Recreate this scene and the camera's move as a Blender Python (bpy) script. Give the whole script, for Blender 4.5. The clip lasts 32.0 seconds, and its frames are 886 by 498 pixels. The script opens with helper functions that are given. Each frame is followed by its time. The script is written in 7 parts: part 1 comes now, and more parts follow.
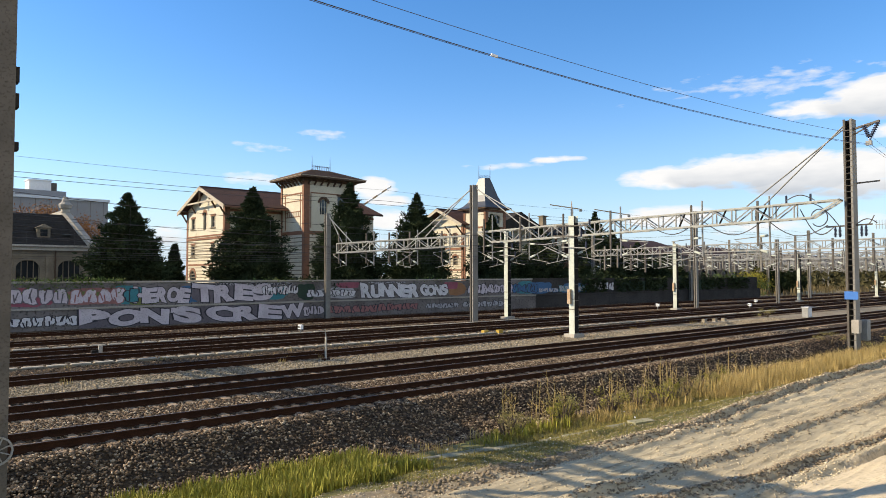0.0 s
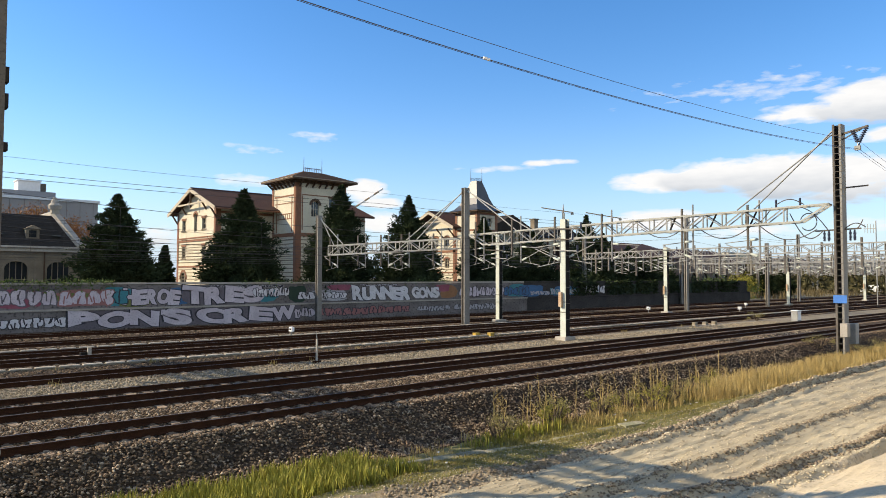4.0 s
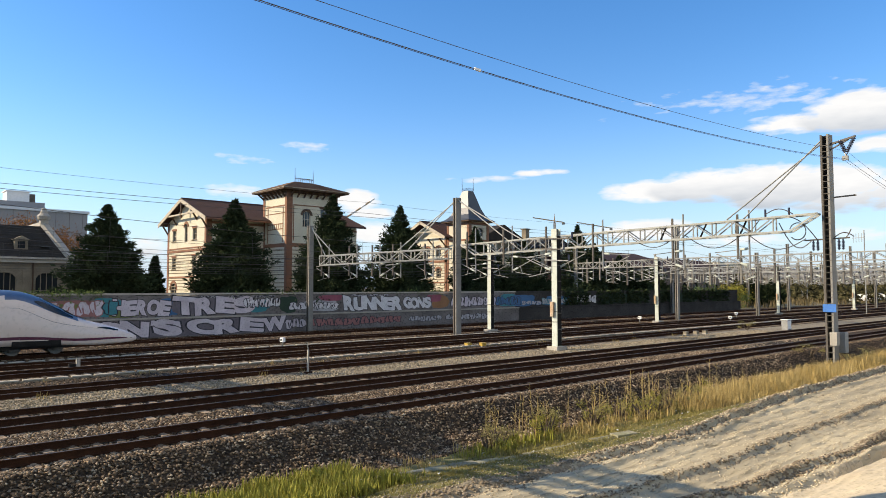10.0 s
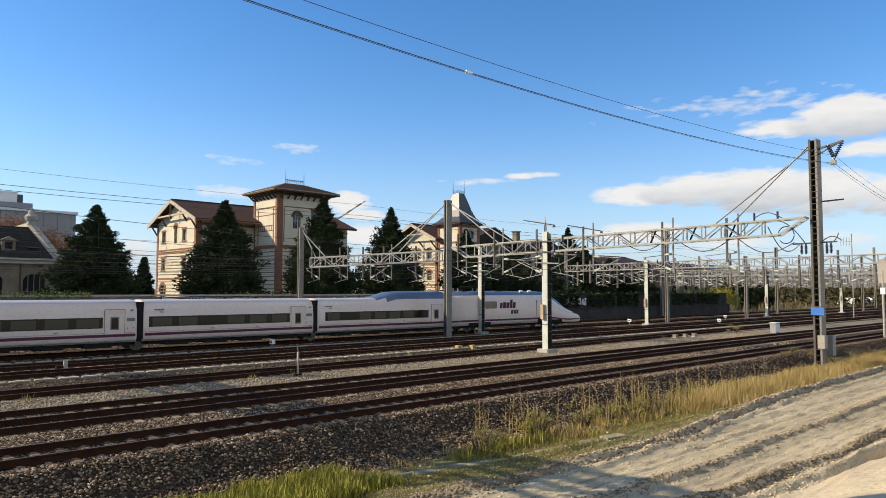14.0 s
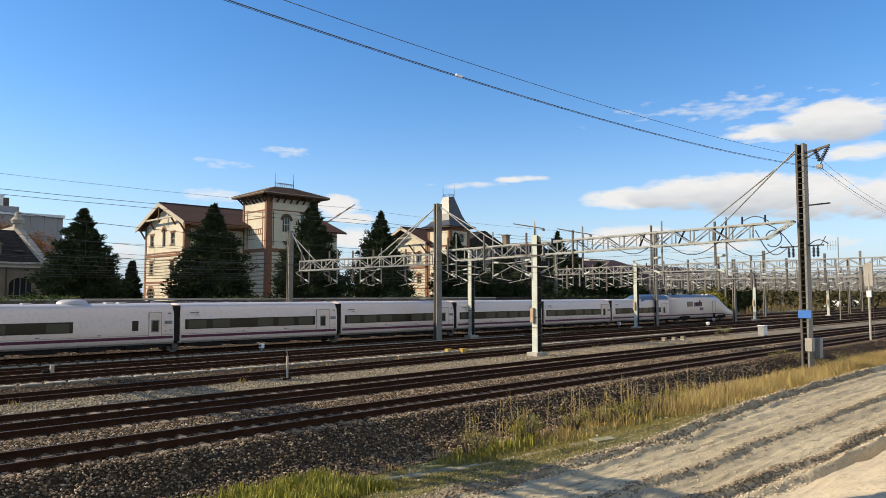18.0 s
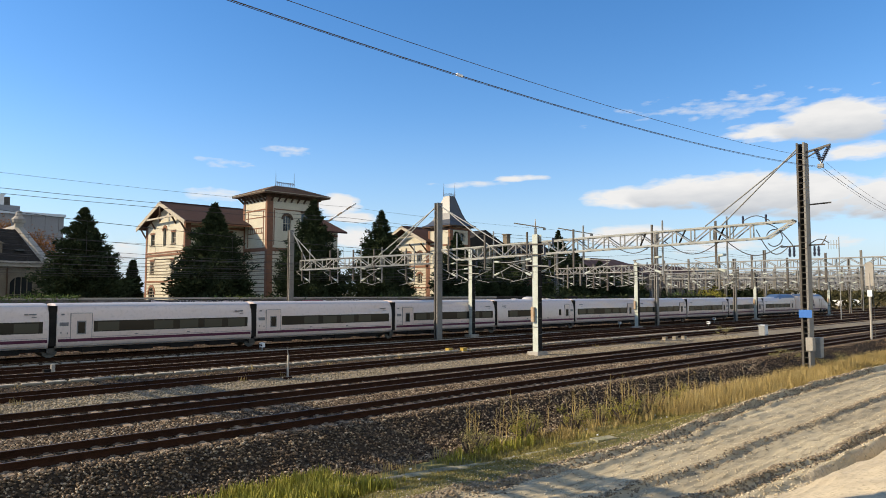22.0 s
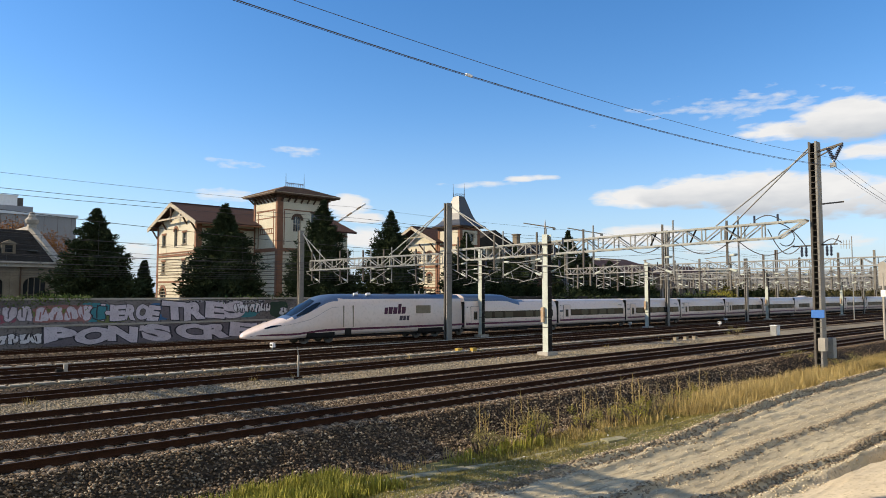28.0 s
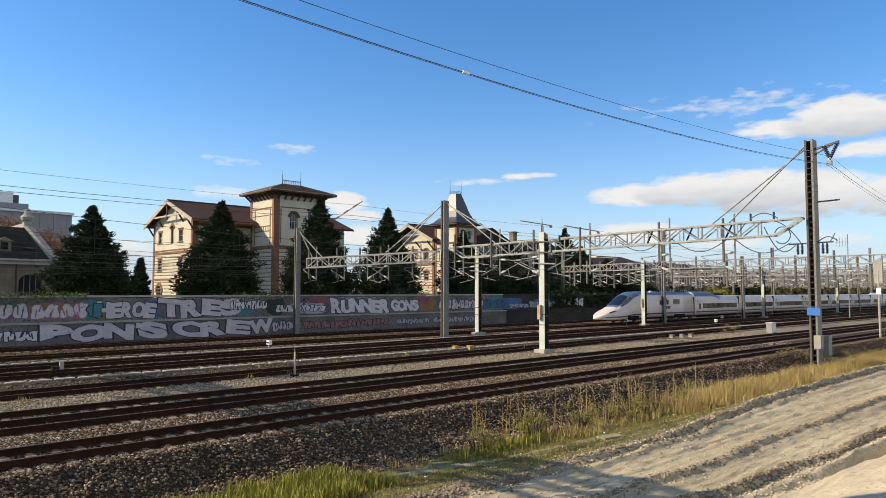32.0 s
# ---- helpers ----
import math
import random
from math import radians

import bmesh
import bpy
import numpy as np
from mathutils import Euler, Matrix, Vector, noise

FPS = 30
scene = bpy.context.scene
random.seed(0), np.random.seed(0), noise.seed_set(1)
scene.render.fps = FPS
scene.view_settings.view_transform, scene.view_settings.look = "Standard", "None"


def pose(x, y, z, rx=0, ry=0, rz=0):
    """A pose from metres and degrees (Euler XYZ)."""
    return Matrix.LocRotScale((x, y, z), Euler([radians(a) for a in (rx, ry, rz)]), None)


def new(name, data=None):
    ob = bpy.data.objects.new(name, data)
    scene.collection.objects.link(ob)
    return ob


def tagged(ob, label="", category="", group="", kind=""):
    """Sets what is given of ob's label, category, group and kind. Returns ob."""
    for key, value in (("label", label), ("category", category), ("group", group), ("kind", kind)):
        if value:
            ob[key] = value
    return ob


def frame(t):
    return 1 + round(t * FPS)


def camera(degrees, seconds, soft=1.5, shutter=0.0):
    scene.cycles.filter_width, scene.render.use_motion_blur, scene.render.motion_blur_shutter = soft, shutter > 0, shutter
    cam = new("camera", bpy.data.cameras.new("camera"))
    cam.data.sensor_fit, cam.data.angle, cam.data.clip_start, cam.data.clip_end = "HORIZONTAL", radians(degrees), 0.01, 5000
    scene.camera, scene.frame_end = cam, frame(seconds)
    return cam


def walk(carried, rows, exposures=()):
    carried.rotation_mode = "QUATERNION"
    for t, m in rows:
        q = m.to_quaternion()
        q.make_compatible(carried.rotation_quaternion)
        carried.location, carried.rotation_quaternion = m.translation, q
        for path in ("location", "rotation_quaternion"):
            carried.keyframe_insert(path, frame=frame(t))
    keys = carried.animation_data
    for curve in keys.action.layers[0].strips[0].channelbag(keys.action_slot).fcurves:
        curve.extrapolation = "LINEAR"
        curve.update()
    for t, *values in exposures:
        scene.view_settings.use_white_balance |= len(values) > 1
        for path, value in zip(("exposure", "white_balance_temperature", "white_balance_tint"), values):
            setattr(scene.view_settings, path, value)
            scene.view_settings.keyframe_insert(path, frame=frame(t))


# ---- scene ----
# ---------- camera: one stand, slow hand-held drift of its aim ----------
cam = camera(65.45, 32.0, soft=0.9)
EYE = (0.0, 0.0, 4.3)
AIM = [
    (0.0, 92.139, 0.040, -40.734),
    (0.5, 92.183, 0.030, -40.846),
    (1.0, 92.137, 0.021, -40.619),
    (1.5, 92.250, -0.021, -40.686),
    (2.0, 92.197, -0.054, -40.811),
    (2.5, 92.105, -0.121, -41.001),
    (3.0, 92.152, -0.086, -41.142),
    (3.5, 92.267, -0.125, -41.303),
    (5.5, 92.490, -0.062, -41.623),
    (6.0, 92.554, -0.071, -41.654),
    (6.5, 92.648, -0.125, -41.618),
    (7.0, 92.700, -0.090, -41.681),
    (7.5, 92.760, -0.054, -41.731),
    (8.0, 92.824, -0.064, -41.849),
    (8.5, 92.908, -0.053, -41.955),
    (9.0, 93.000, -0.000, -42.000),
    (9.5, 93.040, 0.001, -42.056),
    (10.0, 93.188, 0.009, -42.127),
    (10.5, 93.301, 0.020, -42.186),
    (11.0, 93.363, -0.039, -42.281),
    (11.5, 93.414, -0.044, -42.438),
    (12.0, 93.485, -0.037, -42.508),
    (12.5, 93.492, -0.032, -42.560),
    (13.0, 93.562, -0.056, -42.579),
    (13.5, 93.582, -0.131, -42.748),
    (14.0, 93.379, -0.161, -42.904),
    (14.5, 93.337, -0.209, -43.106),
    (16.5, 93.465, -0.155, -43.503),
    (17.0, 93.544, -0.149, -43.607),
    (17.5, 93.587, -0.121, -43.674),
    (18.0, 93.668, -0.091, -43.740),
    (18.5, 93.709, -0.106, -43.773),
    (19.0, 93.739, -0.080, -43.752),
    (19.5, 93.703, -0.129, -43.749),
    (20.0, 93.682, -0.105, -43.746),
    (20.5, 93.638, -0.162, -43.756),
    (21.0, 93.617, -0.129, -43.748),
    (21.5, 93.602, -0.125, -43.734),
    (22.0, 93.609, -0.119, -43.688),
    (22.5, 93.624, -0.109, -43.681),
    (23.0, 93.601, -0.131, -43.670),
    (23.5, 93.588, -0.085, -43.616),
    (24.0, 93.615, -0.099, -43.603),
    (24.5, 93.594, -0.079, -43.544),
    (25.0, 93.586, -0.121, -43.540),
    (25.5, 93.587, -0.086, -43.494),
    (27.5, 93.690, -0.100, -42.889),
    (28.0, 93.620, -0.100, -42.888),
    (28.5, 93.549, -0.101, -42.888),
    (29.0, 93.549, -0.077, -42.856),
    (29.5, 93.560, -0.135, -42.876),
    (30.0, 93.549, -0.101, -42.888),
    (30.5, 93.549, -0.101, -42.888),
    (31.0, 93.543, -0.101, -42.888),
    (31.5, 93.481, -0.100, -43.016),
    (32.0, 93.417, -0.119, -43.153),
]
walk(cam, [(t, pose(*EYE, a, b, c)) for t, a, b, c in AIM], exposures=[(0, 0.56, 7150, 10), (9, 0.57, 7150, 10), (11, 0.56, 7150, 10), (12, 0.43, 7150, 10), (13, 0.38, 7150, 10), (32, 0.38, 7150, 10)])

# ---------- sun and sky ----------
SUN_TRAVEL = Vector((0.743, -0.669, 0.0)).normalized()
SUN_ELEV = radians(28)
sun_data = bpy.data.lights.new("sun", "SUN")
sun_data.energy, sun_data.angle, sun_data.color = 5.0, radians(0.53), (1.0, 0.88, 0.70)
sun = new("sun", sun_data)
sun_dir = Vector((SUN_TRAVEL.x * math.cos(SUN_ELEV), SUN_TRAVEL.y * math.cos(SUN_ELEV), -math.sin(SUN_ELEV)))
sun.matrix_world = Matrix.Translation((-60, 20, 60)) @ sun_dir.to_track_quat("-Z", "Y").to_matrix().to_4x4()

world = bpy.data.worlds.new("sky")
scene.world = world
world.use_nodes = True
wt = world.node_tree
wt.nodes.clear()


def wnode(kind, **kw):
    n = wt.nodes.new(kind)
    for k, v in kw.items():
        n.inputs[int(k[1:])].default_value = v
    return n


def wmath(op, a, b=None, clamp=False):
    n = wt.nodes.new("ShaderNodeMath")
    n.operation, n.use_clamp = op, clamp
    for i, s in enumerate((a, b)):
        if s is None:
            continue
        if isinstance(s, (int, float)):
            n.inputs[i].default_value = s
        else:
            wt.links.new(s, n.inputs[i])
    return n.outputs[0]


sky = wt.nodes.new("ShaderNodeTexSky")
sky.sky_type, sky.sun_disc = "NISHITA", False
sky.sun_elevation = SUN_ELEV
sky.sun_rotation = math.atan2(-SUN_TRAVEL.x, -SUN_TRAVEL.y)
sky.air_density, sky.dust_density, sky.ozone_density = 1.0, 0.15, 3.0
wcoord = wt.nodes.new("ShaderNodeTexCoord")
wsep = wt.nodes.new("ShaderNodeSeparateXYZ")
wt.links.new(wcoord.outputs["Generated"], wsep.inputs[0])
azim = wmath("ARCTAN2", wsep.outputs[1], wsep.outputs[0])
elev = wmath("ARCSINE", wsep.outputs[2])
wcomb = wt.nodes.new("ShaderNodeCombineXYZ")
wt.links.new(azim, wcomb.inputs[0])
wt.links.new(wmath("MULTIPLY", elev, 3.4), wcomb.inputs[1])
cl_noise = wt.nodes.new("ShaderNodeTexNoise")
cl_noise.inputs["Scale"].default_value, cl_noise.inputs["Detail"].default_value = 9.0, 9.0
cl_noise.inputs["Roughness"].default_value = 0.56
wt.links.new(wcomb.outputs[0], cl_noise.inputs["Vector"])
cl_fine = wt.nodes.new("ShaderNodeTexNoise")
cl_fine.inputs["Scale"].default_value, cl_fine.inputs["Detail"].default_value = 34.0, 8.0
wt.links.new(wcomb.outputs[0], cl_fine.inputs["Vector"])
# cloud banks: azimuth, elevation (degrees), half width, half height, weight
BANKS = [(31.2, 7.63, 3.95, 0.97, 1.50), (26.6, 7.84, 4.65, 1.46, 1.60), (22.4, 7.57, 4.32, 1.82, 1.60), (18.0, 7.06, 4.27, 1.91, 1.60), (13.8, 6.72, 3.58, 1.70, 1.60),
         (16.2, 12.35, 4.12, 1.67, 1.70), (20.4, 12.09, 4.18, 0.80, 1.10), (15.0, 10.09, 2.81, 0.68, 1.00), (23.4, 14.1, 4.4, 0.6, 0.06),
         (39.9, 9.43, 2.28, 0.32, 1.00), (44.7, 8.93, 3.03, 0.28, 0.50), (59.5, 11.41, 2.31, 0.40, 0.35), (64.7, 10.22, 1.99, 0.27, 0.20), (65.1, 7.70, 2.56, 0.63, 0.80),
         (55.1, 7.21, 1.97, 1.02, 1.30), (53.7, 6.16, 1.97, 0.42, 1.00), (53.7, 4.52, 2.44, 0.93, 1.10), (31.2, 4.55, 4.20, 0.95, 1.30), (24.5, 3.60, 3.20, 0.60, 0.60),
         (17.3, 3.82, 2.31, 0.60, 0.50), (70.9, 2.92, 1.64, 1.31, 0.50), (48.5, 2.19, 9.30, 0.70, 0.25),
         # these banks lie outside the view, added to lighten the shaded faces
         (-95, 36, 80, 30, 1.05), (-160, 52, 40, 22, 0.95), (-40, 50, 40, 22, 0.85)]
cover = None
under = None
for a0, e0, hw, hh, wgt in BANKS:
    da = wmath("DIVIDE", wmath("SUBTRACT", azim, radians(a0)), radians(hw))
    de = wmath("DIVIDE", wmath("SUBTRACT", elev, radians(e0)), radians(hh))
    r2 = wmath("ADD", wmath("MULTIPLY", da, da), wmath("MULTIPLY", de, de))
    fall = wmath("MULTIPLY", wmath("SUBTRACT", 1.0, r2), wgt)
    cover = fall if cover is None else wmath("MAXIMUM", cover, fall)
    low = wmath("MULTIPLY", wmath("SUBTRACT", 0.3, de), wmath("MULTIPLY", wmath("ADD", fall, 0.4), 1.6, clamp=True))
    if hh > 1.2:
        under = low if under is None else wmath("MAXIMUM", under, low)
cover = wmath("MAXIMUM", cover, -1.2)
grain = wmath("ADD", wmath("MULTIPLY", wmath("SUBTRACT", cl_noise.outputs[0], 0.5), 2.2),
              wmath("MULTIPLY", wmath("SUBTRACT", cl_fine.outputs[0], 0.5), 2.0))
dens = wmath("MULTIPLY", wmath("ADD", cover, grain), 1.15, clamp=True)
dens = wmath("MULTIPLY", dens, wmath("GREATER_THAN", elev, 0.0))
shade = wmath("MULTIPLY", wmath("ADD", under, wmath("MULTIPLY", grain, 0.3)), 0.8, clamp=True)
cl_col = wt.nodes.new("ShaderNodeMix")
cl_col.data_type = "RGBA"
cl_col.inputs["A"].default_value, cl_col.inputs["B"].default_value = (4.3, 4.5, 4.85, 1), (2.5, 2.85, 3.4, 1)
wt.links.new(shade, cl_col.inputs["Factor"])
wmix = wt.nodes.new("ShaderNodeMix")
wmix.data_type = "RGBA"
wt.links.new(dens, wmix.inputs["Factor"])
sky_sat = wt.nodes.new("ShaderNodeHueSaturation")
sky_sat.inputs["Saturation"].default_value = 1.30
wt.links.new(sky.outputs[0], sky_sat.inputs["Color"])
sky_tint = wt.nodes.new("ShaderNodeMix")
sky_tint.data_type, sky_tint.blend_type = "RGBA", "MULTIPLY"
sky_tint.inputs["Factor"].default_value = 1.0
sky_tint.inputs["B"].default_value = (1.02, 0.955, 1.06, 1)
wt.links.new(sky_sat.outputs[0], sky_tint.inputs["A"])
# pale haze low over the horizon
haze = wmath("POWER", wmath("SUBTRACT", 1.0, wmath("DIVIDE", wmath("MAXIMUM", elev, 0.0), radians(16)), clamp=True), 2.0)
sky_haze = wt.nodes.new("ShaderNodeMix")
sky_haze.data_type = "RGBA"
wt.links.new(wmath("MULTIPLY", haze, 0.88), sky_haze.inputs["Factor"])
wt.links.new(sky_tint.outputs["Result"], sky_haze.inputs["A"])
sky_haze.inputs["B"].default_value = (1.85, 2.85, 4.35, 1)
wt.links.new(sky_haze.outputs["Result"], wmix.inputs["A"])
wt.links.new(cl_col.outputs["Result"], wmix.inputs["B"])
wbg = wt.nodes.new("ShaderNodeBackground")
wbg.inputs["Strength"].default_value = 0.150
wt.links.new(wmix.outputs["Result"], wbg.inputs[0])
wt.links.new(wbg.outputs[0], wt.nodes.new("ShaderNodeOutputWorld").inputs[0])

# ---------- materials ----------
def srgb(h):
    c = [int(h[i:i + 2], 16) / 255 for i in (0, 2, 4)]
    return tuple(v / 12.92 if v < 0.04045 else ((v + 0.055) / 1.055) ** 2.4 for v in c)


def surface(name, c1, c2=None, c3=None, scale=3.0, fine=40.0, rough=0.8, metal=0.0, bump=0.3, dist=0.02, per=0.0, spec=0.3,
            contrast=1.0, stretch=(1, 1, 1), island=False):
    """A grained surface: c1 and c2 mixed by a coarse noise, c3 in patches by a fine one."""
    m = bpy.data.materials.new(name)
    m.use_nodes = True
    nt = m.node_tree
    b = nt.nodes["Principled BSDF"]
    b.inputs["Roughness"].default_value, b.inputs["Metallic"].default_value = rough, metal
    b.inputs["Specular IOR Level"].default_value = spec
    c2 = c2 or tuple(v * 0.75 for v in c1)
    c3 = c3 or tuple(v * 0.55 for v in c1)
    co = nt.nodes.new("ShaderNodeTexCoord")
    mp = nt.nodes.new("ShaderNodeMapping")
    mp.inputs["Scale"].default_value = stretch
    nt.links.new(co.outputs["Object"], mp.inputs[0])
    n1, n2 = nt.nodes.new("ShaderNodeTexNoise"), nt.nodes.new("ShaderNodeTexNoise")
    n1.inputs["Scale"].default_value, n1.inputs["Detail"].default_value = scale, 5
    n2.inputs["Scale"].default_value, n2.inputs["Detail"].default_value = fine, 4
    for n in (n1, n2):
        nt.links.new(mp.outputs[0], n.inputs["Vector"])
    def ramp(src, lo, hi):
        r = nt.nodes.new("ShaderNodeMapRange")
        r.inputs[1].default_value, r.inputs[2].default_value = lo, hi
        nt.links.new(src, r.inputs[0])
        return r.outputs[0]
    def mix(f, a, bb):
        x = nt.nodes.new("ShaderNodeMix")
        x.data_type = "RGBA"
        for s, key in ((f, "Factor"), (a, "A"), (bb, "B")):
            if isinstance(s, (tuple, list)):
                x.inputs[key].default_value = (*s, 1)
            elif isinstance(s, float):
                x.inputs[key].default_value = s
            else:
                nt.links.new(s, x.inputs[key])
        return x.outputs["Result"]
    w = 0.16 / contrast
    col = mix(ramp(n1.outputs[0], 0.5 - w, 0.5 + w), c1, c2)
    col = mix(ramp(n2.outputs[0], 0.52, 0.52 + 1.3 * w), col, c3)
    if per or island:
        hv = nt.nodes.new("ShaderNodeHueSaturation")
        if island:
            rnd = nt.nodes.new("ShaderNodeNewGeometry").outputs["Random Per Island"]
        else:
            rnd = nt.nodes.new("ShaderNodeObjectInfo").outputs["Random"]
        r = nt.nodes.new("ShaderNodeMapRange")
        r.inputs[3].default_value, r.inputs[4].default_value = 1 - per, 1 + per
        nt.links.new(rnd, r.inputs[0])
        nt.links.new(r.outputs[0], hv.inputs["Value"])
        nt.links.new(col, hv.inputs["Color"])
        col = hv.outputs[0]
    nt.links.new(col, b.inputs["Base Color"])
    if bump:
        bp = nt.nodes.new("ShaderNodeBump")
        bp.inputs["Strength"].default_value, bp.inputs["Distance"].default_value = bump, dist
        nt.links.new(n2.outputs[0], bp.inputs["Height"])
        nt.links.new(bp.outputs[0], b.inputs["Normal"])
    return m


def glassy(name, col, rough=0.08, spec=0.5):
    m = bpy.data.materials.new(name)
    m.use_nodes = True
    b = m.node_tree.nodes["Principled BSDF"]
    b.inputs["Base Color"].default_value = (*col, 1)
    b.inputs["Roughness"].default_value = rough
    b.inputs["Specular IOR Level"].default_value = spec
    return m


M_ballast = surface("ballast", (0.076, 0.055, 0.036), (0.050, 0.036, 0.024), (0.015, 0.011, 0.008), 0.5, 9.0, 0.95, bump=1.0, dist=0.08, spec=0.1)
M_ballast_pale = surface("pale_ballast", (0.26, 0.225, 0.165), (0.20, 0.17, 0.123), (0.08, 0.068, 0.05), 0.4, 8.0, 0.95, bump=1.0, dist=0.06, spec=0.1)
M_stone = surface("ballast_stone", (0.195, 0.136, 0.083), (0.10, 0.069, 0.043), (0.036, 0.025, 0.016), 2.0, 14.0, 0.85, per=0.85, island=True, spec=0.25)
M_stonepale = surface("pale_stone", (0.345, 0.285, 0.195), (0.245, 0.20, 0.135), (0.13, 0.107, 0.072), 2.0, 14.0, 0.9, per=0.5, island=True, spec=0.15)
M_stonegrey = surface("light_grey_stone", (0.42, 0.335, 0.225), (0.30, 0.235, 0.16), (0.18, 0.14, 0.095), 2.0, 14.0, 0.75, per=0.4, island=True, spec=0.4)
M_stonesand = surface("sandy_stone", (0.56, 0.475, 0.33), (0.45, 0.38, 0.26), (0.30, 0.25, 0.165), 2.0, 14.0, 0.9, per=0.3, island=True, spec=0.15)
M_dirt = surface("dirt_road", (0.45, 0.38, 0.25), (0.36, 0.30, 0.195), (0.22, 0.183, 0.115), 0.5, 6.0, 0.95, bump=1.0, dist=0.05, stretch=(0.22, 1, 1), spec=0.1)
M_sand = surface("pale_sand", (0.58, 0.48, 0.32), (0.49, 0.40, 0.265), (0.36, 0.295, 0.19), 0.8, 9.0, 0.95, bump=0.8, dist=0.03, spec=0.1)
M_verge = surface("mossy_soil", (0.17, 0.150, 0.055), (0.115, 0.115, 0.035), (0.24, 0.19, 0.11), 0.9, 7.0, 0.95, bump=1.0, dist=0.05)
M_far = surface("far_ground", (0.19, 0.165, 0.11), (0.13, 0.12, 0.07), (0.23, 0.20, 0.15), 0.05, 0.8, 0.95)
M_rust = surface("rusty_rail", (0.050, 0.022, 0.012), (0.030, 0.014, 0.008), (0.072, 0.031, 0.015), 3, 40, 0.9, metal=0.0, spec=0.05)
M_head = surface("rail_head", (0.10, 0.08, 0.065), (0.06, 0.045, 0.035), None, 2, 30, 0.6, metal=0.2, bump=0.05)
M_sleeper = surface("sleeper", (0.31, 0.235, 0.165), (0.21, 0.157, 0.108), (0.11, 0.083, 0.056), 3, 25, 0.95, per=0.35, spec=0.1)
M_conc = surface("concrete", (0.42, 0.385, 0.325), (0.34, 0.31, 0.26), (0.23, 0.205, 0.17), 1.2, 18, 0.9, per=0.1, spec=0.15)
M_wallgrey = surface("old_render", (0.20, 0.18, 0.17), (0.135, 0.12, 0.112), (0.07, 0.062, 0.058), 0.5, 5, 0.95, spec=0.1, contrast=1.3)
M_steel = surface("galvanised_steel", (0.30, 0.30, 0.28), (0.235, 0.235, 0.218), (0.14, 0.138, 0.126), 1.5, 22, 0.65, metal=0.1, bump=0.1)
M_steeldark = surface("weathered_steel", (0.13, 0.115, 0.097), (0.092, 0.082, 0.069), (0.06, 0.052, 0.042), 1.5, 20, 0.8, metal=0.1, bump=0.1)
M_mast = surface("mast_grey", (0.20, 0.185, 0.155), (0.155, 0.142, 0.12), (0.10, 0.09, 0.075), 1.5, 20, 0.75, metal=0.1, bump=0.1)
M_palepaint = surface("pale_green_paint", (0.52, 0.555, 0.48), (0.45, 0.48, 0.41), (0.38, 0.385, 0.31), 1.0, 15, 0.6, bump=0.1)
M_kerb = surface("mossy_concrete", (0.27, 0.245, 0.17), (0.20, 0.19, 0.11), (0.13, 0.12, 0.07), 1.6, 12, 0.95, per=0.25, spec=0.1)
M_truss = surface("grey_green_paint", (0.42, 0.42, 0.375), (0.34, 0.34, 0.30), (0.21, 0.20, 0.165), 1.0, 15, 0.6, bump=0.1)
M_mastbright = surface("mast_grey_brightened", (0.25, 0.238, 0.21), (0.20, 0.19, 0.167), (0.13, 0.12, 0.105), 1.2, 14, 0.75, metal=0.1, bump=0.1)
M_wallfar = surface("dark_render", (0.066, 0.061, 0.057), (0.046, 0.043, 0.04), (0.028, 0.026, 0.025), 0.5, 5, 0.95, spec=0.1, contrast=1.3)
M_weed = surface("dry_weed", (0.25, 0.21, 0.085), (0.18, 0.165, 0.06), (0.31, 0.24, 0.12), 0.6, 4, 0.9, per=0.35, island=True, bump=0, spec=0.1)
M_soil = surface("brown_soil", (0.27, 0.215, 0.14), (0.20, 0.16, 0.10), (0.34, 0.28, 0.19), 0.9, 7, 0.95, bump=1.0, dist=0.05, spec=0.1)
M_reed = surface("reeds", (0.17, 0.13, 0.065), (0.12, 0.095, 0.05), (0.22, 0.175, 0.09), 0.1, 2, 0.9, per=0.35, island=True, bump=0, spec=0.1)
M_farsteel = surface("far_steel", (0.27, 0.27, 0.262), (0.20, 0.20, 0.195), (0.10, 0.10, 0.097), 1.5, 22, 0.7, metal=0.1, bump=0.1)
M_lid = surface("cream_lid", (0.50, 0.45, 0.36), (0.43, 0.385, 0.31), (0.33, 0.29, 0.23), 1.2, 14, 0.9, per=0.08, spec=0.15)
M_edgestone = surface("brown_stone", (0.29, 0.23, 0.155), (0.21, 0.165, 0.112), (0.14, 0.11, 0.075), 2.0, 14.0, 0.9, per=0.35, island=True, spec=0.15)
M_wire = surface("wire", (0.11, 0.10, 0.095), None, None, 5, 30, 0.5, metal=0.6, bump=0)
M_ceramic = surface("dark_insulator", (0.03, 0.035, 0.06), None, None, 5, 30, 0.3, bump=0)
M_cream = surface("cream_render", (0.60, 0.555, 0.43), (0.53, 0.485, 0.37), (0.41, 0.37, 0.28), 0.6, 9, 0.9, bump=0.15, spec=0.15)
M_brickred = surface("red_brick", (0.25, 0.125, 0.075), (0.20, 0.098, 0.06), (0.15, 0.073, 0.047), 2, 18, 0.9, bump=0.3)
M_roofred = surface("dark_red_roof", (0.045, 0.019, 0.014), (0.034, 0.015, 0.012), (0.062, 0.029, 0.021), 0.8, 14, 0.85, stretch=(1, 1, 1))
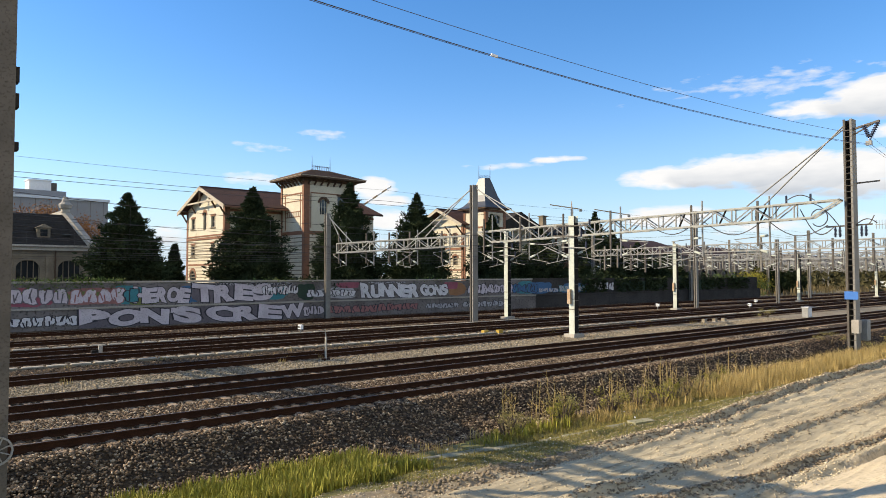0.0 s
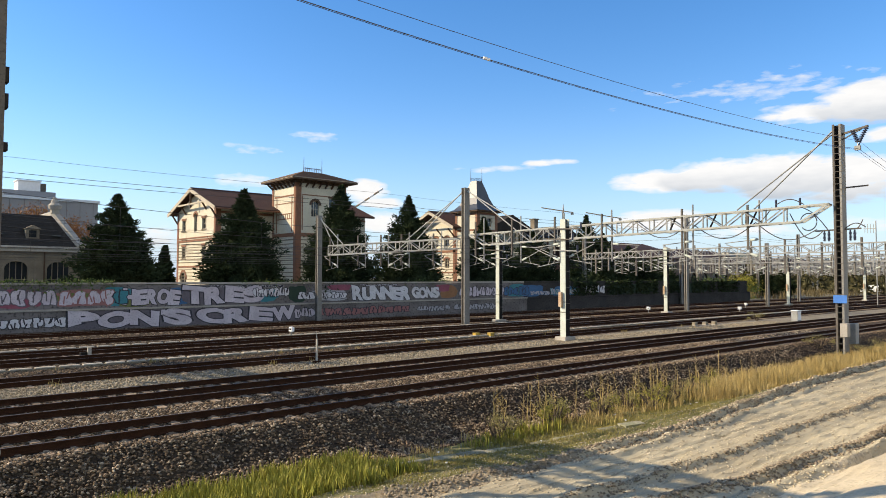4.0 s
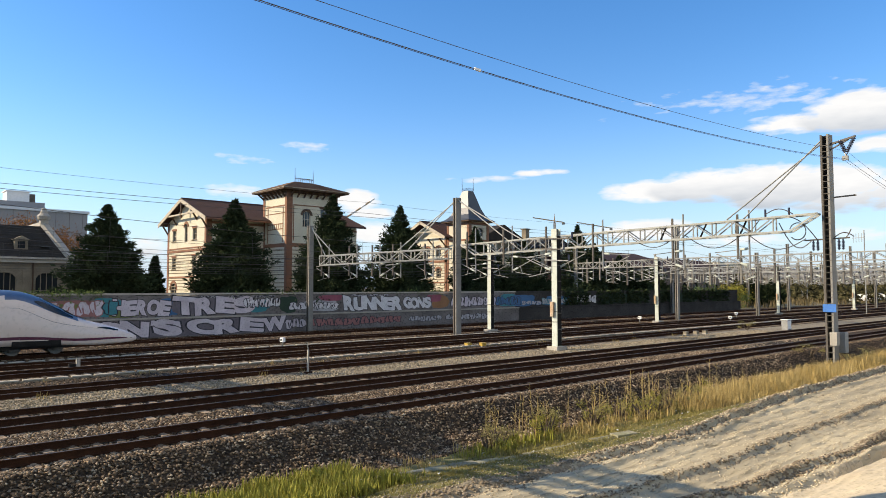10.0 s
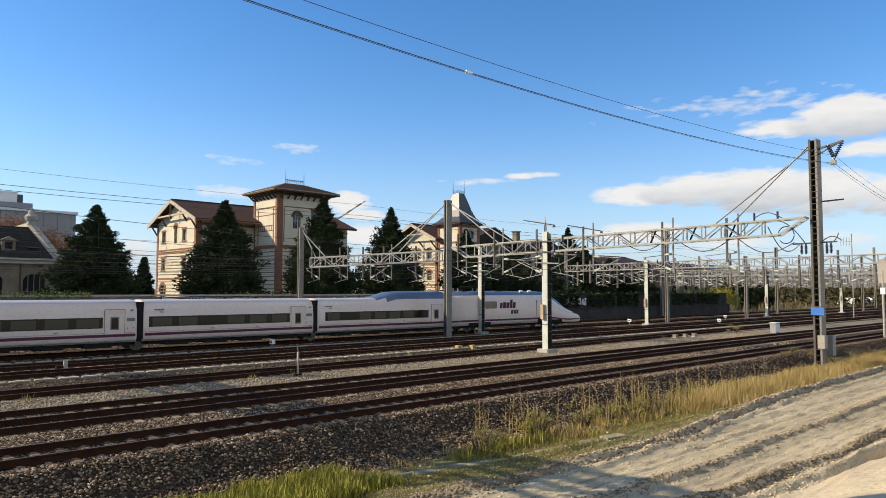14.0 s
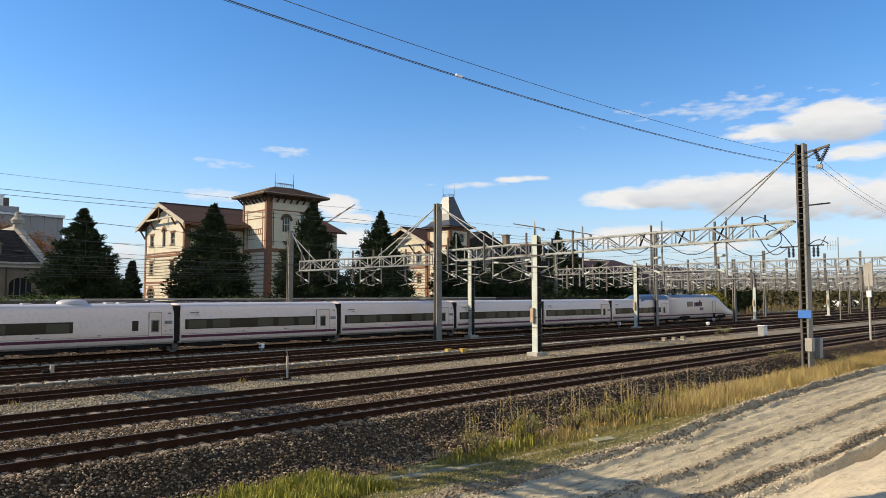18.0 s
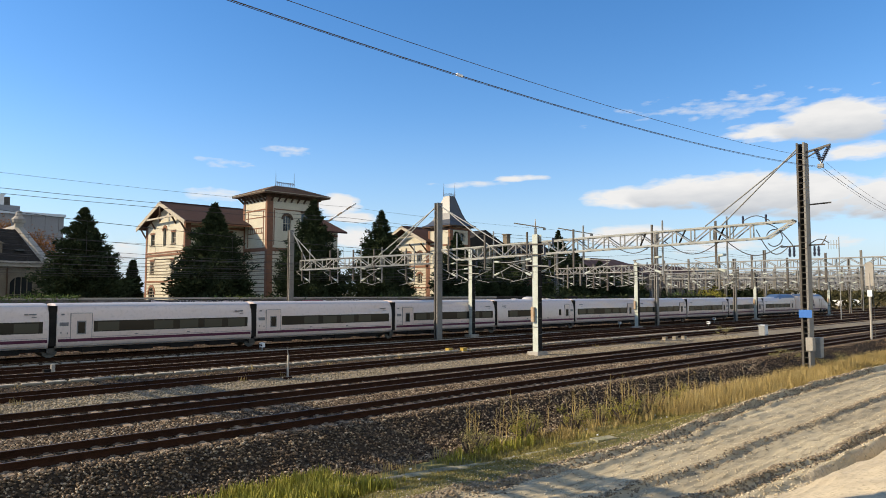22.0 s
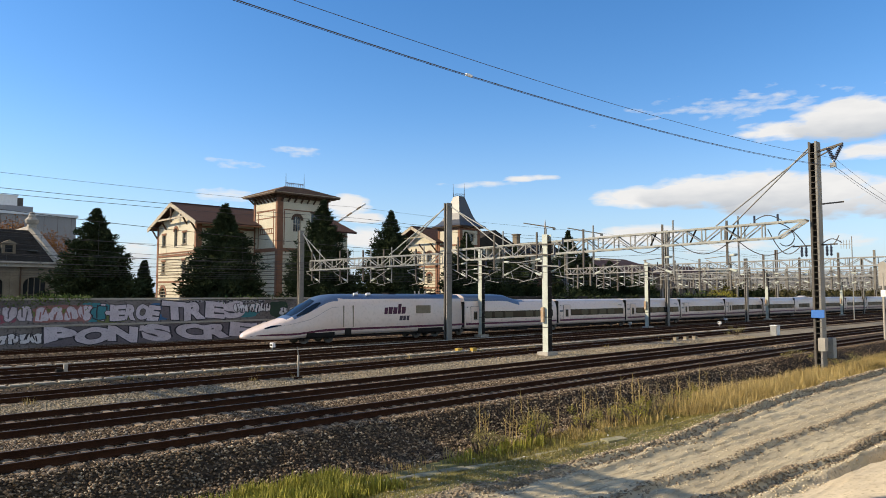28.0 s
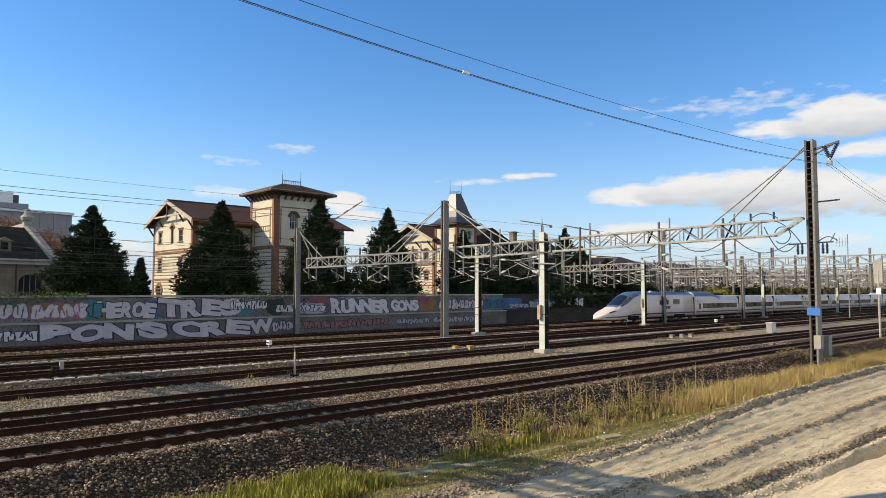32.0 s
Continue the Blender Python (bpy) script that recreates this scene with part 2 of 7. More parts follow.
M_slate = surface("slate_roof", (0.040, 0.035, 0.030), (0.028, 0.025, 0.021), (0.065, 0.057, 0.048), 1.0, 12, 0.85, spec=0.1)
M_zinc = surface("pale_zinc", (0.60, 0.62, 0.64), (0.52, 0.54, 0.56), (0.42, 0.43, 0.44), 0.7, 10, 0.4, metal=0.3, bump=0.1)
M_spire = surface("spire_slates", (0.055, 0.057, 0.058), (0.042, 0.044, 0.045), (0.075, 0.077, 0.077), 1.2, 14, 0.42, bump=0.03, spec=0.55)
M_rooftile = surface("brown_tiles", (0.15, 0.095, 0.068), (0.11, 0.07, 0.052), (0.19, 0.13, 0.095), 0.8, 14, 0.9)
M_cabglass = glassy("cab_glass", (0.012, 0.016, 0.018), 0.06, 0.7)
M_timber = surface("dark_timber", (0.10, 0.06, 0.035), (0.07, 0.04, 0.025), None, 3, 30, 0.8, stretch=(1, 1, 1))
M_paletimber = surface("pale_timber", (0.48, 0.42, 0.32), (0.38, 0.32, 0.24), None, 3, 30, 0.8)
M_stonewall = surface("grey_stone", (0.24, 0.20, 0.145), (0.185, 0.153, 0.112), (0.13, 0.105, 0.076), 0.8, 10, 0.9, spec=0.15)
M_panel = surface("pale_cladding", (0.27, 0.27, 0.272), (0.235, 0.235, 0.24), (0.19, 0.19, 0.195), 0.3, 6, 0.6, bump=0.05)
M_glass = glassy("dark_glass", (0.02, 0.022, 0.025))
M_trainwhite = surface("train_white", (0.74, 0.605, 0.52), (0.70, 0.57, 0.487), (0.63, 0.51, 0.43), 0.25, 5, 0.22, bump=0.01, spec=0.6)
M_trainblue = surface("train_blue_grey", (0.075, 0.125, 0.215), (0.065, 0.11, 0.19), (0.09, 0.14, 0.225), 0.4, 6, 0.35, bump=0.02, spec=0.5)
M_trainroof = surface("train_roof", (0.50, 0.47, 0.46), (0.45, 0.43, 0.42), (0.40, 0.38, 0.37), 0.4, 6, 0.4, bump=0.02, spec=0.5)
M_letter = surface("dark_letter", (0.07, 0.05, 0.06), None, None, 2, 20, 0.5, bump=0)
M_plum = surface("plum_letter", (0.085, 0.02, 0.05), None, None, 2, 20, 0.5, bump=0)
M_trainpurple = surface("train_purple", (0.105, 0.018, 0.043), (0.09, 0.015, 0.037), None, 0.5, 6, 0.4, bump=0.02)
M_trainblack = surface("train_underframe", (0.018, 0.017, 0.016), (0.028, 0.025, 0.022), None, 2, 20, 0.9, spec=0.08)
M_trainglass = glassy("train_window", (0.022, 0.021, 0.016), 0.14, 0.28)
M_trainpane = glassy("train_pane", (0.062, 0.062, 0.045), 0.15, 0.28)
M_grey = surface("grey_mark", (0.22, 0.21, 0.20), None, None, 2, 20, 0.6, bump=0)
M_tan = surface("tan_grille", (0.27, 0.225, 0.155), (0.22, 0.185, 0.125), None, 2, 60, 0.7)
M_bark = surface("bark", (0.10, 0.075, 0.05), (0.07, 0.05, 0.035), None, 4, 30, 0.95)
M_conifer = surface("conifer_green", (0.040, 0.055, 0.026), (0.026, 0.037, 0.018), (0.062, 0.078, 0.036), 0.4, 5, 0.95, per=0.35, island=True, bump=0, spec=0.03)
M_grassdry = surface("dry_grass", (0.40, 0.295, 0.118), (0.32, 0.23, 0.085), (0.46, 0.36, 0.17), 0.3, 3, 0.85, per=0.35, island=True, bump=0, spec=0.1)
M_grassgreen = surface("green_grass", (0.26, 0.245, 0.035), (0.19, 0.19, 0.028), (0.36, 0.30, 0.07), 0.4, 3, 0.85, per=0.3, island=True, bump=0)
M_moss = surface("olive_turf", (0.235, 0.195, 0.06), (0.17, 0.15, 0.045), (0.30, 0.235, 0.10), 0.8, 4, 0.9, per=0.35, island=True, bump=0, spec=0.1)
M_autumn = surface("autumn_leaves", (0.30, 0.13, 0.04), (0.22, 0.09, 0.03), (0.36, 0.20, 0.06), 0.5, 4, 0.85, per=0.35, island=True, bump=0)
M_farbush = surface("far_bush", (0.062, 0.056, 0.024), (0.045, 0.042, 0.018), (0.095, 0.078, 0.038), 0.05, 1, 0.9, per=0.4, island=True, bump=0, spec=0.1)
M_ivy = surface("ivy_leaves", (0.10, 0.16, 0.03), (0.06, 0.10, 0.02), (0.24, 0.26, 0.06), 0.8, 5, 0.7, per=0.35, island=True, bump=0)
M_olive = surface("yellow_green_leaves", (0.26, 0.235, 0.04), (0.16, 0.155, 0.03), (0.36, 0.29, 0.06), 0.5, 4, 0.85, per=0.35, island=True, bump=0, spec=0.1)
M_yellow = surface("yellow_paint", (0.50, 0.33, 0.06), (0.42, 0.27, 0.05), None, 3, 20, 0.5)
M_orange = surface("orange_paint", (0.40, 0.26, 0.15), (0.48, 0.38, 0.26), None, 3, 20, 0.6)
M_blue = surface("blue_sign", (0.05, 0.17, 0.48), (0.045, 0.15, 0.42), (0.06, 0.2, 0.5), 3, 20, 0.45, bump=0.03)
M_white = surface("white_paint", (0.80, 0.80, 0.78), (0.72, 0.72, 0.70), (0.6, 0.6, 0.58), 2, 20, 0.5, bump=0.05)


# ---------- mesh helpers ----------
class MB:
    """Collects vertices and faces of one part."""
    def __init__(self):
        self.v, self.f, self.mi = [], [], []

    def add(self, vs, fs, mi=0):
        o = len(self.v)
        self.v += [tuple(p) for p in vs]
        self.f += [tuple(i + o for i in q) for q in fs]
        self.mi += [mi] * len(fs)
        return self

    def box(self, x0, x1, y0, y1, z0, z1, mi=0):
        vs = [(x0, y0, z0), (x1, y0, z0), (x1, y1, z0), (x0, y1, z0), (x0, y0, z1), (x1, y0, z1), (x1, y1, z1), (x0, y1, z1)]
        return self.add(vs, [(0, 3, 2, 1), (4, 5, 6, 7), (0, 1, 5, 4), (1, 2, 6, 5), (2, 3, 7, 6), (3, 0, 4, 7)], mi)

    def beam(self, p, q, w, h=None, mi=0):
        p, q = Vector(p), Vector(q)
        h = h or w
        d = (q - p).normalized()
        s = d.cross(Vector((0, 0, 1)))
        s = Vector((0, 1, 0)) if s.length < 1e-4 else s.normalized()
        u = s.cross(d)
        vs = [e + s * a * w / 2 + u * b * h / 2 for e in (p, q) for a, b in ((-1, -1), (1, -1), (1, 1), (-1, 1))]
        return self.add(vs, [(0, 3, 2, 1), (4, 5, 6, 7), (0, 1, 5, 4), (1, 2, 6, 5), (2, 3, 7, 6), (3, 0, 4, 7)], mi)

    def tube(self, p, q, r, n=6, r2=None, mi=0):
        p, q = Vector(p), Vector(q)
        r2 = r if r2 is None else r2
        d = (q - p).normalized()
        s = d.cross(Vector((0, 0, 1)))
        s = Vector((1, 0, 0)) if s.length < 1e-4 else s.normalized()
        u = s.cross(d)
        vs = []
        for e, rr in ((p, r), (q, r2)):
            vs += [e + (s * math.cos(6.28318 * i / n) + u * math.sin(6.28318 * i / n)) * rr for i in range(n)]
        fs = [(i, (i + 1) % n, n + (i + 1) % n, n + i) for i in range(n)]
        return self.add(vs, fs + [tuple(range(n))[::-1], tuple(range(n, 2 * n))], mi)

    def path(self, pts, r, n=5):
        """One round bar swept along a line of points."""
        pts = [Vector(p) for p in pts]
        o = len(self.v)
        for k, p in enumerate(pts):
            d = (pts[min(k + 1, len(pts) - 1)] - pts[max(k - 1, 0)]).normalized()
            s = d.cross(Vector((0, 0, 1)))
            s = Vector((1, 0, 0)) if s.length < 1e-3 else s.normalized()
            u = s.cross(d)
            self.v += [tuple(p + (s * math.cos(6.28318 * i / n) + u * math.sin(6.28318 * i / n)) * r) for i in range(n)]
        for k in range(len(pts) - 1):
            for i in range(n):
                self.f.append((o + k * n + i, o + k * n + (i + 1) % n, o + (k + 1) * n + (i + 1) % n, o + (k + 1) * n + i))
                self.mi.append(0)
        self.f += [tuple(o + i for i in range(n))[::-1], tuple(o + (len(pts) - 1) * n + i for i in range(n))]
        self.mi += [0, 0]
        return self

    def extrude(self, prof, axis, a, b, mi=0):
        """A closed profile (list of 2D points) swept along x, y or z from a to b."""
        n = len(prof)
        def place(c, p):
            return {"x": (c, p[0], p[1]), "y": (p[0], c, p[1]), "z": (p[0], p[1], c)}[axis]
        vs = [place(a, p) for p in prof] + [place(b, p) for p in prof]
        fs = [(i, (i + 1) % n, n + (i + 1) % n, n + i) for i in range(n)]
        return self.add(vs, fs + [tuple(range(n))[::-1], tuple(range(n, 2 * n))], mi)

    def mesh(self, name, mats):
        me = bpy.data.meshes.new(name)
        me.from_pydata(self.v, [], self.f)
        for m in (mats if isinstance(mats, (list, tuple)) else [mats]):
            me.materials.append(m)
        if any(self.mi):
            me.polygons.foreach_set("material_index", self.mi)
        bm = bmesh.new()
        bm.from_mesh(me)
        bmesh.ops.recalc_face_normals(bm, faces=bm.faces)
        bm.to_mesh(me)
        bm.free()
        return me


def part(name, mb, material, parent, label="", smooth=False, at=None):
    me = mb if isinstance(mb, bpy.types.Mesh) else mb.mesh(name, material)
    if smooth:
        me.polygons.foreach_set("use_smooth", [True] * len(me.polygons))
    ob = new(name, me)
    ob.parent = parent
    if at is not None:
        ob.matrix_basis = at
    if label:
        ob["label"] = label
    return ob


def thing(name, at, label, category, group="", kind="", turn=0):
    e = new(name)
    e.empty_display_size = 0.5
    e.matrix_basis = pose(*at, 0, 0, turn)
    return tagged(e, label, category, group, kind)


def single(name, mb, material, label, category, group="", kind="", at=(0, 0, 0), turn=0, smooth=False):
    """A top-level thing of one mesh."""
    me = mb if isinstance(mb, bpy.types.Mesh) else mb.mesh(name, material)
    if smooth:
        me.polygons.foreach_set("use_smooth", [True] * len(me.polygons))
    ob = new(name, me)
    ob.matrix_basis = pose(*at, 0, 0, turn)
    return tagged(ob, label, category, group, kind)


def scatter_mesh(name, template_v, template_f, pos, scale, material, rng, flat=None, upright=False):
    """Many turned and scaled copies of one small shape, joined in one mesh."""
    n = len(pos)
    tv = np.asarray(template_v, float)
    tf = np.asarray(template_f, int)
    pos, scale = np.asarray(pos, float), np.asarray(scale, float)
    if scale.ndim == 1:
        scale = np.repeat(scale[:, None], 3, 1)
    a = rng.uniform(0, 2 * np.pi, n)
    if upright:
        tilt = rng.normal(0, 0.30, n)
    else:
        tilt = rng.uniform(-0.9, 0.9, n)
    ca, sa, ct, st = np.cos(a), np.sin(a), np.cos(tilt), np.sin(tilt)
    v = tv[None] * scale[:, None]
    x, y, z = v[..., 0], v[..., 1], v[..., 2]
    y, z = y * ct[:, None] - z * st[:, None], y * st[:, None] + z * ct[:, None]
    x, y = x * ca[:, None] - y * sa[:, None], x * sa[:, None] + y * ca[:, None]
    v = np.stack([x, y, z], -1) + pos[:, None]
    f = tf[None] + (np.arange(n) * len(tv))[:, None, None]
    return raw_mesh(name, v.reshape(-1, 3), f.reshape(-1, tf.shape[1]), material)


def raw_mesh(name, v, f, material):
    me = bpy.data.meshes.new(name)
    k = f.shape[1]
    me.vertices.add(len(v))
    me.vertices.foreach_set("co", np.ascontiguousarray(v, dtype=np.float32).ravel())
    me.loops.add(f.size)
    me.loops.foreach_set("vertex_index", np.ascontiguousarray(f, dtype=np.int32).ravel())
    me.polygons.add(len(f))
    me.polygons.foreach_set("loop_start", np.arange(len(f), dtype=np.int32) * k)
    me.materials.append(material)
    me.update(calc_edges=True)
    return me


OCTA_V = [(1, 0, 0), (-0.9, 0.2, 0.1), (0.1, 0.8, 0), (0, -0.9, 0.15), (0.15, 0, 0.7), (0, 0.1, -0.7)]
OCTA_F = [(0, 2, 4), (2, 1, 4), (1, 3, 4), (3, 0, 4), (2, 0, 5), (1, 2, 5), (3, 1, 5), (0, 3, 5)]
BLADE_V = [(-0.030, 0, 0), (0.030, 0, 0), (-0.022, 0.10, 0.60), (0.024, 0.10, 0.62), (0.0, 0.27, 1.0)]
BLADE_F = [(0, 1, 3), (0, 3, 2), (2, 3, 4)]

# ---------- ground: one sheet, from the dirt road over the ditch and the track bed to the horizon ----------
PROFILE = [(-4000, -2.0), (-400, -0.6), (-60, 0.4), (-8, 1.6), (2, 0.9), (4.5, 0.35), (5.6, -0.05), (6.4, -0.30), (7.4, -0.34), (8.2, -0.42), (8.8, -0.36),
           (9.4, -0.34), (10.2, -0.44), (10.9, -0.36), (11.6, -0.42), (12.2, -0.42), (12.7, -0.40), (13.2, -0.50), (13.8, -0.66), (15.0, -0.78),
           (15.8, -0.90), (16.7, -0.92), (17.35, -0.74), (18.45, -0.04), (18.8, 0.0), (62, 0.0), (64.5, 0.1), (66, 0.1), (110, 0.1), (300, 0.0), (900, -0.5), (4000, -2.0)]


def ground_level(y):
    return float(np.interp(y, [p[0] for p in PROFILE], [p[1] for p in PROFILE]))


def bend(*pts):
    """A line through (x, value) points."""
    a, b = zip(*pts)
    return lambda x: float(np.interp(x, a, b))


road_edge = bend((4, 13.2), (8, 12.7), (12, 12.0), (17, 11.75), (21, 11.7), (27, 12.4), (33, 12.75), (43, 12.9), (140, 13.0))
# crest line along x, height, width and a noise row of each ridge
RIDGES = [(bend((8, 12.0), (15, 11.45), (20, 11.2), (25, 11.7), (32, 12.3), (44, 12.5)), bend((9, 0.03), (14, 0.10), (20, 0.22), (40, 0.24)), 0.40, 1.0),
          (bend((14, 10.6), (24, 11.0), (31, 11.7)), bend((12, 0.0), (15, 0.07), (30, 0.10)), 0.25, 2.0),
          (bend((8, 9.4), (12, 9.2), (16, 8.8), (29, 8.9), (60, 9.2)), bend((9, 0.02), (12, 0.07), (16, 0.11), (40, 0.11)), 0.30, 3.0),
          (bend((10, 10.2), (40, 10.1)), bend((10, 0.02), (18, 0.06), (40, 0.07)), 0.22, 4.0),
          (bend((11, 8.3), (14, 7.75), (16.6, 7.15), (22, 6.75), (40, 6.9)), bend((10, 0.04), (13, 0.12), (16, 0.17), (40, 0.15)), 0.30, 5.0),
          (bend((10, 7.2), (14, 6.7), (18.5, 6.45), (21, 6.2), (26, 5.9), (40, 5.8)), bend((10, 0.05), (18, 0.10), (20, 0.26), (23, 0.42), (40, 0.42)), 0.32, 6.0),
          (bend((17, 6.2), (19, 6.1), (21, 5.85), (26, 5.5), (40, 5.4)), bend((16.5, 0.0), (19, -0.2), (23, -0.42), (40, -0.45)), 0.42, 7.0)]


def ground_height(x, y):
    z = ground_level(y)
    if 4 < y < 18.6 and -10 < x < 140:
        amp = 0.05 if y < 13.4 else 0.07
        z += amp * noise.noise((x * 0.35, y * 1.1, 3.1)) + 0.05 * noise.noise((x * 1.3, y * 2.3, 7.7))
        if 5.0 < y < 13.4:   # ruts and thrown-up ridges of the road, steep towards the road's near side
            z += 0.05 * noise.noise((x * 0.10, y * 4.5, 1.0)) + 0.035 * noise.noise((x * 1.1, y * 3.0, 2.0))
            for yr, hr, wr, slip in RIDGES:
                c = yr(x) + 0.16 * noise.noise((x * 0.35, slip, 4.0)) + 0.05 * noise.noise((x * 1.7, slip, 5.0))
                k = (y - c) / (wr if y > c else wr * 0.26)
                if abs(k) < 2.5:
                    z += hr(x) * math.exp(-k * k) * max(0.25, 0.9 + 0.5 * noise.noise((x * 0.7, slip, 9.0)))
    return z


def lines(*spans):
    out = []
    for a, b, step in spans:
        out += list(np.arange(a, b - 1e-6, step))
    return out + [spans[-1][1]]


GX = lines((-4000, -400, 900), (-400, -40, 60), (-40, 4, 4), (4, 34, 0.2), (34, 80, 0.6), (80, 200, 6), (200, 600, 50), (600, 4200, 600))
GY = lines((-4000, -400, 900), (-400, -60, 85), (-60, 4, 4), (4, 14, 0.075), (14, 19, 0.12), (19, 62, 4.3), (62, 110, 8), (110, 400, 40), (400, 4000, 400))
gv = [(x, y, ground_height(x, y)) for x in GX for y in GY]
ny = len(GY)
gf = [(i * ny + j, (i + 1) * ny + j, (i + 1) * ny + j + 1, i * ny + j + 1) for i in range(len(GX) - 1) for j in range(ny - 1)]


def ground_slot(i, j):
    y, x = (GY[j] + GY[j + 1]) / 2, (GX[i] + GX[i + 1]) / 2
    edge = road_edge(x) + 0.3 * noise.noise((x * 0.5, 0, 0)) + 0.15 * noise.noise((x * 1.9, y, 0))
    if x < -45 or x > 210:
        return 5 if not 17 < y < 62 else 0
    if y < 6.3 + 0.6 * noise.noise((x * 0.4, 2, 0)):
        return 3
    if y < edge:
        # brown band along the road's far edge, darker than the road
        if 2 < x < 22 and y > edge - 0.9 + 0.06 * (x - 8) + 0.6 * noise.noise((x * 0.6, y * 0.8, 4)):
            return 6
        return 2
    if y < (15.9 if x < 26 else 16.6) + 0.4 * noise.noise((x * 0.7, 5, 0)):
        return 4
    if y < 26.9:
        return 0
    if y < 31:
        return 1
    if y < 62.2:
        return 0
    return 5


gm = bpy.data.meshes.new("ground")
gm.from_pydata(gv, [], gf)
for m in (M_ballast, M_ballast_pale, M_dirt, M_sand, M_verge, M_far, M_soil):
    gm.materials.append(m)
gm.polygons.foreach_set("material_index", [ground_slot(i, j) for i in range(len(GX) - 1) for j in range(ny - 1)])
gm.polygons.foreach_set("use_smooth", [True] * len(gm.polygons))
ground = tagged(new("ground", gm), "stony railway land with pale dirt road, ditch and ballast bed", "ground", kind="structure")

# ---------- tracks ----------
RAIL_PROF = [(-0.08, 0.0), (0.08, 0.0), (0.08, 0.02), (0.02, 0.045), (0.02, 0.15), (0.042, 0.16), (0.042, 0.2), (-0.042, 0.2), (-0.042, 0.16),
             (-0.02, 0.15), (-0.02, 0.045), (-0.08, 0.02)]
SLEEPER_TOP = 0.03


def rail(parent, pts):
    """A rail on its sleepers, along a line of (x, y) points."""
    mb = MB()
    n = len(RAIL_PROF)
    vs = [(x, y + a, SLEEPER_TOP + b) for x, y in pts for a, b in RAIL_PROF]
    fs, mi = [], []
    for k in range(len(pts) - 1):
        for i in range(n):
            fs.append((k * n + i, k * n + (i + 1) % n, (k + 1) * n + (i + 1) % n, (k + 1) * n + i))
            mi.append(1 if i == 6 else 0)
    mb.v, mb.f, mb.mi = vs, fs + [tuple(range(n))], mi + [0]
    part("rail", mb, [M_rust, M_head], parent)


def sleeper_mesh(length):
    mb = MB()
    h = length / 2
    mb.extrude([(-0.14, -0.15), (0.14, -0.15), (0.115, SLEEPER_TOP), (-0.115, SLEEPER_TOP)], "y", -h, -0.35)
    mb.extrude([(-0.14, -0.15), (0.14, -0.15), (0.115, SLEEPER_TOP), (-0.115, SLEEPER_TOP)], "y", 0.35, h)
    mb.extrude([(-0.12, -0.15), (0.12, -0.15), (0.10, SLEEPER_TOP - 0.03), (-0.10, SLEEPER_TOP - 0.03)], "y", -0.35, 0.35)
    for s in (-0.72, 0.72):
        mb.box(-0.06, 0.06, s - 0.16, s - 0.09, SLEEPER_TOP, SLEEPER_TOP + 0.025)
        mb.box(-0.06, 0.06, s + 0.09, s + 0.16, SLEEPER_TOP, SLEEPER_TOP + 0.025)
    return mb


SLEEPER = sleeper_mesh(2.5).mesh("sleeper", M_sleeper)
SLEEPER_LONG = sleeper_mesh(4.4).mesh("sleeper", M_sleeper)


def track(offsets, xs, near=(2, 92), label="", sleepers=True, mid=None, long=False):
    """offsets: each rail's y at the points xs."""
    tr = thing("railway_track", (0, 0, 0), label, "railway track", "railway tracks", "structure")
    for ys in offsets:
        rail(tr, list(zip(xs, ys)))
    centre = [sum(v) / len(v) for v in zip(*offsets)] if mid is None else mid
    me = SLEEPER_LONG if long else SLEEPER
    base = MB()
    for x in np.arange(-20, 200, 0.6):
        y = float(np.interp(x, xs, centre))
        if sleepers and near[0] <= x <= near[1]:
            part("sleeper", me, None, tr, at=pose(x, y, random.uniform(-0.012, 0.012), 0, 0, random.uniform(-0.7, 0.7)))
        else:
            h = 2.2 if long else 1.25
            base.box(x - 0.12, x + 0.12, y - h, y + h, -0.1, SLEEPER_TOP)
    o = part("sleepers", base, M_sleeper, tr)
    o["kind"] = "stuff"
    return tr


XS = [-60, 5, 23, 45, 66, 100, 420]
def flat_line(y):
    return [y] * len(XS)


track([flat_line(19.25), flat_line(20.69)], XS, (2, 110), "rusty rails on pale concrete sleepers in dark ballast")
track([flat_line(23.65), flat_line(25.08), flat_line(26.85)], XS, (2, 90), "three rusty rails on long sleepers in dark ballast", long=True)
TR3 = [30.6, 30.9, 31.2, 31.9, 32.7, 33.4, 33.4]
track([TR3, [y + 1.44 for y in TR3]], XS, (2, 90), "rusty rails with pale sleeper ends beside a gravel strip")
track([flat_line(37.7), flat_line(39.14)], XS, (8, 90), "dark rails of a middle running line")
track([flat_line(41.6), flat_line(43.04)], XS, (400, 401), "dark rails of a middle running line")
track([flat_line(47.7), flat_line(49.14)], XS, (400, 401), "rails of the high-speed line along the wall")
track([flat_line(54.6), flat_line(56.04)], XS, (400, 401), "dark rails of the track nearest the graffiti wall")

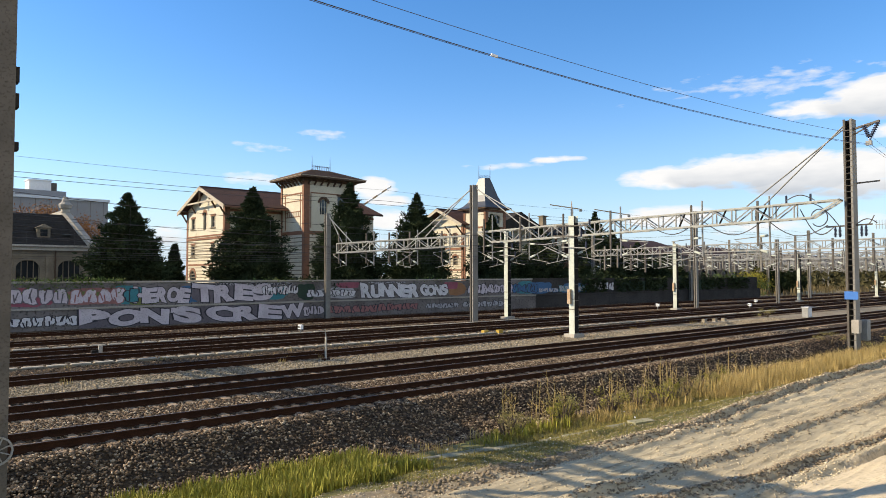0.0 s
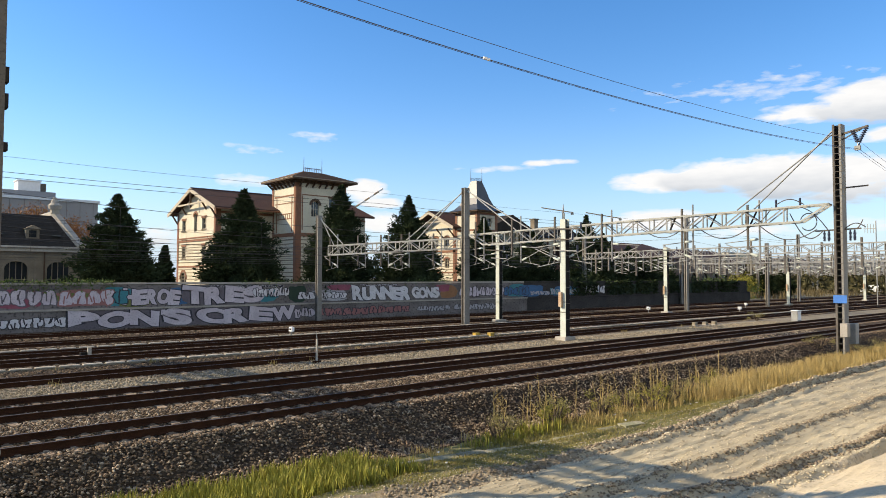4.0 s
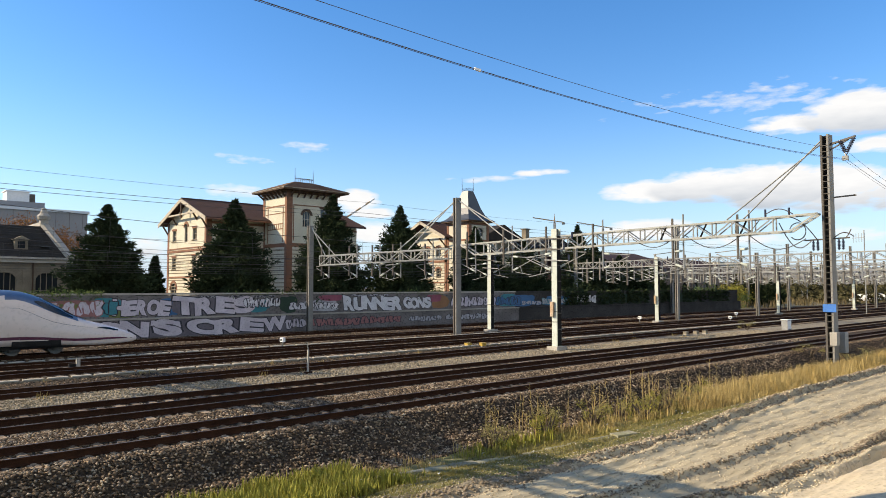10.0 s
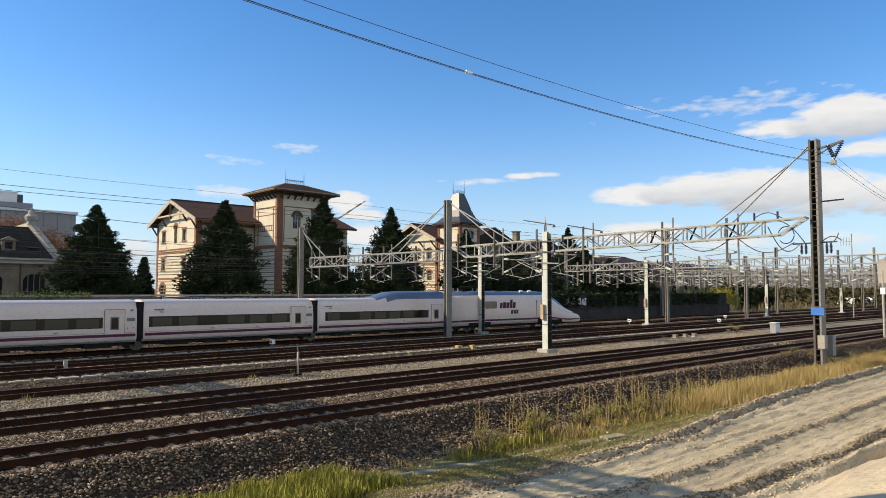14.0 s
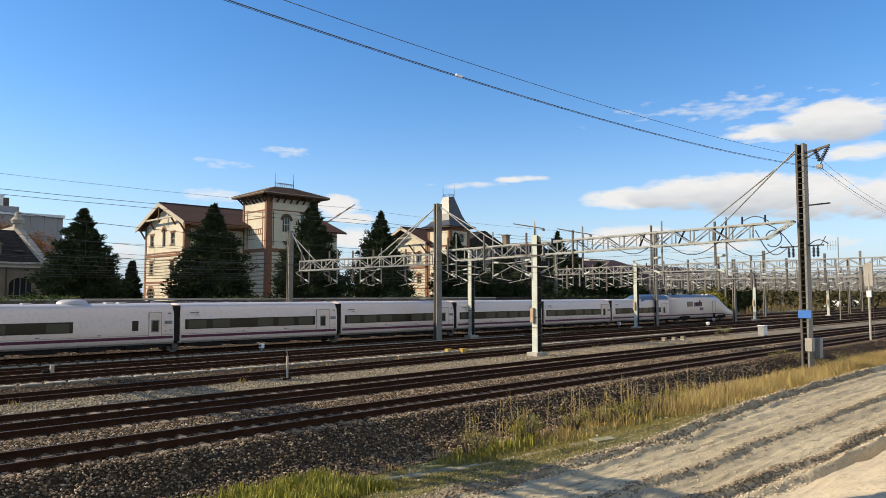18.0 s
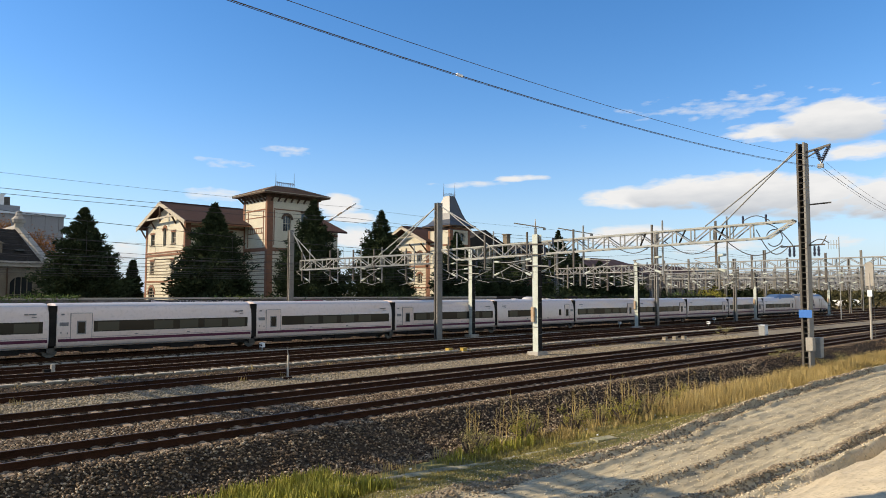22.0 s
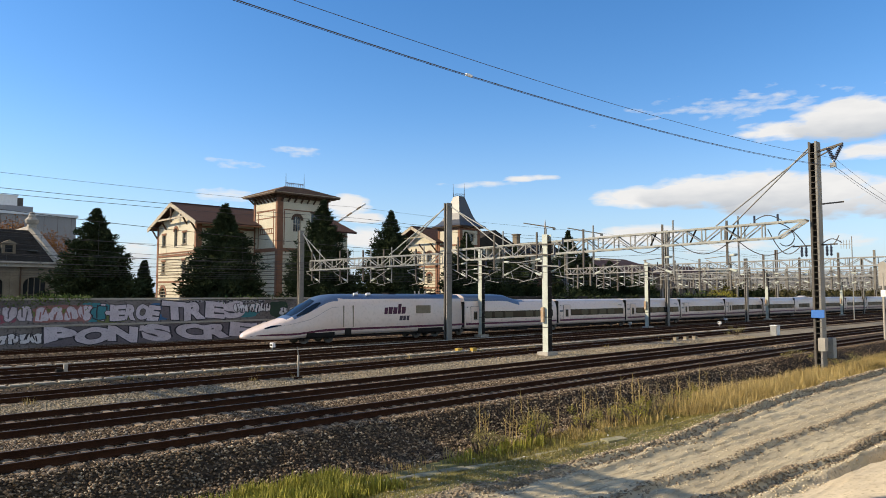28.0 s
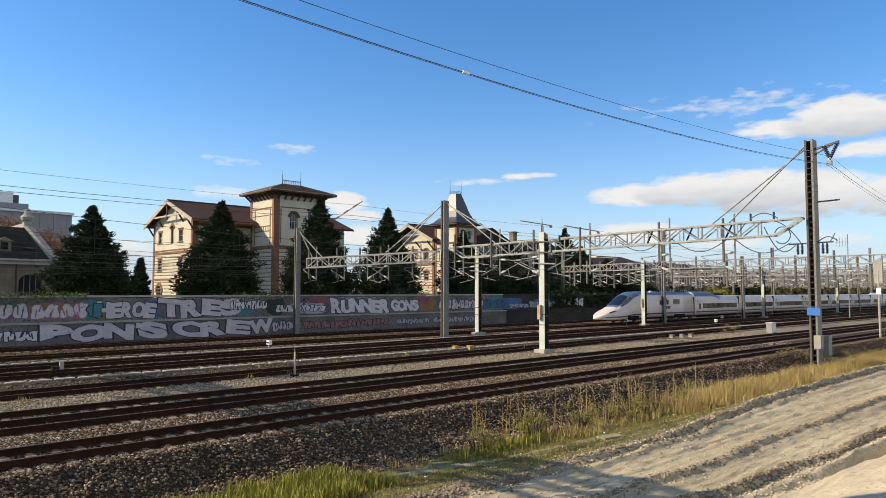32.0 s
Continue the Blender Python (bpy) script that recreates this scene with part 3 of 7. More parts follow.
# cable troughs with pale lids
def trough(pts, label):
    t = thing("cable_trough", (0, 0, 0), label, "cable trough", "cable troughs", "structure")
    body = MB()
    for (xa, ya), (xb, yb) in zip(pts, pts[1:]):
        body.beam((xa, ya, 0.03), (xb, yb, 0.03), 0.24, 0.10)
        n = max(1, int((xb - xa) / 1.0))
        for i in range(n):
            a, b = i / n, (i + 1) / n - 0.008
            if random.random() < 0.02:
                continue
            dz = random.uniform(0, 0.008)
            lid = MB().beam((xa + (xb - xa) * a, ya + (yb - ya) * a, 0.11 + dz), (xa + (xb - xa) * b, ya + (yb - ya) * b, 0.11 + random.uniform(0, 0.008)), 0.26, 0.05)
            part("lid", lid, M_lid, t)
    part("channel", body, M_ballast_pale, t)


trough([(-6, 36.2), (14, 36.0), (34, 35.7), (64, 36.0), (96, 36.2)], "pale concrete cable trough lids between the tracks")
trough([(-6, 45.0), (20, 44.9), (41, 44.4), (60, 44.6)], "worn concrete cable trough lids along the line")

# ---------- long wall with ledge and graffiti ----------
WY, WL = 60.4, 61.0
wall = thing("wall_north", (0, 0, 0), "long grey rendered wall covered in graffiti above a low ledge", "wall", kind="structure")
lower, ledge, upper, coping, lower_far, upper_far, ledge_far, coping_far = (MB() for _ in range(8))
for i, x in enumerate(np.arange(-60, 132, 8.0)):
    d = random.uniform(-0.003, 0.003)
    # sections from x = 62 on go to the darker far meshes
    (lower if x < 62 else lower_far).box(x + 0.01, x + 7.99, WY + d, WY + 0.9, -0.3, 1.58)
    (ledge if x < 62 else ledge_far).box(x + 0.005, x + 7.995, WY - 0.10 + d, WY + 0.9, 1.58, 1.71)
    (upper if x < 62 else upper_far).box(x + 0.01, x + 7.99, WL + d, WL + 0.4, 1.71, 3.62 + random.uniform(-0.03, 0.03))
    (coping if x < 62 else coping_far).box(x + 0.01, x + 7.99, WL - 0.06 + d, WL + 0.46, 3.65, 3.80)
part("lower_wall", lower, M_wallgrey, wall)
part("lower_wall", lower_far, M_wallfar, wall, "darker far stretch of wall")
part("upper_wall", upper_far, M_wallfar, wall, "darker far stretch of wall")
part("ledge", ledge, M_conc, wall, "pale concrete ledge")
part("upper_wall", upper, M_wallgrey, wall)
part("coping", coping, M_conc, wall)
part("ledge", ledge_far, M_wallfar, wall, "dark far ledge")
part("coping", coping_far, M_wallfar, wall, "dark far coping")

# ---------- overhead line structures ----------
def lattice_mast(parent, x, y, z0, z1, w=0.42, d=0.62, mat=None, rungs=True, pitch=0.62):
    """A pair of channels, side by side across the line, tied by flat battens like a ladder. w across, d along the line."""
    mat = mat or M_steeldark
    for s in (-1, 1):
        c = y + s * (w / 2 - 0.02)
        yo, yi, yf, e = c + s * 0.02, c - s * 0.02, c - s * 0.10, d / 2
        mb = MB().extrude([(x - e, yo), (x + e, yo), (x + e, yf), (x + e - 0.024, yf), (x + e - 0.024, yi), (x - e + 0.024, yi), (x - e + 0.024, yf), (x - e, yf)], "z", z0, z1)
        # -y channel coloured lighter than its twin to brighten this shaded side
        part("channel", mb, M_mastbright if s < 0 else mat, parent)
    # black plate added inside to stand for the mast's shadowed interior
    part("web", MB().box(x + 0.08, x + 0.10, y - w / 2 + 0.04, y + w / 2 - 0.04, z0, z1), M_trainblack, parent)
    n = int((z1 - z0 - 0.4) / pitch)
    front = MB().box(-d / 2 - 0.012, -d / 2, -w / 2 + 0.02, w / 2 - 0.02, 0, 0.035)
    rear = MB().box(d / 2, d / 2 + 0.012, -w / 2 + 0.02, w / 2 - 0.02, 0, 0.035)
    if rungs:
        f_me, r_me = (m.mesh("batten", mat) for m in (front, rear))
        for i in range(n):
            for me in (f_me, r_me):
                part("batten", me, None, parent, at=pose(x, y, z0 + 0.4 + i * pitch))
    else:
        rb = MB()
        for i in range(n):
            for one in (front, rear):
                rb.add([(a + x, b + y, c + z0 + 0.4 + i * pitch) for a, b, c in one.v], one.f)
        part("batten_set", rb, mat, parent)["kind"] = "stuff"


def h_post(parent, x, y, z0, z1, w=0.34, mat=None, foot=True):
    mat = mat or M_palepaint
    t = 0.03
    part("flange", MB().box(x - w / 2, x - w / 2 + t, y - w / 2, y + w / 2, z0, z1), mat, parent)
    part("flange", MB().box(x + w / 2 - t, x + w / 2, y - w / 2, y + w / 2, z0, z1), mat, parent)
    # web coloured darker than the flanges for the shade inside the post
    part("web", MB().box(x - w / 2 + t, x + w / 2 - t, y - t / 2, y + t / 2, z0, z1), M_mast, parent)
    for z in np.arange(z0 + 0.6, z1, 1.6):
        part("stiffener", MB().box(x - w / 2 + t, x + w / 2 - t, y - w / 2 + 0.03, y - t / 2, z, z + 0.06), mat, parent)
    for z in (z0 + 1.9, z0 + 2.6):
        part("strap", MB().box(x - w / 2 - 0.012, x + w / 2 + 0.012, y - w / 2 - 0.012, y + w / 2 + 0.012, z, z + 0.05), M_steeldark, parent)
    if foot:
        part("foundation", MB().box(x - 0.55, x + 0.55, y - 0.45, y + 0.45, z0 - 0.3, z0 + 0.25), M_conc, parent)


def truss(parent, p, q, h=0.95, w=0.75, step=1.25, r=0.045, mat=None, taper=0.0, split=False, webmat=None):
    """A box girder of angle bars from p to q (ends of its lower chords)."""
    mat = mat or M_palepaint
    p, q = Vector(p), Vector(q)
    L = (q - p).length
    d = (q - p) / L
    s = d.cross(Vector((0, 0, 1))).normalized() * (w / 2)
    up = Vector((0, 0, h))
    class Bars:
        """Each bar a part of its own on the near girders, joined on the far ones."""
        def __init__(self, name, mat):
            self.name, self.mb, self.mat = name, MB(), mat

        def beam(self, a, b, t):
            if split:
                part(self.name, MB().beam(a, b, t), self.mat, parent)
            else:
                self.mb.beam(a, b, t)
    chords, webs = Bars("chord", mat), Bars("brace", webmat or mat)
    n = max(2, round(L / step))
    for sg in (-1, 1):
        chords.beam(p + s * sg + d * taper, q + s * sg - d * taper, 2 * r)
        chords.beam(p + s * sg + up, q + s * sg + up, 2 * r)
        if taper:
            chords.beam(p + s * sg + d * taper, p + s * sg + up, 2 * r)
            chords.beam(q + s * sg - d * taper, q + s * sg + up, 2 * r)
        for i in range(n + 1):
            a = p + d * (L * i / n) + s * sg
            if taper < L * i / n < L - taper or not taper:
                webs.beam(a, a + up, 1.3 * r)
            if i < n and (not taper or taper <= L * i / n <= L - taper - L / n):
                b = p + d * (L * (i + 1) / n) + s * sg
                if i % 2:
                    webs.beam(a, b + up, 1.3 * r)
                else:
                    webs.beam(a + up, b, 1.3 * r)
    for i in range(n + 1):
        a = p + d * (L * i / n)
        webs.beam(a - s + up, a + s + up, 1.2 * r)
        if i < n:
            b = p + d * (L * (i + 1) / n)
            webs.beam(a - s + up, b + s + up, 1.0 * r)
    if not split:
        part("lattice_chord", chords.mb, mat, parent)["kind"] = "stuff"
        part("lattice_bracing", webs.mb, mat, parent)["kind"] = "stuff"


def drop_arm(parent, x, y, ztop, zbot, side=1, mat=None, k=1.0):
    """A hanging tube with its bracket, insulator and registration arm."""
    mat = mat or M_steel
    mb = MB()
    mb.tube((x, y, ztop), (x, y, zbot), 0.06 * k, 6)
    mb.tube((x, y, zbot + 0.15), (x, y + side * 2.3, zbot + 1.05), 0.035 * k, 5)
    mb.tube((x, y, zbot + 1.35), (x, y + side * 2.4, zbot + 1.15), 0.03 * k, 5)
    mb.tube((x, y + side * 0.9, zbot + 0.45), (x, y + side * 1.1, zbot - 0.1), 0.025 * k, 5)
    mb.tube((x, y + side * 0.3, zbot + 0.05), (x, y + side * 2.1, zbot - 0.25), 0.025 * k, 5)
    part("cantilever", mb, mat, parent)
    for a, b in (((x, y + side * 0.15, zbot + 0.21), (x, y + side * 0.6, zbot + 0.38)), ((x, y + side * 0.15, zbot + 1.34), (x, y + side * 0.6, zbot + 1.3))):
        part("insulator", MB().tube(a, b, 0.085, 7), M_palepaint, parent)


# the near gantry over all tracks
RP, TP, WP = (46.9, 15.75), (42.4, 45.0), (36.0, 59.4)
g1 = thing("catenary_gantry", (0, 0, 0), "tall catenary gantry with ladder-like steel masts and pale lattice girders", "gantry", "catenary gantries")
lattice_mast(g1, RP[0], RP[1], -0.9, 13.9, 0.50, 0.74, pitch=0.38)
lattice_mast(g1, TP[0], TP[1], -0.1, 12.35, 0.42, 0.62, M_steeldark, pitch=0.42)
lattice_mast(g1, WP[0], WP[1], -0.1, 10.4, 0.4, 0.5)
# this girder's braces take a darker steel to stand for their shaded sides
truss(g1, (46.6, 16.2, 7.95), (42.7, 44.5, 7.10), 0.98, 0.8, 1.3, 0.055, taper=1.6, split=True, mat=M_truss, webmat=M_steel)
truss(g1, (42.1, 45.6, 6.9), (36.4, 57.9, 6.45), 0.9, 0.8, 1.2, 0.055, split=True, mat=M_truss)
for a, b in (((RP[0], RP[1] + 0.3, 13.6), (46.0, 20.7, 8.9)), ((RP[0], RP[1] + 0.3, 13.4), (45.85, 21.8, 8.9)),
             ((TP[0], TP[1] - 0.3, 12.1), (43.2, 39.6, 8.3)), ((TP[0], TP[1] - 0.3, 12.0), (43.4, 38.2, 8.3)),
             ((TP[0], TP[1] + 0.3, 12.1), (40.5, 49.6, 7.8)), ((TP[0], TP[1] + 0.3, 12.0), (40.1, 50.6, 7.8)),
             ((WP[0], WP[1] - 0.3, 10.2), (36.6, 57.6, 7.4)), ((WP[0], WP[1] - 0.3, 10.0), (37.1, 56.6, 7.4))):
    part("stay_rod", MB().tube(a, b, 0.05, 6), M_steel if a[1] < 20 else M_truss, g1)


def on_line(p, q, f):
    return p[0] + (q[0] - p[0]) * f, p[1] + (q[1] - p[1]) * f


for f, side in ((0.16, 1), (0.31, 1), (0.52, -1), (0.66, 1), (0.80, -1), (0.93, 1)):
    x, y = on_line(RP, TP, f)
    drop_arm(g1, x, y, 9.5, 5.55, side)
    part("hanger", MB().box(x - 0.55, x - 0.43, y + 0.5, y + 0.62, 6.2, 9.2), M_steeldark, g1)
for f, side in ((0.15, 1), (0.36, 1), (0.50, -1), (0.66, 1), (0.86, 1)):
    x, y = on_line(TP, WP, f)
    drop_arm(g1, x, y, 8.5, 5.2, side)
    part("hanger", MB().box(x - 0.55, x - 0.43, y + 0.5, y + 0.62, 5.4, 8.3), M_steeldark, g1)


# free-standing pale posts
def pale_post(x, y, top, boxes=True, mat=None):
    p = thing("catenary_post", (x, y, 0), "pale painted steel catenary post on a concrete foot", "post", "pale catenary posts")
    h_post(p, 0, 0, 0, top, 0.46, mat)
    # black box stands for the post's shaded side and the cables on it
    part("cable_duct", MB().box(-0.18, 0.19, -0.26, -0.03, 0.3, top - 0.5), M_trainblack, p, "black filler for the post's shaded side and cables")
    for z in np.arange(1.4, top - 1.0, 1.1):
        part("duct_clamp", MB().box(-0.19, 0.195, -0.275, -0.03, z, z + 0.06), M_steeldark, p)
    if boxes:
        part("switch_box", MB().box(-0.42, -0.25, 0.0, 0.24, 2.3, 3.3), M_orange, p, "faded orange switch box")
    return p


for x, y, top, bx in ((37.9, 30.2, 8.35, True), (48.6, 46.8, 8.6, False), (76.0, 45.0, 8.0, True), (114.5, 46.2, 7.6, True), (148, 45.6, 7.6, True)):
    pp = pale_post(x, y, top, bx)
    drop_arm(pp, 0.2, 0.0, 7.4, 5.5, -1)
    drop_arm(pp, -0.2, 0.2, 7.4, 5.3, 1)
    for z, a, b in ((7.6, -1.6, 1.2), (6.9, -0.9, 1.5), (6.1, -1.3, 0.8)):
        part("cross_arm", MB().beam((-0.28, a, z), (-0.28, b, z + 0.12), 0.08), M_steeldark if z > 6.5 else M_steel, pp)
        part("insulator", MB().tube((-0.28, a, z), (-0.28, a, z + 0.42), 0.07, 7), M_ceramic, pp)

# gantries further along the line
for gx, ya, ym, yb, top, zt, skew in ((84.0, 17.5, 46.8, 67, 12.6, 7.2, 5), (127, 16, 49.5, 70, 12.0, 7.0, 3), (166, 18, 47, 72, 12.0, 7.0, 2), (205, 17, 48, 75, 12, 7.0, 0),
                                      (244, 18, 47, 78, 12, 7.0, 0), (283, 20, 48, 80, 12, 7.0, 0), (325, 20, 48, 90, 12, 7.0, 0), (370, 20, 60, 100, 12, 7.0, 0), (104, 24, 45, 60, 9.5, 6.6, 2), (146, 22, 50, 66, 9.5, 6.6, 2), (186, 20, 50, 78, 10, 6.8, 0), (226, 22, 50, 84, 10, 6.8, 0), (262, 22, 55, 90, 10, 6.8, 0), (304, 24, 55, 95, 10, 6.8, 0), (345, 24, 55, 100, 11, 6.8, 0)):
    g = thing("catenary_gantry", (0, 0, 0), "grey lattice catenary gantry spanning the tracks", "gantry", "catenary gantries")
    pts = [(gx - skew * 0.4, ya), (gx, ym), (gx + skew, yb)]
    for k, (x, y) in enumerate(pts):
        lattice_mast(g, x, y, -0.7 if k == 0 else -0.1, top if k < 2 else top - 2, 0.4, 0.5, M_mast, rungs=False)
    for a, b in zip(pts, pts[1:]):
        truss(g, (*a, zt), (*b, zt), 0.9, 0.7, 1.5, 0.055 if gx < 110 else 0.085, M_steel if gx < 110 else M_farsteel)
        for f in (0.12, 0.24, 0.38, 0.52, 0.66, 0.8, 0.92):
            x, y = on_line(a, b, f)
            drop_arm(g, x, y, zt + 0.9, 5.3 + random.uniform(-0.2, 0.3), random.choice((-1, 1)), M_steel if gx < 110 else M_farsteel, 1.0 if gx < 110 else 1.7)
            part("hanger", MB().box(x - 0.1, x + 0.1, y + 1.0, y + 1.2, 4.9 + random.uniform(-0.3, 0.6), zt + random.uniform(0.9, 1.8)), M_mast if random.random() < 0.6 else M_steeldark, g)

# wires over each track
def wire(name, pts, r, label, group=""):
    return single(name, MB().path(pts, r), M_wire, label, "wire", group)


def sagged(p, q, sag, n=10):
    p, q = Vector(p), Vector(q)
    return [p.lerp(q, i / n) - Vector((0, 0, sag * 4 * (i / n) * (1 - i / n))) for i in range(n + 1)]


SPANS = [-42, 2, 43, 84, 127, 166, 205, 244, 283]
for k, y in enumerate((24.4, 31.9, 38.4, 42.3, 48.4, 55.3)):
    cw = thing("catenary_wire", (0, 0, 0), "thin dark contact wire with carrier wire and droppers", "wire", "contact wires")
    part("contact_wire", MB().tube((SPANS[0], y, 5.45), (SPANS[-1], y, 5.45), 0.009, 5), M_wire, cw)
    line = []
    for a, b in zip(SPANS, SPANS[1:]):
        pts = sagged((a, y, 6.95), (b, y, 6.95), 0.75, 8)
        line += pts if not line else pts[1:]
        if a < 100:
            for p in pts[1:-1]:
                part("dropper", MB().tube(p, (p.x, y, 5.45), 0.004, 4), M_wire, cw)
    part("carrier_wire", MB().path(line, 0.009), M_wire, cw)

# feeder wires high along the wall
for z, r in ((12.15, 0.02), (11.75, 0.02), (13.3, 0.012), (8.6, 0.012)):
    single("feeder_cable", MB().path([p for a, b in zip(SPANS, SPANS[1:]) for p in sagged((a, 59.4, z), (b, 59.4, z), 0.25, 6)[:-1]], r), M_wire, "dark feeder wire running above the wall", "cable", "feeder cables")

# the gantry just out of view whose near mast stands at the picture's edge
g0 = thing("catenary_gantry", (0, 0, 0), "weathered steel catenary gantry with a broad near mast", "gantry", "catenary gantries")
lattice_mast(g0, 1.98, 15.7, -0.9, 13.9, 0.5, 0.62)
part("mast_plate", MB().box(1.66, 2.365, 15.44, 15.46, -0.9, 13.9), M_steeldark, g0, "grimy brown mast face")
for z, h, w in ((8.05, 0.30, 0.05), (7.55, 0.28, 0.05), (6.72, 0.16, 0.06)):
    part("clamp", MB().box(2.34, 2.38 + w, 15.45, 15.7, z, z + h), M_trainblack, g0)
wheel = MB()
for k in range(16):
    a, b = 6.28318 * k / 16, 6.28318 * (k + 1) / 16
    wheel.beam((2.18 + 0.26 * math.cos(a), 15.40, 0.98 + 0.26 * math.sin(a)), (2.18 + 0.26 * math.cos(b), 15.40, 0.98 + 0.26 * math.sin(b)), 0.04, 0.035)
    if k % 2:
        wheel.beam((2.18, 15.40, 0.98), (2.18 + 0.25 * math.cos(a), 15.40, 0.98 + 0.25 * math.sin(a)), 0.025, 0.02)
part("tension_wheel", wheel, M_steel, g0, "pale spoked tension wheel")
lattice_mast(g0, 1.7, 45.0, -0.1, 12.35, 0.5, 0.66, M_mast)
truss(g0, (1.9, 16.2, 7.6), (1.7, 44.5, 7.00), 1.35, 1.0, 1.0, 0.085)
for y in (18.5, 21.5, 24.5, 28.0, 31.5, 36.0, 40.0):
    drop_arm(g0, 1.85, y, 8.9, 5.4, 1 if int(y) % 2 else -1, M_steeldark, 1.5)
    part("hanger", MB().box(1.3, 1.45, y + 0.5, y + 0.65, 5.9, 9.0), M_steeldark, g0)

# ---------- high feeder wires along the near masts ----------
def feeder(anchor, far, sag, back, r, label):
    pts = sagged(back, anchor, sag, 26) + sagged(anchor, far, 1.1, 16)[1:]
    return single("feeder_cable", MB().path(pts, r, 6), M_wire, label, "cable", "feeder cables")


INS = (46.2, 14.4, 12.12)
feeder(INS, (90, 15.2, 11.0), 0.70, (2.0, 14.4, 11.1), 0.013, "thick dark feeder cable sagging between masts")
feeder((46.2, 14.55, 12.10), (90, 15.6, 11.0), 0.68, (2.0, 14.52, 11.12), 0.008, "dark feeder cable sagging between masts")
feeder((46.3, 14.4, 12.62), (90, 16.4, 12.0), 0.60, (2.0, 14.4, 11.5), 0.009, "thin dark cable sagging between masts")
part("bracket_arm", MB().beam((46.9, 15.7, 13.25), (46.25, 13.9, 13.45), 0.12, 0.12).beam((46.9, 15.7, 12.85), (46.4, 14.3, 13.35), 0.07, 0.07), M_steeldark, g1)
for ya in (13.95, 14.85):
    x_ = 46.25 if ya < 14 else 46.55
    core = part("insulator", MB().tube((x_, ya, 13.4), (46.2, 14.42, 12.3), 0.035, 6), M_ceramic, g1, "dark ribbed insulator")
    for k in range(7):
        c = Vector((x_, ya, 13.4)).lerp(Vector((46.2, 14.42, 12.45)), 0.1 + 0.125 * k)
        part("disc", MB().tube(c + Vector((0, 0, -0.03)), c + Vector((0, 0, 0.03)), 0.13, 9), M_ceramic, core)
part("clamp", MB().box(46.1, 46.3, 14.3, 14.62, 12.05, 12.32), M_steel, g1)
single("cable_clamp", MB().beam((14.3, 14.4, 10.83), (14.55, 14.4, 10.82), 0.06, 0.07), M_white, "small white clamp on the feeder cable", "clamp")
# gear on the near right mast
part("sign_plate", MB().box(46.44, 46.47, 15.32, 16.08, 2.77, 3.26), M_blue, g1, "small blue sign plate")
part("cable_box", MB().box(46.05, 46.55, 15.2, 15.6, 0.75, 1.55), M_conc, g1)
part("cable_box", MB().box(47.3, 47.9, 15.15, 15.55, 0.25, 1.5), M_steel, g1)
part("side_arm", MB().beam((47.2, 15.5, 9.95), (47.75, 14.4, 10.05), 0.09, 0.09), M_steeldark, g1)
part("cross_arm", MB().beam((46.9, 17.2, 7.30), (46.95, 14.6, 7.36), 0.09, 0.09), M_steeldark, g1)
for (x, y) in ((46.75, 16.62), (46.75, 16.36), (46.75, 15.14), (46.75, 14.90)):
    core = part("insulator", MB().tube((x, y, 6.62), (x, y, 7.28), 0.05, 6), M_ceramic, g1)
    for k in range(6):
        part("disc", MB().tube((x, y, 6.68 + k * 0.085), (x, y, 6.73 + k * 0.085), 0.085, 9), M_ceramic, core)
def loop_cable(pts):
    part("jumper_cable", MB().path(pts, 0.032, 6), M_wire, g1)


def curve_pts(p0, p1, drop, n=12, side=0.0):
    p0, p1 = Vector(p0), Vector(p1)
    return [p0.lerp(p1, i / n) + Vector((side * math.sin(math.pi * i / n), 0, -drop * math.sin(math.pi * i / n))) for i in range(n + 1)]


loop_cable(curve_pts((46.8, 16.7, 7.3), (46.5, 18.6, 8.5), 1.0))
loop_cable(curve_pts((46.8, 16.4, 7.3), (46.5, 18.0, 8.9), -0.3))
loop_cable(curve_pts((46.6, 17.0, 7.4), (46.0, 20.6, 8.0), 0.9))
loop_cable(curve_pts((46.0, 20.6, 8.0), (45.3, 24.6, 8.0), 1.0))
loop_cable(curve_pts((46.9, 15.0, 7.36), (46.95, 14.5, 7.9), 0.2))
loop_cable(curve_pts((46.3, 19.4, 9.1), (46.2, 17.6, 9.0), -0.35))
loop_cable([(46.6, 17.5 + 0.5 * math.cos(a), 7.9 + 0.55 * math.sin(a)) for a in np.linspace(0.3, 5.6, 22)])
loop_cable(curve_pts((46.9, 15.45, 7.4), (46.95, 14.35, 7.42), -0.28))
loop_cable(curve_pts((46.2, 19.6, 8.95), (45.9, 21.4, 7.9), 0.5))
loop_cable(curve_pts((45.2, 24.8, 8.3), (44.6, 28.4, 7.9), 0.9))
for y in (20.6, 23.2, 26.0):
    part("brace", MB().beam((46.25 - 0.15 * (y - 20), y, 8.75), (46.25 - 0.15 * (y - 20), y + 0.5, 7.75), 0.09), M_trainblack, g1)
for y in (19.4, 17.9):
    part("post_insulator", MB().tube((46.35, y, 8.9), (46.35, y, 9.45), 0.07, 7), M_ceramic, g1)

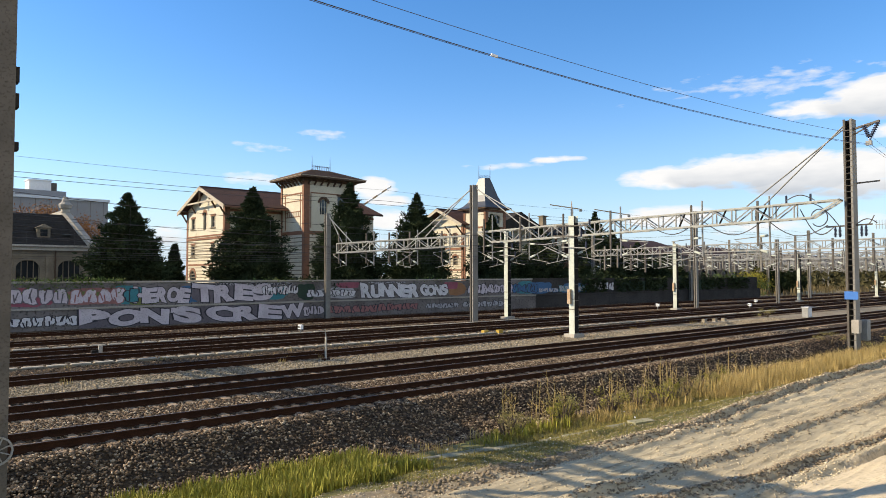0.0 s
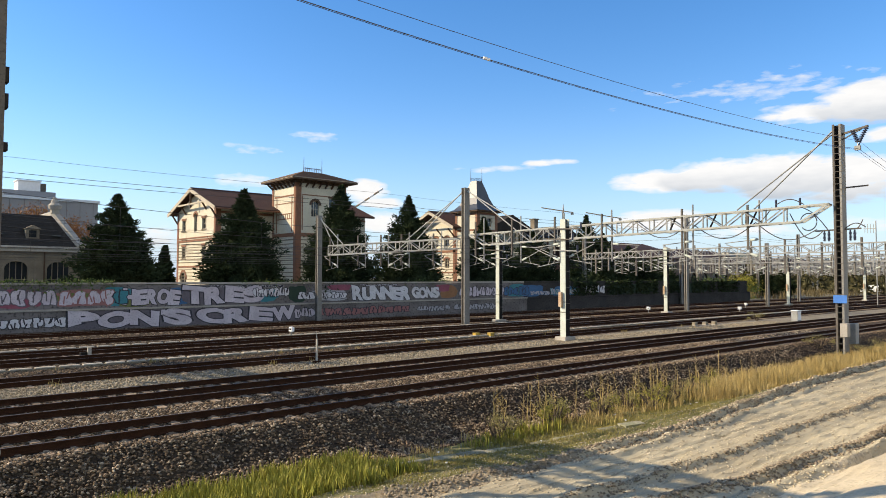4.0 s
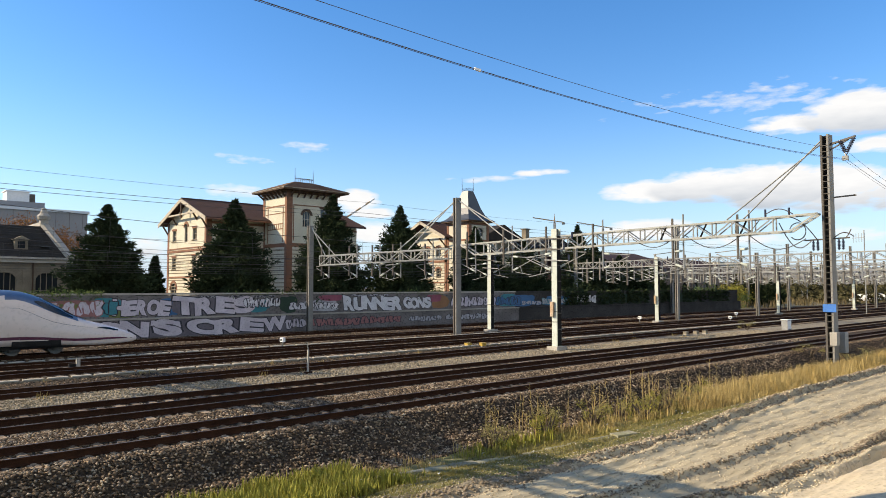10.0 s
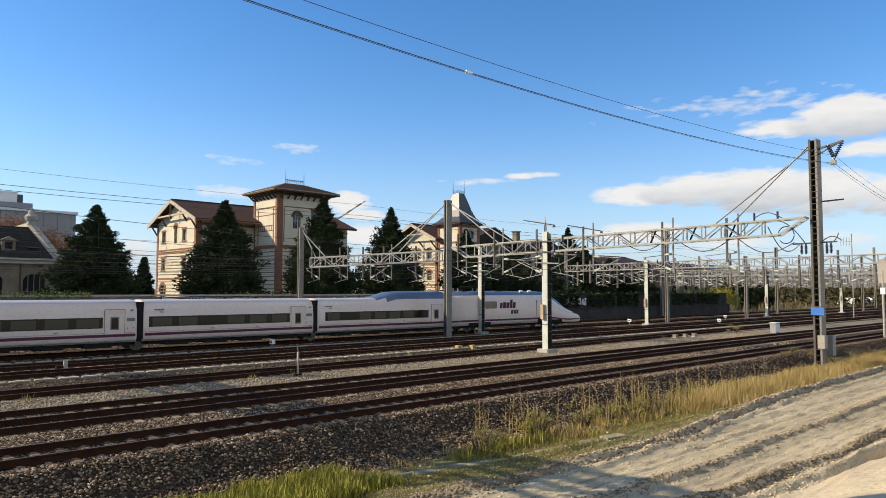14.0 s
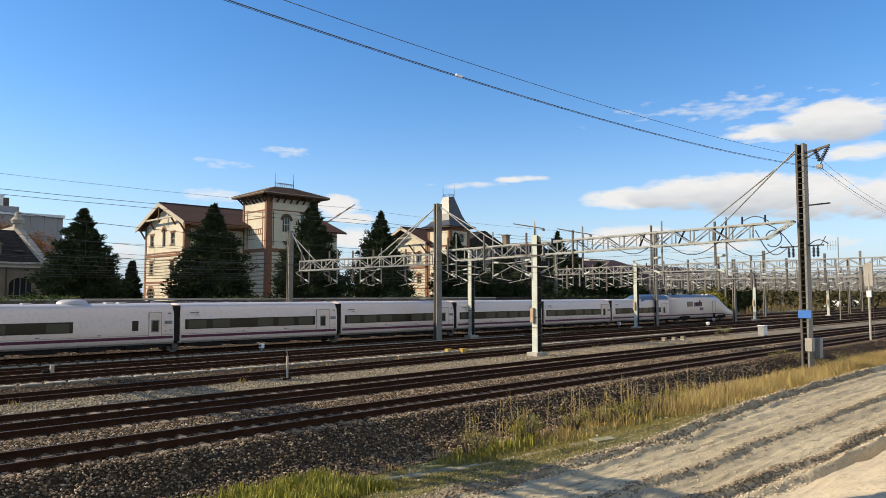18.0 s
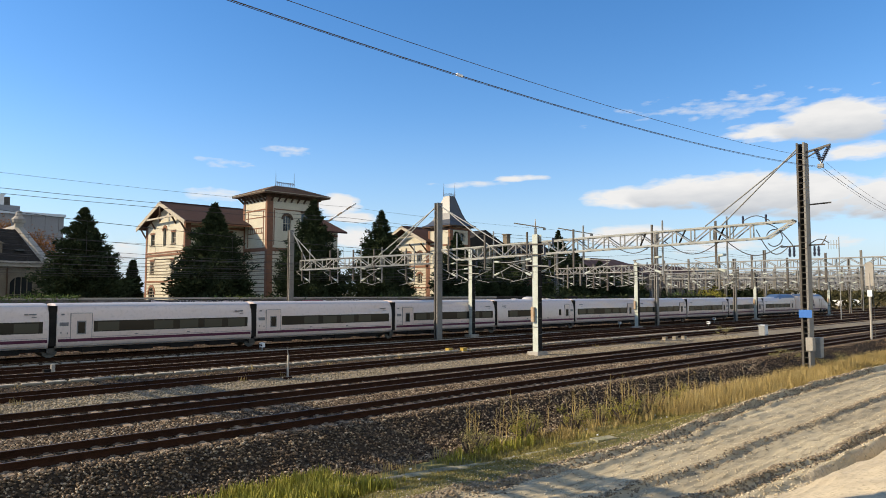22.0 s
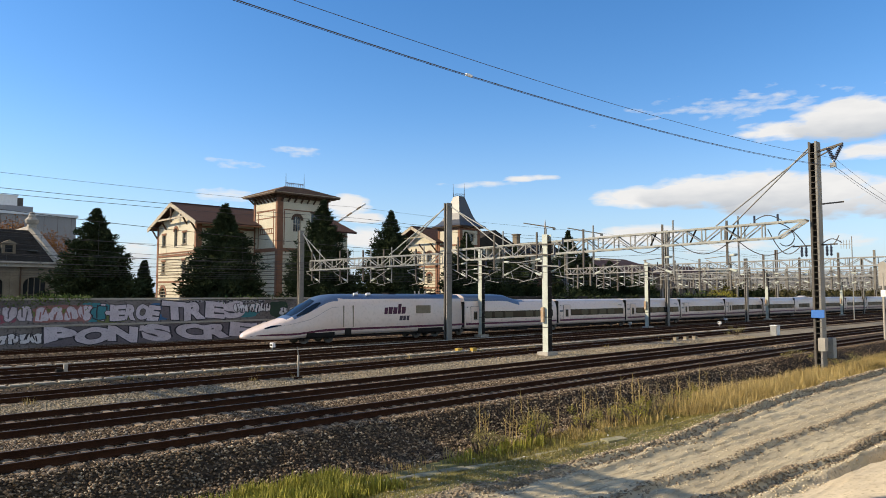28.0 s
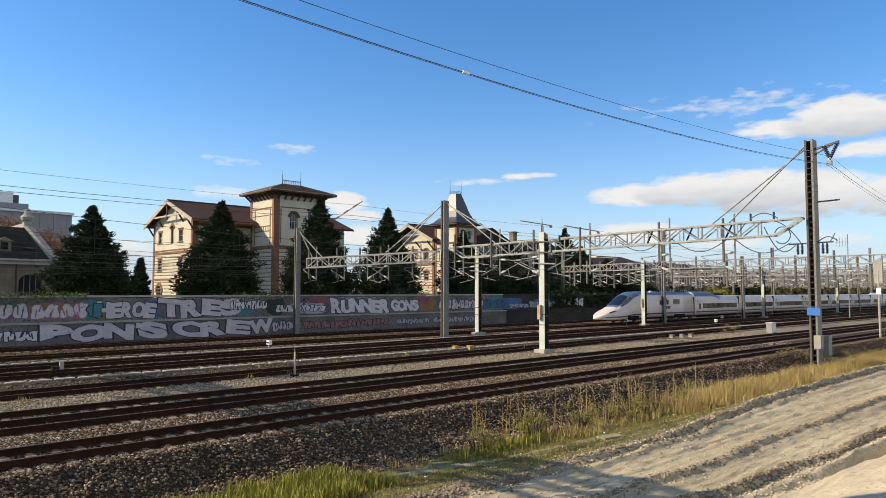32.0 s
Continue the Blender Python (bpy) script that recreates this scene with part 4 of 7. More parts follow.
# ---------- signals, boxes and marker posts between the tracks ----------
sg = thing("colour_light_signal", (73.0, 19.0, 0), "white colour-light signal on a slim post with ladder", "signal")
part("post", MB().tube((0, 0, -0.5), (0, 0, 6.2), 0.10, 8), M_conc, sg)
part("backboard", MB().box(-0.06, 0.06, -0.34, 0.34, 5.0, 6.9).tube((-0.05, 0, 6.9), (0.05, 0, 6.9), 0.34, 16), M_conc, sg)
part("lamp_panel", MB().box(0.06, 0.09, -0.22, 0.22, 5.8, 6.95), M_trainblack, sg)
part("lamp_hood", MB().tube((0.06, 0, 6.6), (0.3, 0, 6.6), 0.14, 10), M_trainblack, sg)
part("lamp_hood", MB().tube((0.06, 0, 6.1), (0.3, 0, 6.1), 0.14, 10), M_trainblack, sg)
part("plate", MB().box(-0.1, -0.06, -0.2, 0.2, 4.0, 4.6), M_white, sg)
part("ladder", MB().beam((0.5, -0.2, 0), (0.2, -0.2, 5.6), 0.04).beam((0.5, 0.2, 0), (0.2, 0.2, 5.6), 0.04), M_steeldark, sg)
part("foundation", MB().box(-0.35, 0.35, -0.35, 0.35, -0.8, -0.35), M_conc, sg)


def ground_signal(x, y, label="small white ground signal on a short stalk"):
    d = thing("ground_signal", (x, y, 0), label, "signal", "ground signals")
    part("stalk", MB().tube((0, 0, -0.1), (0, 0, 0.45), 0.05, 7), M_steel, d)
    part("head", MB().box(-0.11, 0.11, -0.2, 0.2, 0.42, 0.74), M_white, d)
    part("lens", MB().tube((-0.14, -0.09, 0.58), (-0.11, -0.09, 0.58), 0.06, 9).tube((-0.14, 0.09, 0.58), (-0.11, 0.09, 0.58), 0.06, 9), M_trainblack, d)


for x, y in ((24.6, 44.2), (75.2, 47.0), (84.5, 40.0), (98.0, 45.5)):
    ground_signal(x, y)


def track_box(x, y, m, label):
    b = thing("trackside_box", (x, y, 0), label, "box", "trackside boxes")
    part("body", MB().box(-0.2, 0.2, -0.16, 0.16, 0.06, 0.25), m, b)
    part("lid", MB().box(-0.22, 0.22, -0.18, 0.18, 0.25, 0.29), m, b)
    part("base", MB().box(-0.22, 0.22, -0.18, 0.18, -0.1, 0.06), M_conc, b)


for x, y in ((35.0, 36.0), (36.0, 35.5)):
    track_box(x, y, M_yellow, "yellow steel point machine box beside the rails")
for x, y in ((58.6, 31.9), (59.9, 31.6), (61.2, 31.4)):
    track_box(x, y, M_tan, "weathered yellow trackside box in gravel")
rb_ = thing("relay_cabinet", (73.1, 28.8, 0), "small pale grey steel relay cabinet on ballast", "cabinet")
part("body", MB().box(-0.45, 0.45, -0.3, 0.3, 0.0, 1.0), M_steel, rb_)
part("door", MB().box(-0.40, 0.40, -0.325, -0.301, 0.08, 0.94), M_white, rb_)
part("lid", MB().box(-0.5, 0.5, -0.36, 0.36, 1.0, 1.05), M_white, rb_)
mp = thing("marker_post", (18.3, 30.3, 0), "slim white marker post standing in pale ballast", "post")
part("post", MB().box(-0.04, 0.04, -0.04, 0.04, -0.15, 1.18), M_conc, mp)
part("foot", MB().box(-0.16, 0.16, -0.16, 0.16, -0.1, 0.10), M_rust, mp)
sp_ = thing("short_post", (10.25, 39.9, 0), "short pale concrete post by the rails", "post")
part("stub", MB().box(-0.09, 0.09, -0.08, 0.08, -0.1, 0.55), M_conc, sp_)
part("cap", MB().box(-0.45, -0.12, -0.12, 0.12, 0.0, 0.32), M_trainblack, sp_, "black box")
sw_ = thing("point_lever", (24.9, 41.2, 0), "thin leaning steel rod beside the rails", "rod")
part("rod", MB().tube((0, 0, 0), (-0.1, 0, 0.6), 0.03, 6), M_steel, sw_)
part("base", MB().box(-0.2, 0.2, -0.12, 0.12, -0.08, 0.06), M_rust, sw_)


# ---------- tower cranes on the skyline ----------
def crane(x, y, h, turn, jib, label):
    c = thing("tower_crane", (x, y, 0), label, "crane", "tower cranes", turn=turn)
    part("tower", MB().box(-0.9, 0.9, -0.9, 0.9, 0, h), M_steel, c)
    part("jib", MB().beam((-9, 0, h), (jib, 0, h + jib * 0.22), 0.7, 0.9), M_orange, c)
    part("apex", MB().tube((0, 0, h), (0, 0, h + 8), 0.8, 6, 0.2), M_orange, c)
    part("counterweight", MB().box(-9.5, -7, -0.8, 0.8, h - 2, h), M_conc, c)


crane(500, 400, 64, 138, 20, "slender tower crane on the far skyline")
crane(576, 400, 63, 140, 26, "slender tower crane on the far skyline")


# a jib whose tower stands hidden behind the conifers
jc = thing("tower_crane", (270, 400, 0), "red and white crane jib rising behind the conifers", "crane", "tower cranes")
part("tower", MB().box(-1, 1, -1, 1, 0, 54), M_steel, jc)
for k in range(6):
    part("jib_section", MB().beam((1 + k * 4.0, 0, 53 + k * 2.52), (4.9 + k * 4.0, 0, 55.45 + k * 2.52), 0.9, 1.1), (M_orange, M_white)[k % 2], jc)

# road viaduct crossing the line far off
vd = thing("viaduct", (0, 0, 0), "long dark concrete viaduct crossing far along the line", "bridge")
part("deck", MB().beam((372, 60, 11.2), (400, 300, 11.6), 9, 1.3), M_farsteel, vd)
part("parapet", MB().beam((367.4, 60, 12.4), (395.4, 300, 12.8), 0.4, 1.0), M_steel, vd)
for k in range(9):
    part("pier", MB().box(374 + k * 3.0, 377 + k * 3.0, 72 + k * 26, 74.5 + k * 26, -0.5, 10.6), M_conc, vd)

# aerial frame on a slim mast beyond the near right mast
am = thing("antenna_mast", (120, 35.3, 0), "slim steel mast with a greenish square head", "mast")
part("pole", MB().tube((0, 0, -0.2), (0, 0, 13.2), 0.08, 8), M_steel, am)
for k in range(4):
    part("head_bar", MB().box(-0.03, 0.03, 0.3 + k * 0.4, 0.36 + k * 0.4, 11.3, 12.7), M_steel, am)
part("head_arm", MB().beam((0, 0, 12.0), (0, 1.7, 12.0), 0.08), M_steel, am)


def van(x, y, turn, label):
    v = thing("van", (x, y, ground_level(y)), label, "van", "parked vans", turn=turn)
    part("body", MB().extrude([(-2.6, 0.45), (2.5, 0.45), (2.6, 1.1), (1.75, 1.3), (1.1, 2.2), (-2.6, 2.3)], "y", -0.95, 0.95), M_white, v)
    part("windscreen", MB().beam((1.72, -0.8, 1.40), (1.72, 0.8, 1.40), 0.08, 0.1).beam((1.45, -0.8, 1.82), (1.45, 0.8, 1.82), 0.08, 0.6), M_glass, v)
    part("side_window", MB().box(0.3, 1.1, -0.97, 0.97, 1.35, 1.95), M_glass, v)
    for a in (-1.6, 1.6):
        for b in (-0.9, 0.9):
            part("wheel", MB().tube((a, b - 0.1, 0.35), (a, b + 0.1, 0.35), 0.35, 12), M_trainblack, v)


van(236, 66.5, 95, "white van parked beyond the tracks")
van(252, 71, 80, "white van parked beyond the tracks")
van(219, 66, 100, "white van parked beyond the tracks")

# ---------- high-speed train: two power cars and twelve coaches, moving along +x ----------
TRY, TRZ = 48.42, SLEEPER_TOP + 0.2
train = thing("high_speed_train", (0, TRY, TRZ), "white high-speed train with purple stripe and duck-billed noses", "train")
# x is measured from the joint behind the leading power car


def section(w, h, z0, drop=0.0):
    """Half-width w, roof height h: points from the lower left edge over the roof to the lower right."""
    t = h - z0
    half = [(0.93, 0.0), (1.0, 0.105), (1.0, 0.33), (0.985, 0.59), (0.93, 0.795), (0.80, 0.922), (0.5, 0.986)]
    return [(-w * a, z0 + t * f) for a, f in half] + [(0, h)] + [(w * a, z0 + t * f) for a, f in half[::-1]]


def hull(rows, mats, slot):
    mb = MB()
    n = len(rows[0][1])
    for x, sec in rows:
        mb.v += [(x, a, b) for a, b in sec]
    for k in range(len(rows) - 1):
        for i in range(n):
            mb.f.append((k * n + i, k * n + (i + 1) % n, (k + 1) * n + (i + 1) % n, (k + 1) * n + i))
            mb.mi.append(slot(rows[k][0], i))
    mb.f += [tuple(range(n)), tuple(range((len(rows) - 1) * n, len(rows) * n))]
    mb.mi += [0, 0]
    return mb


def side_panel(x0, x1, z0, z1, side, out=0.012, w=1.475, lean=0.0):
    """A thin plate on the car's side."""
    mb = MB()
    y = side * (w + out)
    yi = side * (w - 0.05)
    vs = [(x0, y, z0), (x1, y, z0), (x1, y - side * lean, z1), (x0, y - side * lean, z1), (x0, yi, z0), (x1, yi, z0), (x1, yi - side * lean, z1), (x0, yi - side * lean, z1)]
    return mb.add(vs, [(0, 1, 2, 3), (4, 7, 6, 5), (0, 4, 5, 1), (1, 5, 6, 2), (2, 6, 7, 3), (3, 7, 4, 0)])


def bogie(parent, x, n=2):
    mb = MB()
    for i in range(n):
        for s in (-1, 1):
            xx = x + (i - (n - 1) / 2) * 2.3
            part("wheel", MB().tube((xx, s * 0.68, 0.45), (xx, s * 0.82, 0.45), 0.45, 18), M_mast, parent, "dull steel wheel")
            part("axle_box", MB().box(xx - 0.22, xx + 0.22, s * 1.06 - 0.09, s * 1.06 + 0.09, 0.30, 0.62), M_steeldark, parent)
    for s in (-1, 1):
        mb.box(x - 1.5 * (n - 0.5), x + 1.5 * (n - 0.5), s * 0.95 - 0.08, s * 0.95 + 0.08, 0.42, 0.75)
    part("bogie", mb, M_trainblack, parent)


def coach(x1, length, end=0, door=-1, bar=False):
    """A coach whose front end is at x1. end: +1 or -1 where its roof ramps up to a power car. door: at its front or rear end. bar: the buffet car."""
    x0 = x1 - length
    w, h = 1.475, 3.36
    rows = []
    xs = [x0 + 0.22, x0 + 0.3] + [x0 + 0.3 + (length - 0.6) * i / 14 for i in range(1, 14)] + [x1 - 0.3, x1 - 0.22]
    def rise(x):
        return (x - x0) / length if end > 0 else (x1 - x) / length
    for x in xs:
        hh = h
        if end:
            k = min(1, max(0, (rise(x) - 0.42) / 0.18))
            hh = h + 0.56 * k * k * (3 - 2 * k)
        rows.append((x, section(w, hh, 0.62)))
    body = part("coach", hull(rows, None, lambda x, i: 1 if ((i in (5, 6, 7, 8) and end and rise(x) >= 0.40) or (i in (4, 9) and end and rise(x) >= 0.46)) else 2 if i in (5, 6, 7, 8) else 0),
                [M_trainwhite, M_trainblue, M_trainroof], train, smooth=True)
    under = MB().box(x0 + 0.6, x1 - 0.6, -1.25, 1.25, 0.42, 0.66)
    part("underframe", under, M_trainblack, body)
    for k in range(4):
        c = x0 + length * (k + 0.9) / 4.8
        part("equipment_box", MB().box(c - 0.8, c + 0.8, -1.32, 1.32, 0.30, 0.60), M_trainblack, body)
    part("gangway", MB().box(x0 - 0.24, x0 + 0.24, -1.36, 1.36, 0.75, 3.2), M_trainblack, body)
    bogie(body, x0, 1)
    def at(u):
        """A place counted from the door's end."""
        return x0 + u if door < 0 else x1 - u
    def plate(name, u0, u1, z0, z1, side, out, mat, label=""):
        part(name, side_panel(min(at(u0), at(u1)), max(at(u0), at(u1)), z0, z1, side, out), mat, body, label)
    for side in (-1, 1):
        part("stripe", side_panel(x0 + 0.3, x1 - 0.3, 0.98, 1.16, side, 0.021), M_trainpurple, body)
        part("seam_line", side_panel(x0 + 0.3, x1 - 0.3, 1.225, 1.245, side, 0.005), M_grey, body)
        part("sill_line", side_panel(x0 + 0.3, x1 - 0.3, 0.70, 0.72, side, 0.005), M_grey, body)
        if bar:
            spans = [(length - 6.9, length - 1.8, 3)]
            plate("window", 2.6, 3.0, 1.55, 2.22, side, 0.010, M_trainglass)
        elif end:
            spans = [(2.55, length - 0.9, 7)]
        else:
            spans = [(2.32, length - 0.55, 6)]
        for u0, u1, n in spans:
            plate("window_band", u0, u1, 1.55, 2.24, side, 0.010, M_trainglass, "dark tinted window band")
            for i in range(n):
                if (i * 7 + int(-x1)) % 5 == 0:
                    continue
                c = u0 + (u1 - u0) * (i + 0.5) / n
                k = (u1 - u0) / n * 0.37
                plate("pane", c - k, c + k, 1.60, 2.16, side, 0.016, M_trainpane)
        d0, d1 = (1.0, 2.2) if not bar else (1.1, 1.9)
        frame_gap = MB()
        for ua, ub, za, zb in ((d0 - 0.03, d0, 0.99, 2.74), (d1, d1 + 0.03, 0.99, 2.74), (d0, d1, 2.72, 2.75)):
            g2 = side_panel(min(at(ua), at(ub)), max(at(ua), at(ub)), za, zb, side, 0.017)
            frame_gap.add(g2.v, g2.f)
        plate("door", d0, d1, 0.99, 2.72, side, 0.014, M_trainwhite, "white passenger door")
        part("door_gap", frame_gap, M_grey, body)
        c = (d0 + d1) / 2
        plate("door_window", c - 0.27, c + 0.27, 1.42, 2.26, side, 0.018, M_grey)
        plate("door_window", c - 0.20, c + 0.20, 1.50, 2.18, side, 0.022, M_trainglass)
        if not end:
            plate("display", 0.36, 0.86, 1.96, 2.18, side, 0.010, M_grey)
            plate("door_button", 0.78, 0.84, 1.45, 1.56, side, 0.010, M_grey)
            plate("door_button", 0.42, 0.48, 1.50, 1.60, side, 0.010, M_grey)
        plate("pictogram", 0.45, 0.62, 2.62, 2.72, side, -0.012, M_grey)
        for k, (dx, lw, z, lh) in enumerate(((0.0, 0.20, 2.66, 0.07), (0.23, 0.16, 2.66, 0.07), (0.42, 0.22, 2.66, 0.08), (0.40, 0.10, 2.50, 0.045), (0.53, 0.12, 2.50, 0.045))):
            m0 = (x1 - 1.55 if door < 0 else x0 + 0.9) + dx
            part("mark", side_panel(m0, m0 + lw, z, z + lh, side, -0.012), M_grey, body)
        for k in range(2):
            c = x0 + length * (0.36 + 0.26 * k)
            part("mark", side_panel(c, c + 0.22, 1.30, 1.36, side, 0.006), M_grey, body)
    if bar:
        dome = MB()
        rings = [(0.0, 1.0), (0.16, 0.96), (0.28, 0.8), (0.36, 0.5)]
        for z, k in rings:
            dome.v += [(x0 + 7.2 + 0.95 * k * math.cos(6.28318 * i / 14), 0.85 * k * math.sin(6.28318 * i / 14), 3.32 + 0.85 * z) for i in range(14)]
        for r in range(len(rings) - 1):
            dome.f += [(r * 14 + i, r * 14 + (i + 1) % 14, r * 14 + 14 + (i + 1) % 14, r * 14 + 14 + i) for i in range(14)]
        dome.f.append(tuple(range(42, 56)))
        dome.mi = [0] * len(dome.f)
        part("roof_dome", dome, M_trainroof, body, "pale roof pod", smooth=True)
        for c in (9.4, 10.2, 4.6):
            part("roof_box", MB().box(x0 + c - 0.25, x0 + c + 0.25, -0.3, 0.3, 3.32, 3.43), M_trainroof, body)
    return body


def emblem(parent, x, z, widths, heights, gap, side, mat):
    """A row of plain slanted bars in the emblem's colour, centred on x."""
    u = -(sum(widths) + gap * (len(widths) - 1)) / 2
    for w, h in zip(widths, heights):
        y = side * 1.488
        xa, xb = x - side * u, x - side * (u + w)
        k = -side * 0.15 * h
        vs = [(xa, y, z), (xb, y, z), (xb + k, y, z + h), (xa + k, y, z + h)]
        mb = MB().add(vs + [(p, q - side * 0.06, r) for p, q, r in vs], [(0, 1, 2, 3), (4, 7, 6, 5), (0, 4, 5, 1), (1, 5, 6, 2), (2, 6, 7, 3), (3, 7, 4, 0)])
        part("emblem_bar", mb, mat, parent)
        u += w + gap


# power car: distance from the coupled end, half-width, roof height, lower edge, height of the side crease
CAB = [(0.25, 1.475, 3.92, 0.62, 3.40), (4, 1.475, 3.95, 0.62, 3.40), (9, 1.475, 3.95, 0.62, 3.40), (12.6, 1.475, 3.95, 0.62, 3.40), (13.6, 1.475, 3.95, 0.62, 3.38), (14.2, 1.475, 3.93, 0.62, 3.30),
       (14.7, 1.475, 3.89, 0.62, 3.02), (15.2, 1.474, 3.81, 0.62, 2.72), (15.7, 1.47, 3.67, 0.61, 2.45), (16.2, 1.46, 3.46, 0.60, 2.20), (16.7, 1.45, 3.20, 0.58, 1.98), (17.2, 1.44, 2.92, 0.55, 1.84),
       (17.7, 1.42, 2.60, 0.52, 1.74), (18.2, 1.40, 2.30, 0.49, 1.66), (18.7, 1.36, 2.06, 0.47, 1.57), (19.3, 1.30, 1.88, 0.46, 1.47), (20.0, 1.20, 1.68, 0.46, 1.36), (20.7, 1.05, 1.46, 0.48, 1.22),
       (21.3, 0.84, 1.23, 0.51, 1.05), (21.7, 0.60, 1.05, 0.55, 0.92), (21.95, 0.34, 0.90, 0.60, 0.82), (22.08, 0.06, 0.76, 0.68, 0.73)]


def cab_section(d):
    """The outline at d metres from the coupled end, from the lower left edge over the roof to the lower right."""
    w, h, z0, zc = (float(np.interp(d, [r[0] for r in CAB], [r[k] for r in CAB])) for k in (1, 2, 3, 4))
    t, fc = h - z0, (zc - z0) / (h - z0)
    plain = [(0.93, 0.0), (1.0, 0.105), (1.0, 0.33), (0.985, 0.59), (0.94, 0.78), (0.865, 0.872), (0.5, 0.982)]
    cab = [(0.93, 0.0), (1.0, 0.105), (1.0, 0.6 * fc), (0.985, fc), (0.87, fc + 0.48 * (1 - fc)), (0.66, fc + 0.80 * (1 - fc)), (0.36, fc + 0.955 * (1 - fc))]
    k = min(1.0, max(0.0, (d - 13.6) / 1.6))
    half = [(a + (c - a) * k, b + (e - b) * k) for (a, b), (c, e) in zip(plain, cab)]
    return [(-w * a, z0 + t * f) for a, f in half] + [(0, h)] + [(w * a, z0 + t * f) for a, f in half[::-1]]


def cab_patch(xj, sgn, rows, out, n=6):
    """A thin skin over the hull between the rows (d, v0, v1), v counted along the outline."""
    mb = MB()
    ds = np.array([r[0] for r in rows])
    grid = []
    for d in np.linspace(ds[0], ds[-1], 4 * len(rows)):
        sec = cab_section(d)
        v0, v1 = np.interp(d, ds, [r[1] for r in rows]), np.interp(d, ds, [r[2] for r in rows])
        line = []
        for v in np.linspace(v0, v1, n):
            i = min(int(v), 13)
            p = Vector(sec[i]).lerp(Vector(sec[i + 1]), v - i)
            up = Vector((p.x / 1.475, 0.9 * (p.y - 1.2) / 2.7 + 0.15)).normalized()
            line.append((xj + sgn * (d + 0.35 * out), p.x + up.x * out, p.y + up.y * out))
        grid.append(line)
    mb.v = [p for line in grid for p in line]
    mb.f = [(r * n + c, r * n + c + 1, r * n + n + c + 1, r * n + n + c) for r in range(len(grid) - 1) for c in range(n - 1)]
    mb.mi = [0] * len(mb.f)
    return mb


def power_car(xj, sgn):
    """A power car whose coupled end is at xj and whose nose points along sgn."""
    rows = [(xj + sgn * r[0], cab_section(r[0])) for r in CAB]

    def slot(x, i):
        d = abs(x - xj)
        if i in (5, 6, 7, 8) and d < 18.4:
            return 1
        if i in (4, 9) and 14.1 < d < 18.0:
            return 1
        return 0
    body = part("power_car", hull(rows, None, slot), [M_trainwhite, M_trainblue], train, smooth=True)
    part("windscreen", cab_patch(xj, sgn, [(16.1, 5.55, 8.45), (16.6, 5.25, 8.75), (17.8, 5.15, 8.85), (18.25, 5.5, 8.5)], 0.02, 9), M_cabglass, body, "dark wrap-round windscreen", smooth=True)
    for side in (-1, 1):
        def on(v0, v1):
            return (v0, v1) if side < 0 else (14 - v1, 14 - v0)
        part("cab_window", cab_patch(xj, sgn, [(15.75, *on(4.45, 4.65)), (16.1, *on(4.15, 4.95)), (17.1, *on(3.95, 4.95)), (17.9, *on(4.35, 4.75))], 0.02), M_cabglass, body, smooth=True)
        part("crease_line", cab_patch(xj, sgn, [(14.3, *on(3.0, 3.04)), (16.0, *on(3.0, 3.04)), (21.0, *on(3.0, 3.06))], 0.008, 2), M_grey, body)
        part("headlight", cab_patch(xj, sgn, [(19.3, *on(3.3, 3.5)), (20.0, *on(3.2, 4.2)), (20.6, *on(3.3, 4.0))], 0.012), M_cabglass, body, "dark slanted headlight glass")
        part("stripe", side_panel(min(xj, xj + sgn * 15), max(xj, xj + sgn * 15), 0.98, 1.16, side, 0.006), M_trainpurple, body)
        part("nose_stripe", cab_patch(xj, sgn, [(15.0, *on(1.0, 1.2)), (18.0, *on(1.12, 1.42)), (20.9, *on(1.6, 1.9)), (21.6, *on(1.9, 2.0))], 0.010), M_trainpurple, body)
        gx = xj + (5.75 if sgn > 0 else -5.1)
        part("vent_grille", side_panel(gx - 0.85, gx + 0.85, 2.22, 2.92, side, 0.012), M_tan, body, "tan ventilation grille")
        ex = xj + (8.2 if sgn > 0 else -8.4)
        emblem(body, ex, 2.22, (0.34, 0.40, 0.42, 0.30, 0.42), (0.56, 0.60, 0.58, 0.86, 0.60), 0.11, side, M_plum)
        emblem(body, ex - side * 1.05, 1.64, (0.34, 0.30, 0.30), (0.40, 0.40, 0.40), 0.08, side, M_letter)
        # flat black panels stand for the dark openings in the skirt
        for da, db in ((2.7, 5.7), (14.6, 17.2)):
            part("bogie_recess", side_panel(min(xj + sgn * da, xj + sgn * db), max(xj + sgn * da, xj + sgn * db), 0.56, 0.90, side, 0.004, 1.45), M_trainblack, body)
        for d in (12.8, 13.75):
            part("cab_handrail", side_panel(xj + sgn * d - 0.05, xj + sgn * d + 0.05, 1.25, 3.0, side, 0.006), M_tan, body, "tan handrail recess")
        part("cab_step", side_panel(xj + sgn * 13.3 - 0.3, xj + sgn * 13.3 + 0.3, 0.62, 1.14, side, 0.012), M_trainblack, body)
    part("underframe", MB().box(min(xj, xj + sgn * 18) + 0.3, max(xj, xj + sgn * 18) - 0.3, -1.25, 1.25, 0.42, 0.66), M_trainblack, body)
    bogie(body, xj + sgn * 4.2)
    bogie(body, xj + sgn * 15.9)
    roof = MB()
